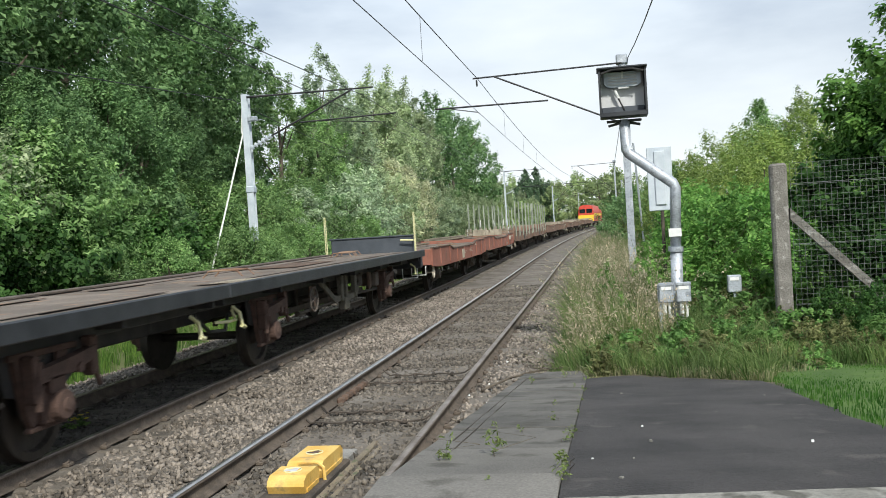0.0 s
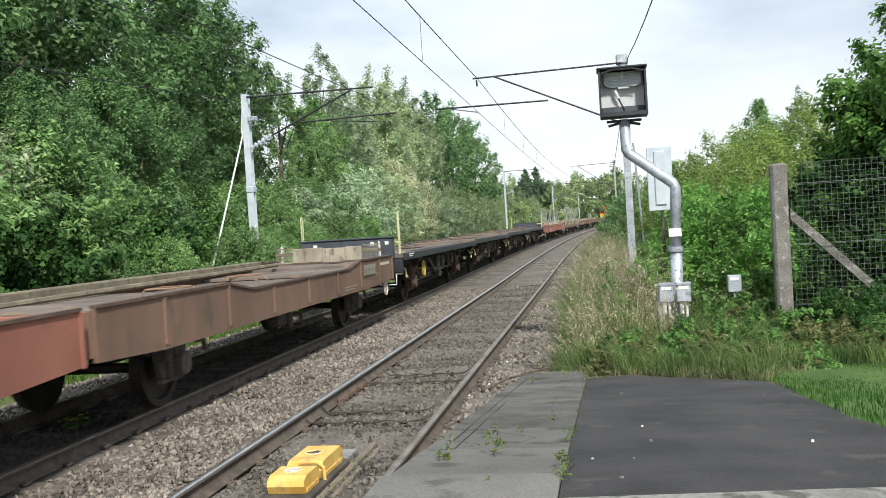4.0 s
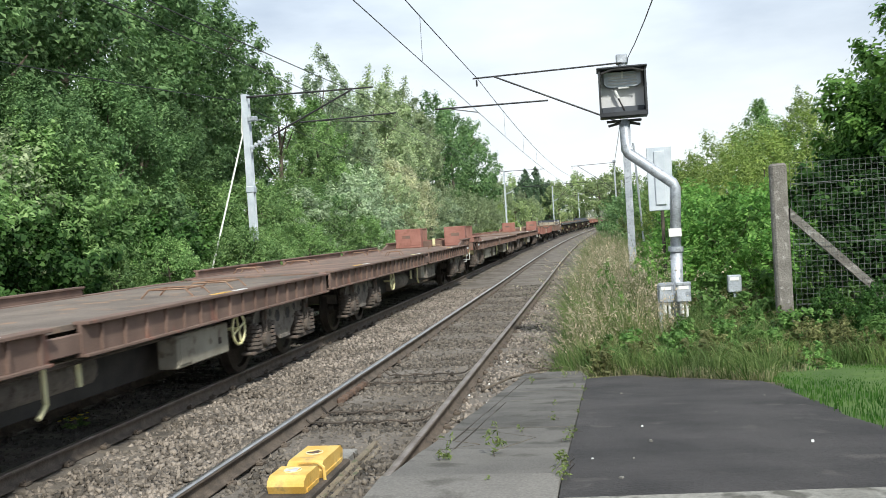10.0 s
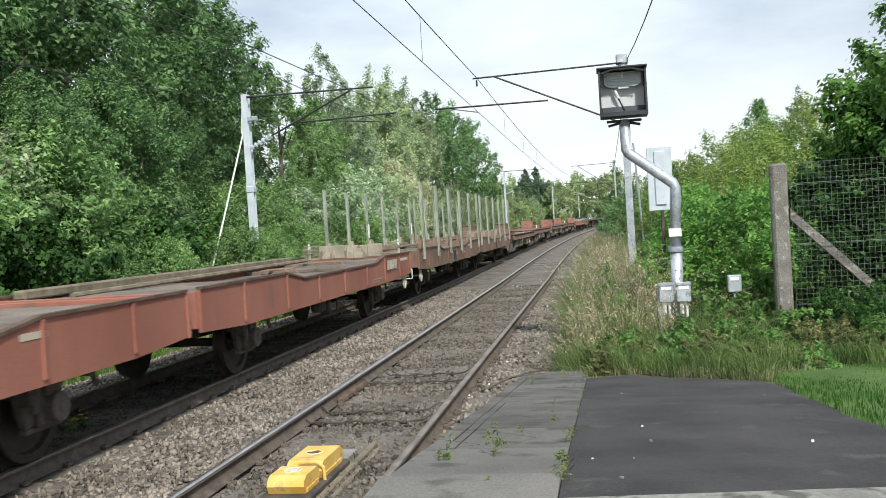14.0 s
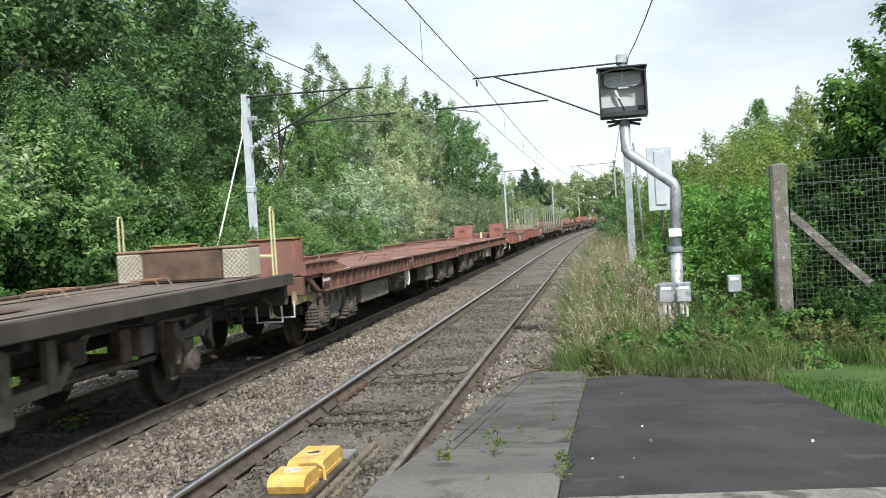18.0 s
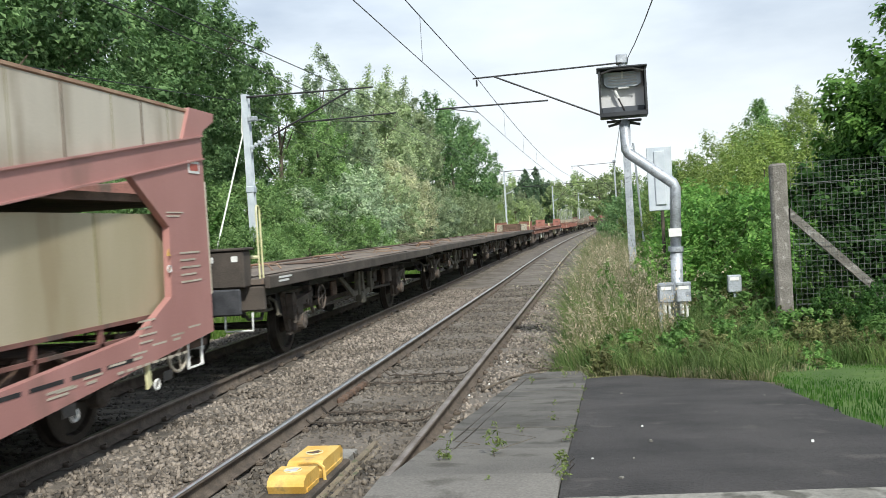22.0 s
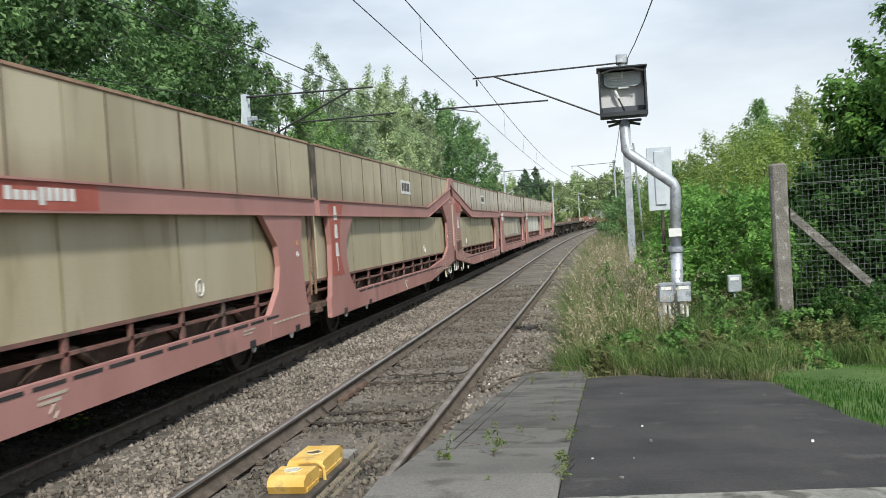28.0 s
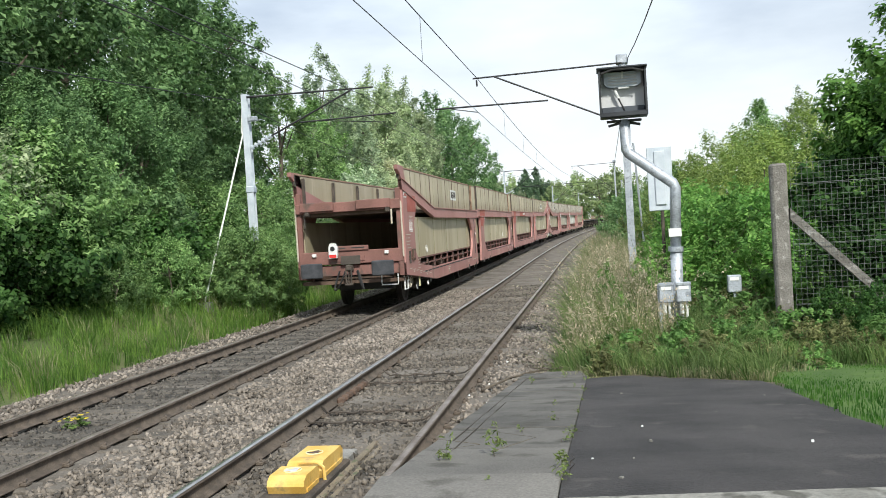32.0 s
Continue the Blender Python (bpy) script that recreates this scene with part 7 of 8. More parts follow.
def carrier_side(t, x0, x1, h, end, m):
    """One side: sill, upper beam, and a flared pillar at each end; the outer end rises."""
    def fl(y):
        """Distance from the outer end, or far from it."""
        return h - y if end > 0 else (h + y if end < 0 else 99)

    def zbeam(y):
        return 2.46 + 0.16 * max(4.07 - fl(y), 0)

    def zsill(y):
        return 0.45 + 0.0885 * max(4.07 - fl(y), 0)

    ys_ = [-h, h] if not end else ([-h, h - 4.07, h] if end > 0 else [-h, -h + 4.07, h])
    ysill = [ys_[0] + (0 if end < 0 else 0.34)] + ys_[1:-1] + [ys_[-1] - (0 if end > 0 else 0.6)]
    part("lower_sill", Build().plate([(y, zsill(y)) for y in ysill] + [(y, 0.8 + 0.075 * max(4.07 - fl(y), 0)) for y in ysill[::-1]], x0, x1), m, t, "faded red lower side sill")
    part("upper_beam", Build().plate([(y, 2.19 + (zbeam(y) - 2.46)) for y in ys_] + [(y, zbeam(y)) for y in ys_[::-1]], x0 - 0.004, x1 + 0.004), m, t, "faded red upper side beam")
    xo, xe = (x1 + 0.004, x1 + 0.03) if x1 > 0 else (x0 - 0.03, x0 - 0.004)
    for dz, hh, nm in ((2.45, 0.022, "beam_ledge"), (2.185, 0.018, "beam_flange")):
        part(nm, Build().plate([(y, dz + zbeam(y) - 2.46) for y in ys_] + [(y, dz + hh + zbeam(y) - 2.46) for y in ys_[::-1]], xo, xe), m, t)
    for s in (-1, 1):
        a = s * h
        if s == end:
            fw_ = 1.0 if s > 0 else 1.25
            poly = [(a, zsill(a)), (a - s * 1.8, zsill(a - s * 1.8)), (a - s * 1.7, 0.98), (a - s * fw_, 1.3), (a - s * (fw_ - 0.05), 2.05), (a - s * 1.7, zbeam(a - s * 1.7) - 0.27), (a - s * 1.7, zbeam(a - s * 1.7)), (a, zbeam(a))]
        else:
            o, mid = (0.7, 1.8) if s > 0 else (0.43, 1.47)
            poly = [(a - s * (o - 0.1), 0.47), (a - s * (mid + 0.55), 0.47), (a - s * (mid + 0.5), 0.8), (a - s * (mid + 0.12), 1.12), (a - s * mid, 1.45), (a - s * (mid + 0.05), 1.75), (a - s * (mid + 0.6), 2.2), (a - s * o, 2.2), (a - s * (o + 0.1), 1.7), (a - s * (o + 0.05), 1.2)]
        part("pillar", Build().plate(poly if s < 0 else poly[::-1], x0 + 0.003, x1 - 0.003 + 0.006), m, t, "flared faded red side pillar")
    return zbeam


RAMP = shared(Build().tube([(1.1, 0, 0.72), (1.1, 0.3, 0.95), (1.1, 0.8, 0.95), (1.1, 1.2, 0.72)], 0.045, 6).tube([(-1.1, 0, 0.72), (-1.1, 0.3, 0.95), (-1.1, 0.8, 0.95), (-1.1, 1.2, 0.72)], 0.045, 6).tube([(-1.1, 0.5, 0.95), (1.1, 0.5, 0.95)], 0.03, 6), "wheel_ramp", M_RUSTGRIME)


def carrier_unit(uf, ur, end=0, panel=M_PANEL, tall_panel=M_PANELU, extra=False, graffiti=False, brand=0, patch=False, ladder=False):
    """Two-deck car carrier unit; end: +1 leading outer end, -1 trailing outer end."""
    t, L = unit("car_carrier_wagon", "two-deck car carrier wagon with faded red frame and stained cream panels", "car carrier", "car carrier wagons", uf, ur)
    h = L / 2 - 0.1
    ZT, ZTOP = 2.46, 3.38
    for s in (-1, 1):
        x0, x1 = (1.27, 1.35) if s > 0 else (-1.35, -1.27)
        ya, yb = -h, h
        zbeam = carrier_side(t, x0, x1, h, end, M_PINK)
        if end:
            ye = end * h
            part("end_flare", Build().plate([(ye - end * 0.12, 2.98), (ye + end * 0.1, 3.2), (ye + end * 0.38, 3.32), (ye + end * 0.4, 3.42), (ye - end * 0.25, 3.42), (ye - end * 0.5, 3.0)][::(1 if end > 0 else -1)], x0, x1), M_PINK, t, "flared end gusset")
        # slots along the sill
        k = -h + 2.2
        while k < h - 2.2:
            part("sill_slot", Build().box(x1 - 0.001 if s > 0 else x0 - 0.004, x1 + 0.004 if s > 0 else x0 + 0.001, k, k + 0.47, 0.738, 0.775), M_BLACK, t)
            k += 0.58
        # lower infill panels, standing inside
        xi = s * 1.2
        yl = [-h + 0.12 + (2 * h - 0.24) * q / 6 for q in range(7)]
        for a, c in zip(yl, yl[1:]):
            mm = panel
            part("lower_panel", Build().box(xi - 0.015, xi + 0.015, a + 0.006, c - 0.006, 1.13, 2.2, 0.006), mm, t)
            part("panel_seam", Build().box(xi + s * 0.014 - 0.008, xi + s * 0.014 + 0.008, c - 0.009, c + 0.009, 1.13, 2.2), M_PANELINT, t)
            part("stanchion", Build().box(xi - 0.02, xi + 0.02, c - 0.035, c + 0.035, 0.78, 1.13), M_PINKD, t)
            for q in (0.5,):
                part("stanchion", Build().box(xi - 0.02, xi + 0.02, a + (c - a) * q - 0.025, a + (c - a) * q + 0.025, 0.78, 1.13), M_PINKD, t)
        part("guard_rail", Build().box(xi - 0.02, xi + 0.02, yl[0], yl[-1], 0.93, 0.965).box(xi - 0.03, xi + 0.03, yl[0], yl[-1], 1.1, 1.14), M_PINKD, t)
        # upper panels
        n = 9
        yt0, yt1 = -h + (0.02 if end >= 0 else -0.1), h - (0.02 if end <= 0 else -0.1)
        if extra:
            yt1 = h - 1.85
            part("upper_panel", Build().box(s * 1.29 - 0.02, s * 1.29 + 0.02, h - 1.13, h - 0.32, ZT, ZTOP, 0.008), tall_panel, t)
            part("gap_frame", Build().box(s * 1.27 - 0.03, s * 1.27 + 0.03, h - 1.22, h - 1.15, ZT, ZTOP).box(s * 1.27 - 0.03, s * 1.27 + 0.03, h - 1.8, h - 1.22, 2.5, 2.54).box(s * 1.27 - 0.03, s * 1.27 + 0.03, h - 1.72, h - 1.22, 2.78, 2.81).box(s * 1.27 - 0.03, s * 1.27 + 0.03, h - 1.8, h - 1.22, 3.22, 3.26).box(s * 1.27 - 0.02, s * 1.27 + 0.02, h - 1.62, h - 1.58, 2.5, 2.8), M_TOPRAIL, t, "rusty gap frame in the upper side")
            part("end_post", Build().box(s * 1.29 - 0.035, s * 1.29 + 0.03, h - 0.33, h - 0.29, ZT, ZTOP), M_TOPRAIL, t)
            part("top_rail", Build().tube([(s * 1.29, h - 1.2, ZTOP), (s * 1.29, h - 0.29, ZTOP)], 0.035, 6), M_TOPRAIL, t)
        for k in range(n):
            a, c = yt0 + (yt1 - yt0) * k / n, yt0 + (yt1 - yt0) * (k + 1) / n
            part("upper_panel", Build().plate([(a + 0.004, zbeam(a) - 0.02), (c - 0.004, zbeam(c) - 0.02), (c - 0.004, ZTOP), (a + 0.004, ZTOP)], s * 1.29 - 0.02, s * 1.29 + 0.02), tall_panel, t)
            if k:
                w = 0.014 if k % 3 == 0 else 0.008
                part("panel_rib", Build().box(s * 1.31 - w, s * 1.31 + w, a - w, a + w, zbeam(a), ZTOP), M_RUSTGRIME, t)
            q = a + (c - a) * (0.35 + 0.3 * ((k * 7) % 5) / 5)
            part("panel_fold", Build().box(s * 1.31 - 0.003, s * 1.31 + 0.003, q - 0.006, q + 0.006, zbeam(q), ZTOP - 0.03), M_PANELINT, t)
        part("top_rail", Build().tube([(s * 1.29, yt0, ZTOP), (s * 1.29, yt1, ZTOP)], 0.035, 6), M_TOPRAIL, t, "rusty tubular top rail")
        for y in (yt0, yt1):
            part("end_post", Build().box(s * 1.29 - 0.035, s * 1.29 + 0.03, y - 0.03, y + 0.03, zbeam(y), ZTOP), M_GRIME, t)
        # inner posts of the upper deck
        for k in range(6):
            y = -h + 0.4 + (2 * h - 0.8) * k / 5
            part("inner_post", Build().box(s * 1.22 - 0.03, s * 1.22 + 0.03, y - 0.04, y + 0.04, ZT, 3.3), M_GRIME, t)
    # added dark bands hide the far side and stand for the dim interior
    for x in (-1.02, 1.02):
        part("interior_band", Build().box(x - 0.03, x + 0.03, -h + 0.1, h - 0.1, 0.74, 0.93, 0.01), M_RUSTGRIME, t, "dark band added along the floor for the dim interior")
    part("lower_floor", Build().box(-1.26, 1.26, -h, h, 0.66, 0.74), M_RUSTGRIME, t)
    part("upper_deck", Build().box(-1.26, 1.26, -h, h, 2.32, 2.4), M_RUSTGRIME, t)
    part("underframe", Build().box(-0.7, 0.7, -h + (1.3 if end < 0 else 0), h - (1.3 if end > 0 else 0), 0.42, 0.66, 0.02), M_BLACK, t)
    for k in range(7):
        o = new("wheel_ramp", RAMP)
        o.parent = t
        o.matrix_basis = pose(0, -h + 1.0 + (2 * h - 3.0) * k / 6, 0)
    for y in (-h + 2.1, h - 2.1):
        g = part("suspension", Build().box(-1.1, 1.1, -0.3, 0.3, 0.46, 0.64, 0.03), M_GRIME, t)
        g.matrix_basis = pose(0, y, 0)
        wheelset(g, 0).matrix_basis = pose(0, 0, WHEEL_R)
        part("axlebox", Build().lathe([(0, 0.13), (0.12, 0.12), (0.15, 0.07)], 1.02, 0, WHEEL_R, 12), M_GRIME, g)
        for s in (-1, 1):
            part("sill_notch", Build().box(1.349, 1.354, y + s * 0.9 - 0.1, y + s * 0.9 + 0.1, 0.44, 0.54), M_BLACK, t)
            part("tie_ring", Build().ring((1.3, y + s * 0.75, 0.42), 0.05, 0.014, 10), M_WHITE, t)
    # inner ends: posts between units
    for e in (-1, 1):
        if e != end:
            part("end_frame", Build().box(0.9, 1.0, e * h - 0.04, e * h + 0.04, 0.7, 2.3), M_TOPRAIL, t)
            part("end_frame", Build().box(-1.0, -0.9, e * h - 0.04, e * h + 0.04, 0.8, 2.4), M_TOPRAIL, t)
            part("end_panel", Build().box(1.1, 1.13, e * h - 0.5 if e > 0 else e * h, e * h if e > 0 else e * h + 0.5, 1.05, 2.3), M_PANELG, t)
            part("end_step", Build().box(0.7, 1.3, min(e * h, e * (h + 0.08)), max(e * h, e * (h + 0.08)), 0.6, 0.66), M_RUSTGRIME, t)
            part("end_grille", Build().tube([(1.2, e * h, 0.9), (1.2, e * h, 2.3)], 0.025, 6).tube([(1.2, e * (h + 0.06), 1.1), (0.9, e * (h + 0.06), 1.1)], 0.02, 6).tube([(1.2, e * (h + 0.06), 1.35), (0.9, e * (h + 0.06), 1.35)], 0.02, 6), M_TOPRAIL, t)
    if ladder:
        lb = part("ladder_recess", Build().box(1.354, 1.358, h - 1.34, h - 1.18, 0.87, 2.14), M_GRIME, t, "dark ladder slot in the pillar")
        for k in range(4):
            part("ladder_rung", Build().box(1.358, 1.37, h - 1.34, h - 1.18, 1.12 + 0.26 * k, 1.14 + 0.26 * k), M_PINK, lb)
    part("warning_triangle", Build().plate([(0, 0), (0.08, 0), (0.04, 0.08)], 1.357, 1.361), M_YELLOW, t).matrix_basis = pose(0, h - 1.06, 1.74)
    part("warning_disc", Build().ring((1.358, h - 1.02, 1.6), 0.036, 0.007, 12), M_WHITE, t)
    for k in range(9):
        part("lettering_bar", Build().box(1.357, 1.361, h - 2.2 + 0.17 * k, h - 2.08 + 0.17 * k, 0.66, 0.685), M_PANELG, t)
    # lettering: plain shapes
    if brand == 1:
        for k in range(4):
            part("logo_block", Build().plate([(0, 0), (0.16, 0), (0.2, 0.36), (0.04, 0.36)], 0, 0.004), M_YELLOW if k == 3 and end else M_WHITE, t).matrix_basis = pose(1.357, -h + 0.6 + 0.21 * k, 1.97)
        bars(t, 1.357, -h + 0.65, -h + 1.2, 1.85, 5, M_PANELG, 0.02, 0.07)
        bars(t, 1.357, -h + 1.6, -h + 1.85, 2.3, 1, M_PANELG, 0.05, 0.07)
    if brand == 2:
        part("red_strip", Build().box(1.355, 1.359, h - 9.9, h - 6.5, 2.21, 2.445), M_FRESHRED, t, "freshly painted red strip")
        for k in range(9):
            part("logo_block", Build().box(1.359, 1.363, h - 7.85 + 0.11 * k, h - 7.77 + 0.11 * k, 2.29 if k != 4 else 2.25, 2.4 if k not in (1, 2, 3) else 2.37), M_WHITE, t)
    if brand == 3:
        part("red_strip", Build().plate([(-h + 0.5, 1.15), (-h + 1.25, 1.15), (-h + 1.05, 1.5), (-h + 1.1, 2.0), (-h + 1.4, 2.4), (-h + 0.45, 2.4), (-h + 0.58, 1.8)], 1.354, 1.359), M_FRESHRED, t, "freshly painted red pillar strip")
        for k in range(3):
            part("logo_block", Build().plate([(0, 0), (0.2, 0), (0.16, 0.24), (0.04, 0.24)], 1.36, 1.364), M_WHITE, t).matrix_basis = pose(0, -h + 0.75, 2.12 - 0.32 * k)
        part("logo_line", Build().box(1.36, 1.363, -h + 0.84, -h + 0.86, 1.22, 1.46), M_WHITE, t)
    if end:
        yb_ = -h + (7.2 if end > 0 else 8.0)
        part("name_board", Build().box(1.313, 1.321, yb_ - 0.55, yb_ + 0.55, 2.75, 3.08, 0.003), M_WHITE, t, "white board with a dark word mark")
        for k in range(5):
            part("logo_block", Build().plate([(0, 0), (0.13, 0), (0.16, 0.2), (0.03, 0.2)], 1.321, 1.324), M_GRIME, t).matrix_basis = pose(0, yb_ - 0.45 + 0.18 * k, 2.82)
    if graffiti:
        rg = random.Random(int(-uf))
        for k in range(8):
            y = -h + 2.3 + k * 0.98
            n = 22
            rr = [rg.uniform(0.88, 1.0) for _ in range(n)]
            ring_ = [(math.cos(2 * math.pi * (q + 0.5) / n), math.sin(2 * math.pi * (q + 0.5) / n)) for q in range(n)]
            wide, tall = (rg.uniform(0.42, 0.5) if k == 0 else rg.uniform(0.56, 0.72)), rg.uniform(0.34, 0.48)
            b = Build().plate([(y + wide * rr[q] * math.copysign(abs(cq) ** 0.45, cq), 1.6 + tall * (0.9 + 0.1 * rr[q]) * math.copysign(abs(sq) ** (0.6 if sq > 0 else 0.3), sq)) for q, (cq, sq) in enumerate(ring_)], 1.2155 + 0.0006 * k, 1.219 + 0.0006 * k)
            part("painted_over_patch", b, M_PANELG, t, "pale smeared painted-over patch")
            if k in (2, 3, 4):
                for j in range(2):
                    part("paint_stroke", Build().plate([(0, 0), (0.07, 0), (0.1, rg.uniform(0.35, 0.6)), (0.04, 0.4)], 1.225, 1.228), M_PANELW, t).matrix_basis = pose(0, y - 0.3 + 0.3 * j, 1.35, 16 if j else -12)
    if patch:
        part("fresh_patch", Build().plate([(-h + 0.62, 1.8), (-h + 1.25, 1.8), (-h + 1.45, 2.0), (-h + 1.95, 2.22), (-h + 1.95, 2.45), (-h + 0.5, 2.45), (-h + 0.52, 2.2)], 1.355, 1.359), M_FRESHRED, t, "freshly painted red patch")
        part("small_plate", Build().box(1.36, 1.364, -h + 1.75, -h + 1.9, 2.1, 2.18), M_WHITE, t)
    part("disc_mark", Build().ring((1.222, -h + 3.35 if end < 0 else h - 4.2, 1.33), 0.1, 0.009, 14).box(1.217, 1.224, (-h + 3.35 if end < 0 else h - 4.2) - 0.012, (-h + 3.35 if end < 0 else h - 4.2) + 0.012, 1.28, 1.38), M_WHITE, t)
    bars(t, 1.352, h - 3.3, h - 2.9, 0.68, 2, M_PANELG, 0.02, 0.045)
    bars(t, 1.352, h - 7.6, h - 7.2, 0.66, 2, M_PANELG, 0.025, 0.05)
    part("stencil_box", Build().ring((1.354, h - 7.4, 0.53), 0.06, 0.008, 4), M_PANELG, t)
    if end:
        ye = end * h
        buffers(t, ye, end)
        part("headstock", Build().box(-1.3, 1.3, min(ye - end * 0.05, ye + end * 0.06), max(ye - end * 0.05, ye + end * 0.06), 1.14, 1.46, 0.015).box(-0.35, 0.35, min(ye, ye + end * 0.08), max(ye, ye + end * 0.08), 1.2, 1.34, 0.01).box(-1.28, 1.28, min(ye - end * 0.1, ye), max(ye - end * 0.1, ye), 0.86, 1.12, 0.01), M_PINKD, t, "faded red headstock")
        part("end_step_board", Build().box(-0.45, 0.45, min(ye, ye + end * 0.1), max(ye, ye + end * 0.1), 1.462, 1.58, 0.01), M_PINKD, t)
        for x in (-0.27, 0.2):
            part("board_slot", Build().box(x - 0.16, x + 0.16, min(ye + end * 0.1, ye + end * 0.104), max(ye + end * 0.1, ye + end * 0.104), 1.515, 1.54), M_BLACK, t)
        part("deck_end_beam", Build().box(-1.3, 1.3, min(ye - end * 0.05, ye + end * 0.12), max(ye - end * 0.05, ye + end * 0.12), 2.4, 2.64, 0.015), M_PINKD, t, "faded red end beam of the upper deck")
        for x in (-0.75, 0.65):
            part("hinged_flap", Build().box(x - 0.42, x + 0.42, min(ye + end * 0.1, ye + end * 0.18), max(ye + end * 0.1, ye + end * 0.18), 2.44, 2.66, 0.015), M_PINKD, t, "hinged loading flap")
        for x in (-1.24, 1.24):
            part("corner_post", Build().box(x - 0.06, x + 0.06, ye - 0.05, ye + 0.05, 0.8, 2.9, 0.01), M_PINKD, t)
            part("hand_pole", Build().tube([(x * 1.06, ye + end * 0.08, 1.25), (x * 1.06, ye + end * 0.08, 2.58)], 0.02, 6), M_PANELG, t)
        for k in range(7):
            yk = ye - end * (0.5 + 0.42 * k)
            zk = 0.45 + 0.1 * max(3.6 - 0.5 - 0.42 * k, 0) + 0.16
            part("lettering_bar", Build().box(1.351, 1.355, yk - 0.15, yk + 0.15, zk, zk + 0.02), M_PANELG, t)
            if k % 2:
                part("lettering_bar", Build().box(1.351, 1.355, yk - 0.12, yk + 0.05, zk - 0.05, zk - 0.025), M_PANELG, t)
        part("hook_plate", Build().box(-0.24, 0.24, min(ye + end * 0.08, ye + end * 0.1), max(ye + end * 0.08, ye + end * 0.1), 1.13, 1.34, 0.005), M_EDGE, t, "dark drawgear recess")
        for x in (-1.0, 1.0):
            part("flap_hinge", Build().box(x - 0.05, x + 0.05, min(ye, ye + end * 0.2), max(ye, ye + end * 0.2), 2.34, 2.44, 0.01), M_GRIME, t)
            part("hanging_lock", Build().tube([(x * 1.08, ye + end * 0.1, 2.4), (x * 1.08, ye + end * 0.12, 2.05)], 0.022, 6), M_PANELG if x > 0 else M_GRIME, t)
        for x in (-0.9, 0.9):
            part("lamp_socket", Build().box(x - 0.05, x + 0.05, min(ye + end * 0.06, ye + end * 0.11), max(ye + end * 0.06, ye + end * 0.11), 1.34, 1.42, 0.01), M_WHITE, t)
        handwheel(t, end * (h - 0.75), 0.68, M_PANELG, 1.25, 0.22)
        part("corner_step", Build().tube([(1.25, ye - end * 0.15, 0.78), (1.25, ye - end * 0.15, 0.45), (1.25, ye - end * 0.5, 0.45), (1.25, ye - end * 0.5, 0.78)], 0.02, 6), M_WHITE, t, "white stirrup step")
        part("yellow_handle", Build().plate([(0, 0), (0.06, 0), (0.1, -0.3), (0.02, -0.34)], 1.3, 1.33), M_CREAM, t).matrix_basis = pose(0, end * (h - 1.6), 0.75)
        for k in range(2 if end < 0 else 0):
            yp = ye - end * (0.66 + 0.2 * k)
            ip = part("information_panel", Build().box(1.356, 1.36, yp - 0.08, yp + 0.08, 1.82, 1.832).box(1.356, 1.36, yp - 0.08, yp + 0.08, 2.108, 2.12).box(1.356, 1.36, yp - 0.08, yp - 0.068, 1.832, 2.108).box(1.356, 1.36, yp + 0.068, yp + 0.08, 1.832, 2.108), M_WHITE, t, "white outlined marking")
            part("marking", Build().box(1.356, 1.36, yp - 0.008, yp + 0.008, 1.87, 2.07).box(1.356, 1.36, yp - 0.045, yp + 0.045, 1.865, 1.885).box(1.356, 1.36, yp - 0.025, yp + 0.025, 2.03 if k else 1.96, 2.06 if k else 1.975), M_WHITE, ip)
        bars(t, 1.356, min(ye - end * 0.6, ye - end * 1.0), max(ye - end * 0.6, ye - end * 1.0), 2.2, 2, M_PANELG, 0.015, 0.04)
        bars(t, 1.356, min(ye - end * 1.4, ye - end * 1.75), max(ye - end * 1.4, ye - end * 1.75), 1.1, 4, M_PANELG, 0.018, 0.07)
        part("red_label", Build().box(1.356, 1.361, min(ye - end * 0.12, ye - end * 0.4), max(ye - end * 0.12, ye - end * 0.4), 2.66, 2.8), M_WHITE, t)
        part("red_label_mark", Build().box(1.361, 1.363, min(ye - end * 0.15, ye - end * 0.37), max(ye - end * 0.15, ye - end * 0.37), 2.69, 2.77), M_FRESHRED, t)
        bars(t, 1.356, ye - end * 0.45 - 0.3, ye - end * 0.45 + 0.2, 1.75, 5, M_PANELG, 0.02, 0.08)
        if end < 0:
            part("fresh_patch", Build().box(1.357, 1.36, ye + 0.45, ye + 1.45, 2.32, 2.72), M_FRESHRED, t, "freshly painted red patch")
            part("hatch_plate", Build().box(1.354, 1.37, ye + 0.34, ye + 0.54, 1.06, 1.36, 0.005), M_GRIME, t, "dark square plate")
            hb = part("hatch_plate", Build().box(1.354, 1.4, ye + 0.68, ye + 0.98, 1.12, 1.4, 0.01), M_RUSTGRIME, t, "rusty brown box")
            part("hatch_rim", Build().box(1.4, 1.41, ye + 0.72, ye + 0.94, 1.16, 1.36, 0.005), M_PINKD, hb)
        if end < 0 and ur < -320:
            tl = part("tail_lamp", Build().plate_xz([(-0.5, 1.3), (-0.3, 1.3), (-0.28, 1.55), (-0.34, 1.66), (-0.46, 1.66), (-0.5, 1.58)], ye - 0.2, ye - 0.1), M_WHITE, t, "white tail lamp board with red base")
            part("lens", Build().tube([(-0.4, ye - 0.21, 1.53), (-0.4, ye - 0.2, 1.53)], 0.06, 12), M_BLACK, tl)
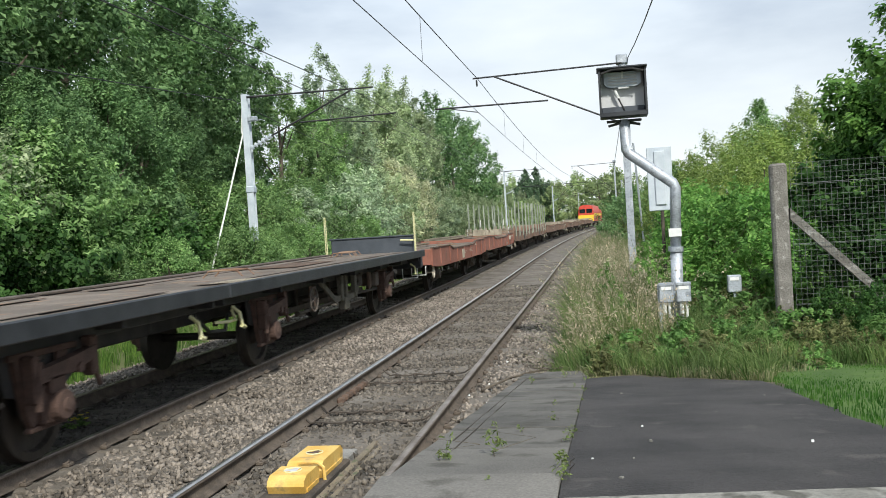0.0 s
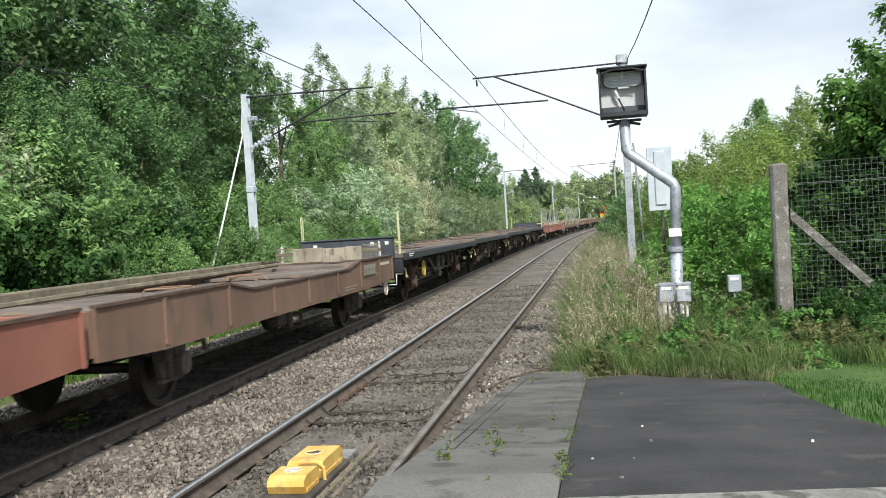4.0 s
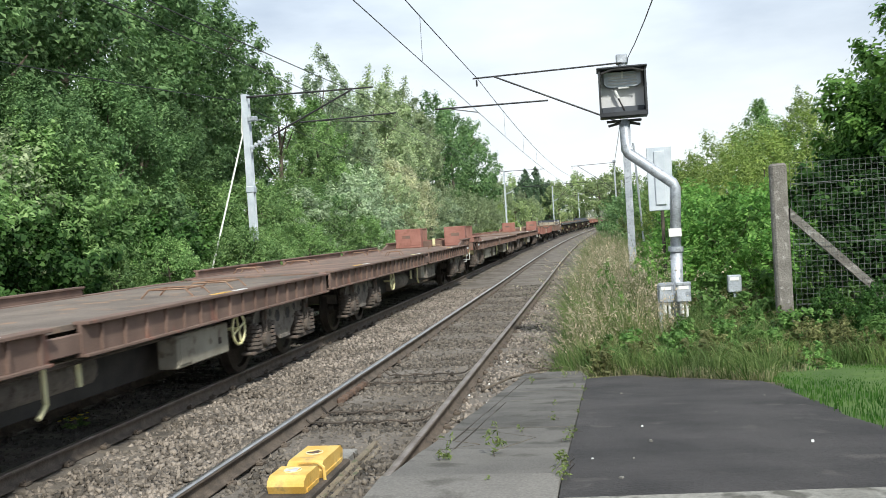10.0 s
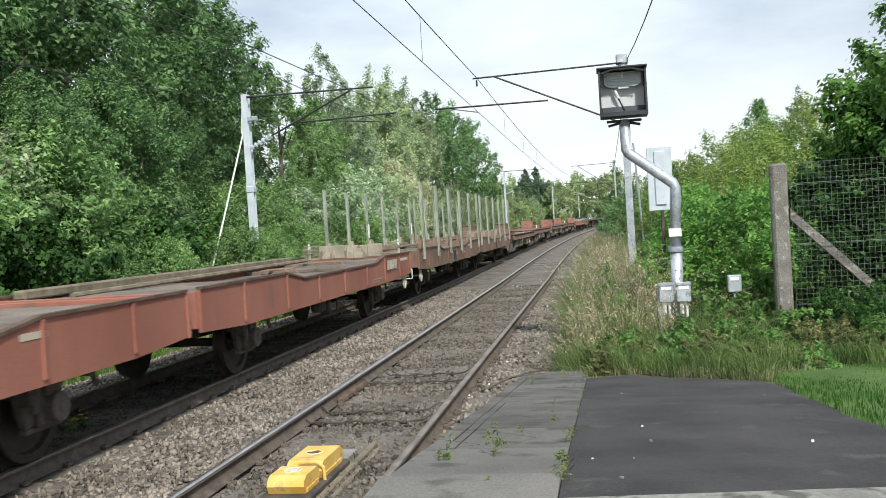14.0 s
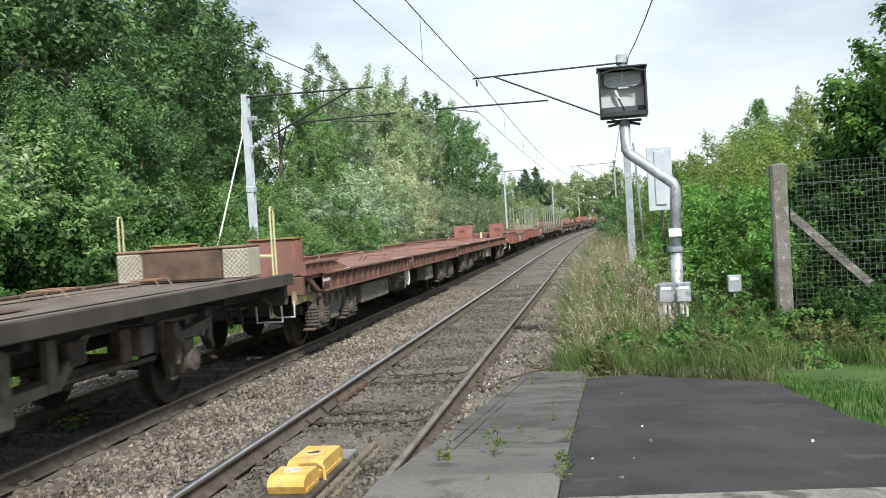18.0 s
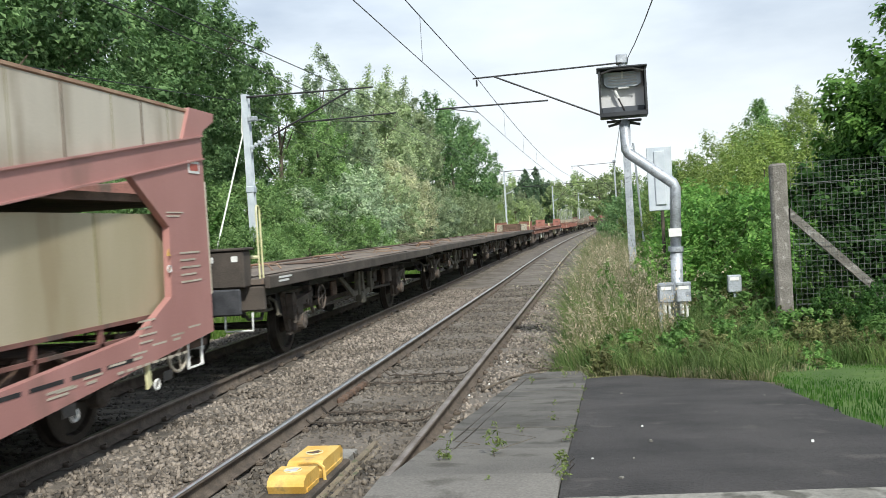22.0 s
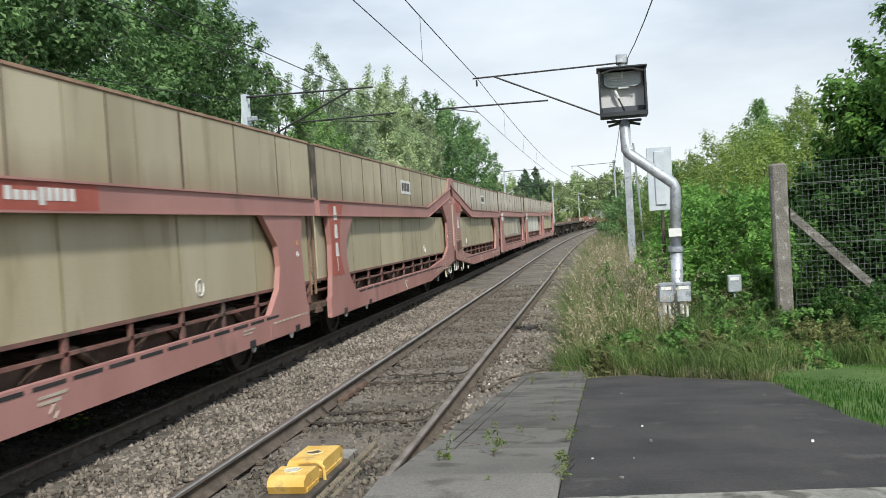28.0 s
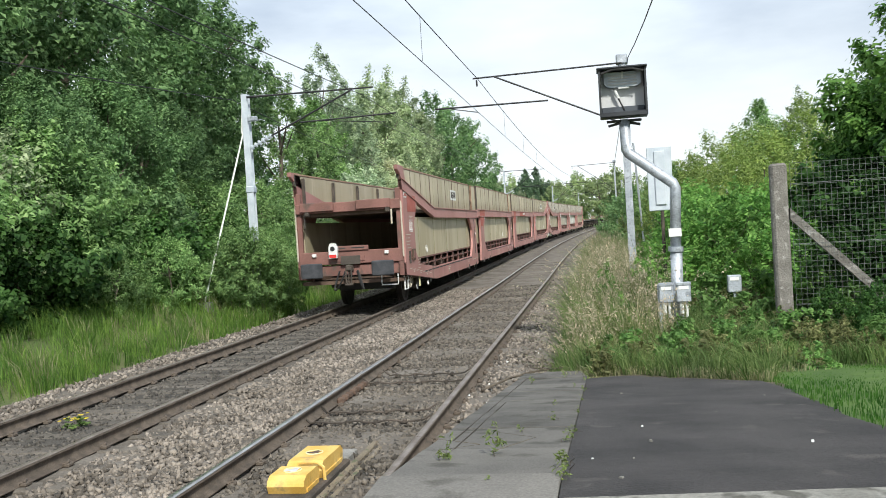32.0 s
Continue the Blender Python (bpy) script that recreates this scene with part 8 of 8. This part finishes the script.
            part("red_base", Build().box(-0.49, -0.31, ye - 0.206, ye - 0.2, 1.31, 1.39), M_REDLIGHT, tl)
    return t


# consist, by distance along the line at the start of the clip
p0 = "rusty red low-sided wagon of a coupled pair"
low_unit(48.76, 36.55, 1, M_REDSIDE, wood=True, label=p0 + " with timber ends")
low_unit(36.55, 24.46, -1, M_REDSIDE, wood=False, label=p0)
low_unit(73.28, 61.30, 1, M_BROWNSIDE, stakes=True, label="dirty brown low-sided wagon with tall steel stakes")
low_unit(61.30, 49.55, -1, M_BROWNSIDE, stakes=True, wood=False, label="dirty brown low-sided wagon with tall steel stakes")
for q in (74.3, 101.19, 128.08):
    low_unit(q + 25.76, q + 12.88, 1, M_BROWNSIDE, label="dirty brown low-sided wagon of a coupled pair")
    low_unit(q + 12.88, q, -1, M_BROWNSIDE, wood=False, label="dirty brown low-sided wagon of a coupled pair")
flat_unit(23.22, 10.45, True, front_end=True)
flat_unit(10.45, -2.38, True)
flat_unit(-2.38, -15.20, True)
flat_unit(-15.20, -27.97, True, rear_end=True)
low_unit(-29.16, -41.42, 1, M_BROWNSIDE, label="dirty brown low-sided wagon with pale timber end")
low_unit(-41.42, -53.85, -1, M_REDSIDE, wood=False, label="rusty red low-sided wagon with a worn deck")
bogie_flat(-54.81, -71.76, 1, M_DECKRED, "long red-brown bogie flat wagon with faded red end boxes", False, M_SILLD)
bogie_flat(-71.87, -88.76, -1, M_DECKRED, "long red-brown bogie flat wagon with an end bulkhead", False, M_SILLD)
bogie_flat(-89.84, -107.18, 1, M_DECKRED, "long brown bogie flat wagon with faded red end boxes", True, M_SILLD)
bogie_flat(-107.30, -123.45, -1, M_DECK, "long brown bogie flat wagon with a rusty end bulkhead", True, M_SILLD)
low_unit(-124.42, -136.17, 1, M_BROWNSIDE, stakes=True, label="dirty brown low-sided wagon with tall steel stakes")
low_unit(-136.28, -148.26, -1, M_BROWNSIDE, stakes=True, wood=False, label="dirty brown low-sided wagon with tall steel stakes")
low_unit(-149.28, -161.25, 1, M_REDSIDE, label="rusty red low-sided wagon with pale timber end")
low_unit(-161.37, -173.40, -1, M_REDSIDE, wood=False, label="rusty red low-sided wagon with a sunken worn deck")
bogie_flat(-174.30, -190.35, 1, M_PINKDECK, "long red bogie flat wagon with red deck and end boxes")
bogie_flat(-190.46, -206.17, -1, M_PINKDECK, "long red bogie flat wagon with red deck and bulkhead")
flat_unit(-206.85, -219.22, False, front_end=True, pale=True)
flat_unit(-219.22, -231.65, False)
flat_unit(-231.65, -244.14, False)
flat_unit(-244.14, -256.68, False, rear_end=True)
carrier_unit(-258.38, -271.26, end=1, tall_panel=M_PANELGU, brand=1)
carrier_unit(-271.26, -285.05, tall_panel=M_PANELGU, panel=M_PANELW, brand=1)
carrier_unit(-285.16, -299.06, tall_panel=M_PANELGU, panel=M_PANELD, brand=1, graffiti=True, extra=True, ladder=True)
carrier_unit(-299.11, -313.01, end=-1, tall_panel=M_PANELGU)
carrier_unit(-313.30, -327.36, end=1, brand=3)
carrier_unit(-327.42, -341.55, brand=2, patch=True)
carrier_unit(-341.60, -355.61, patch=True, extra=True, ladder=True)
carrier_unit(-355.73, -369.57, end=-1, extra=True, ladder=True)

# locomotive far ahead, driving the train
loco, _L = unit("locomotive", "red and yellow electric locomotive far ahead of the train", "locomotive", "", 178.0, 157.0)
hl = _L / 2
part("body", Build().plate_xz([(-1.32, 0.95), (1.32, 0.95), (1.34, 2.6), (1.1, 3.55), (0.5, 3.8), (-0.5, 3.8), (-1.1, 3.55), (-1.34, 2.6)], -hl + 0.6, hl - 0.6), M_LOCORED, loco, "red body shell")
for e in (-1, 1):
    ya_, yb_ = sorted((e * (hl - 0.6), e * (hl - 0.35)))
    part("cab_front", Build().plate_xz([(-1.3, 0.95), (1.3, 0.95), (1.31, 2.05), (-1.31, 2.05)], ya_, yb_), M_LOCOYEL, loco, "yellow lower cab end")
    part("cab_upper", Build().plate_xz([(-1.31, 2.055), (1.31, 2.055), (1.28, 2.7), (1.0, 3.5), (-1.0, 3.5), (-1.28, 2.7)], ya_, yb_), M_LOCORED, loco, "red upper cab end")
    for x in (-0.6, 0.6):
        part("windscreen", Build().box(x - 0.5, x + 0.5, min(e * (hl - 0.36), e * (hl - 0.33)), max(e * (hl - 0.36), e * (hl - 0.33)), 2.4, 3.1, 0.01), M_GLASS, loco)
    buffers(loco, e * (hl - 0.4), e)
    bogie(loco, e * 4.8)
part("side_band", Build().box(1.335, 1.345, -hl + 1.5, hl - 1.5, 1.9, 2.3), M_LOCOYEL, loco)
part("side_band", Build().box(-1.345, -1.335, -hl + 1.5, hl - 1.5, 1.9, 2.3), M_LOCOYEL, loco)
part("underframe", Build().box(-1.2, 1.2, -hl + 0.5, hl - 0.5, 0.7, 0.98, 0.02), M_BLACK, loco)
part("roof_gear", Build().box(-0.5, 0.5, -3, 3, 3.75, 3.95, 0.03), M_GRIME, loco)

SPEED = 12.204


def track_pose(s):
    return pose(XA + off(s), s, ZA + rise(s), 0, 0, -heading(s))


def motions():
    """The train draws away along the far track at a steady speed; its wheels roll."""
    for t, u in UNITS:
        walk(t, [(q, track_pose(u + SPEED * q)) for q in range(0, 33, 4)])
    turn = SPEED / WHEEL_R
    alike = {}
    for w in ROLLING:
        alike.setdefault(round(w.matrix_basis.translation.y, 2), []).append(w)
    for y, ws in alike.items():
        walk(ws[0], [(k / 30, pose(0, y, WHEEL_R, math.degrees(-turn * k / 30))) for k in range(0, 961)])
        keys = ws[0].animation_data
        for w in ws[1:]:
            w.rotation_mode = "QUATERNION"
            ad = w.animation_data_create()
            ad.action, ad.action_slot = keys.action, keys.action_slot


motions()
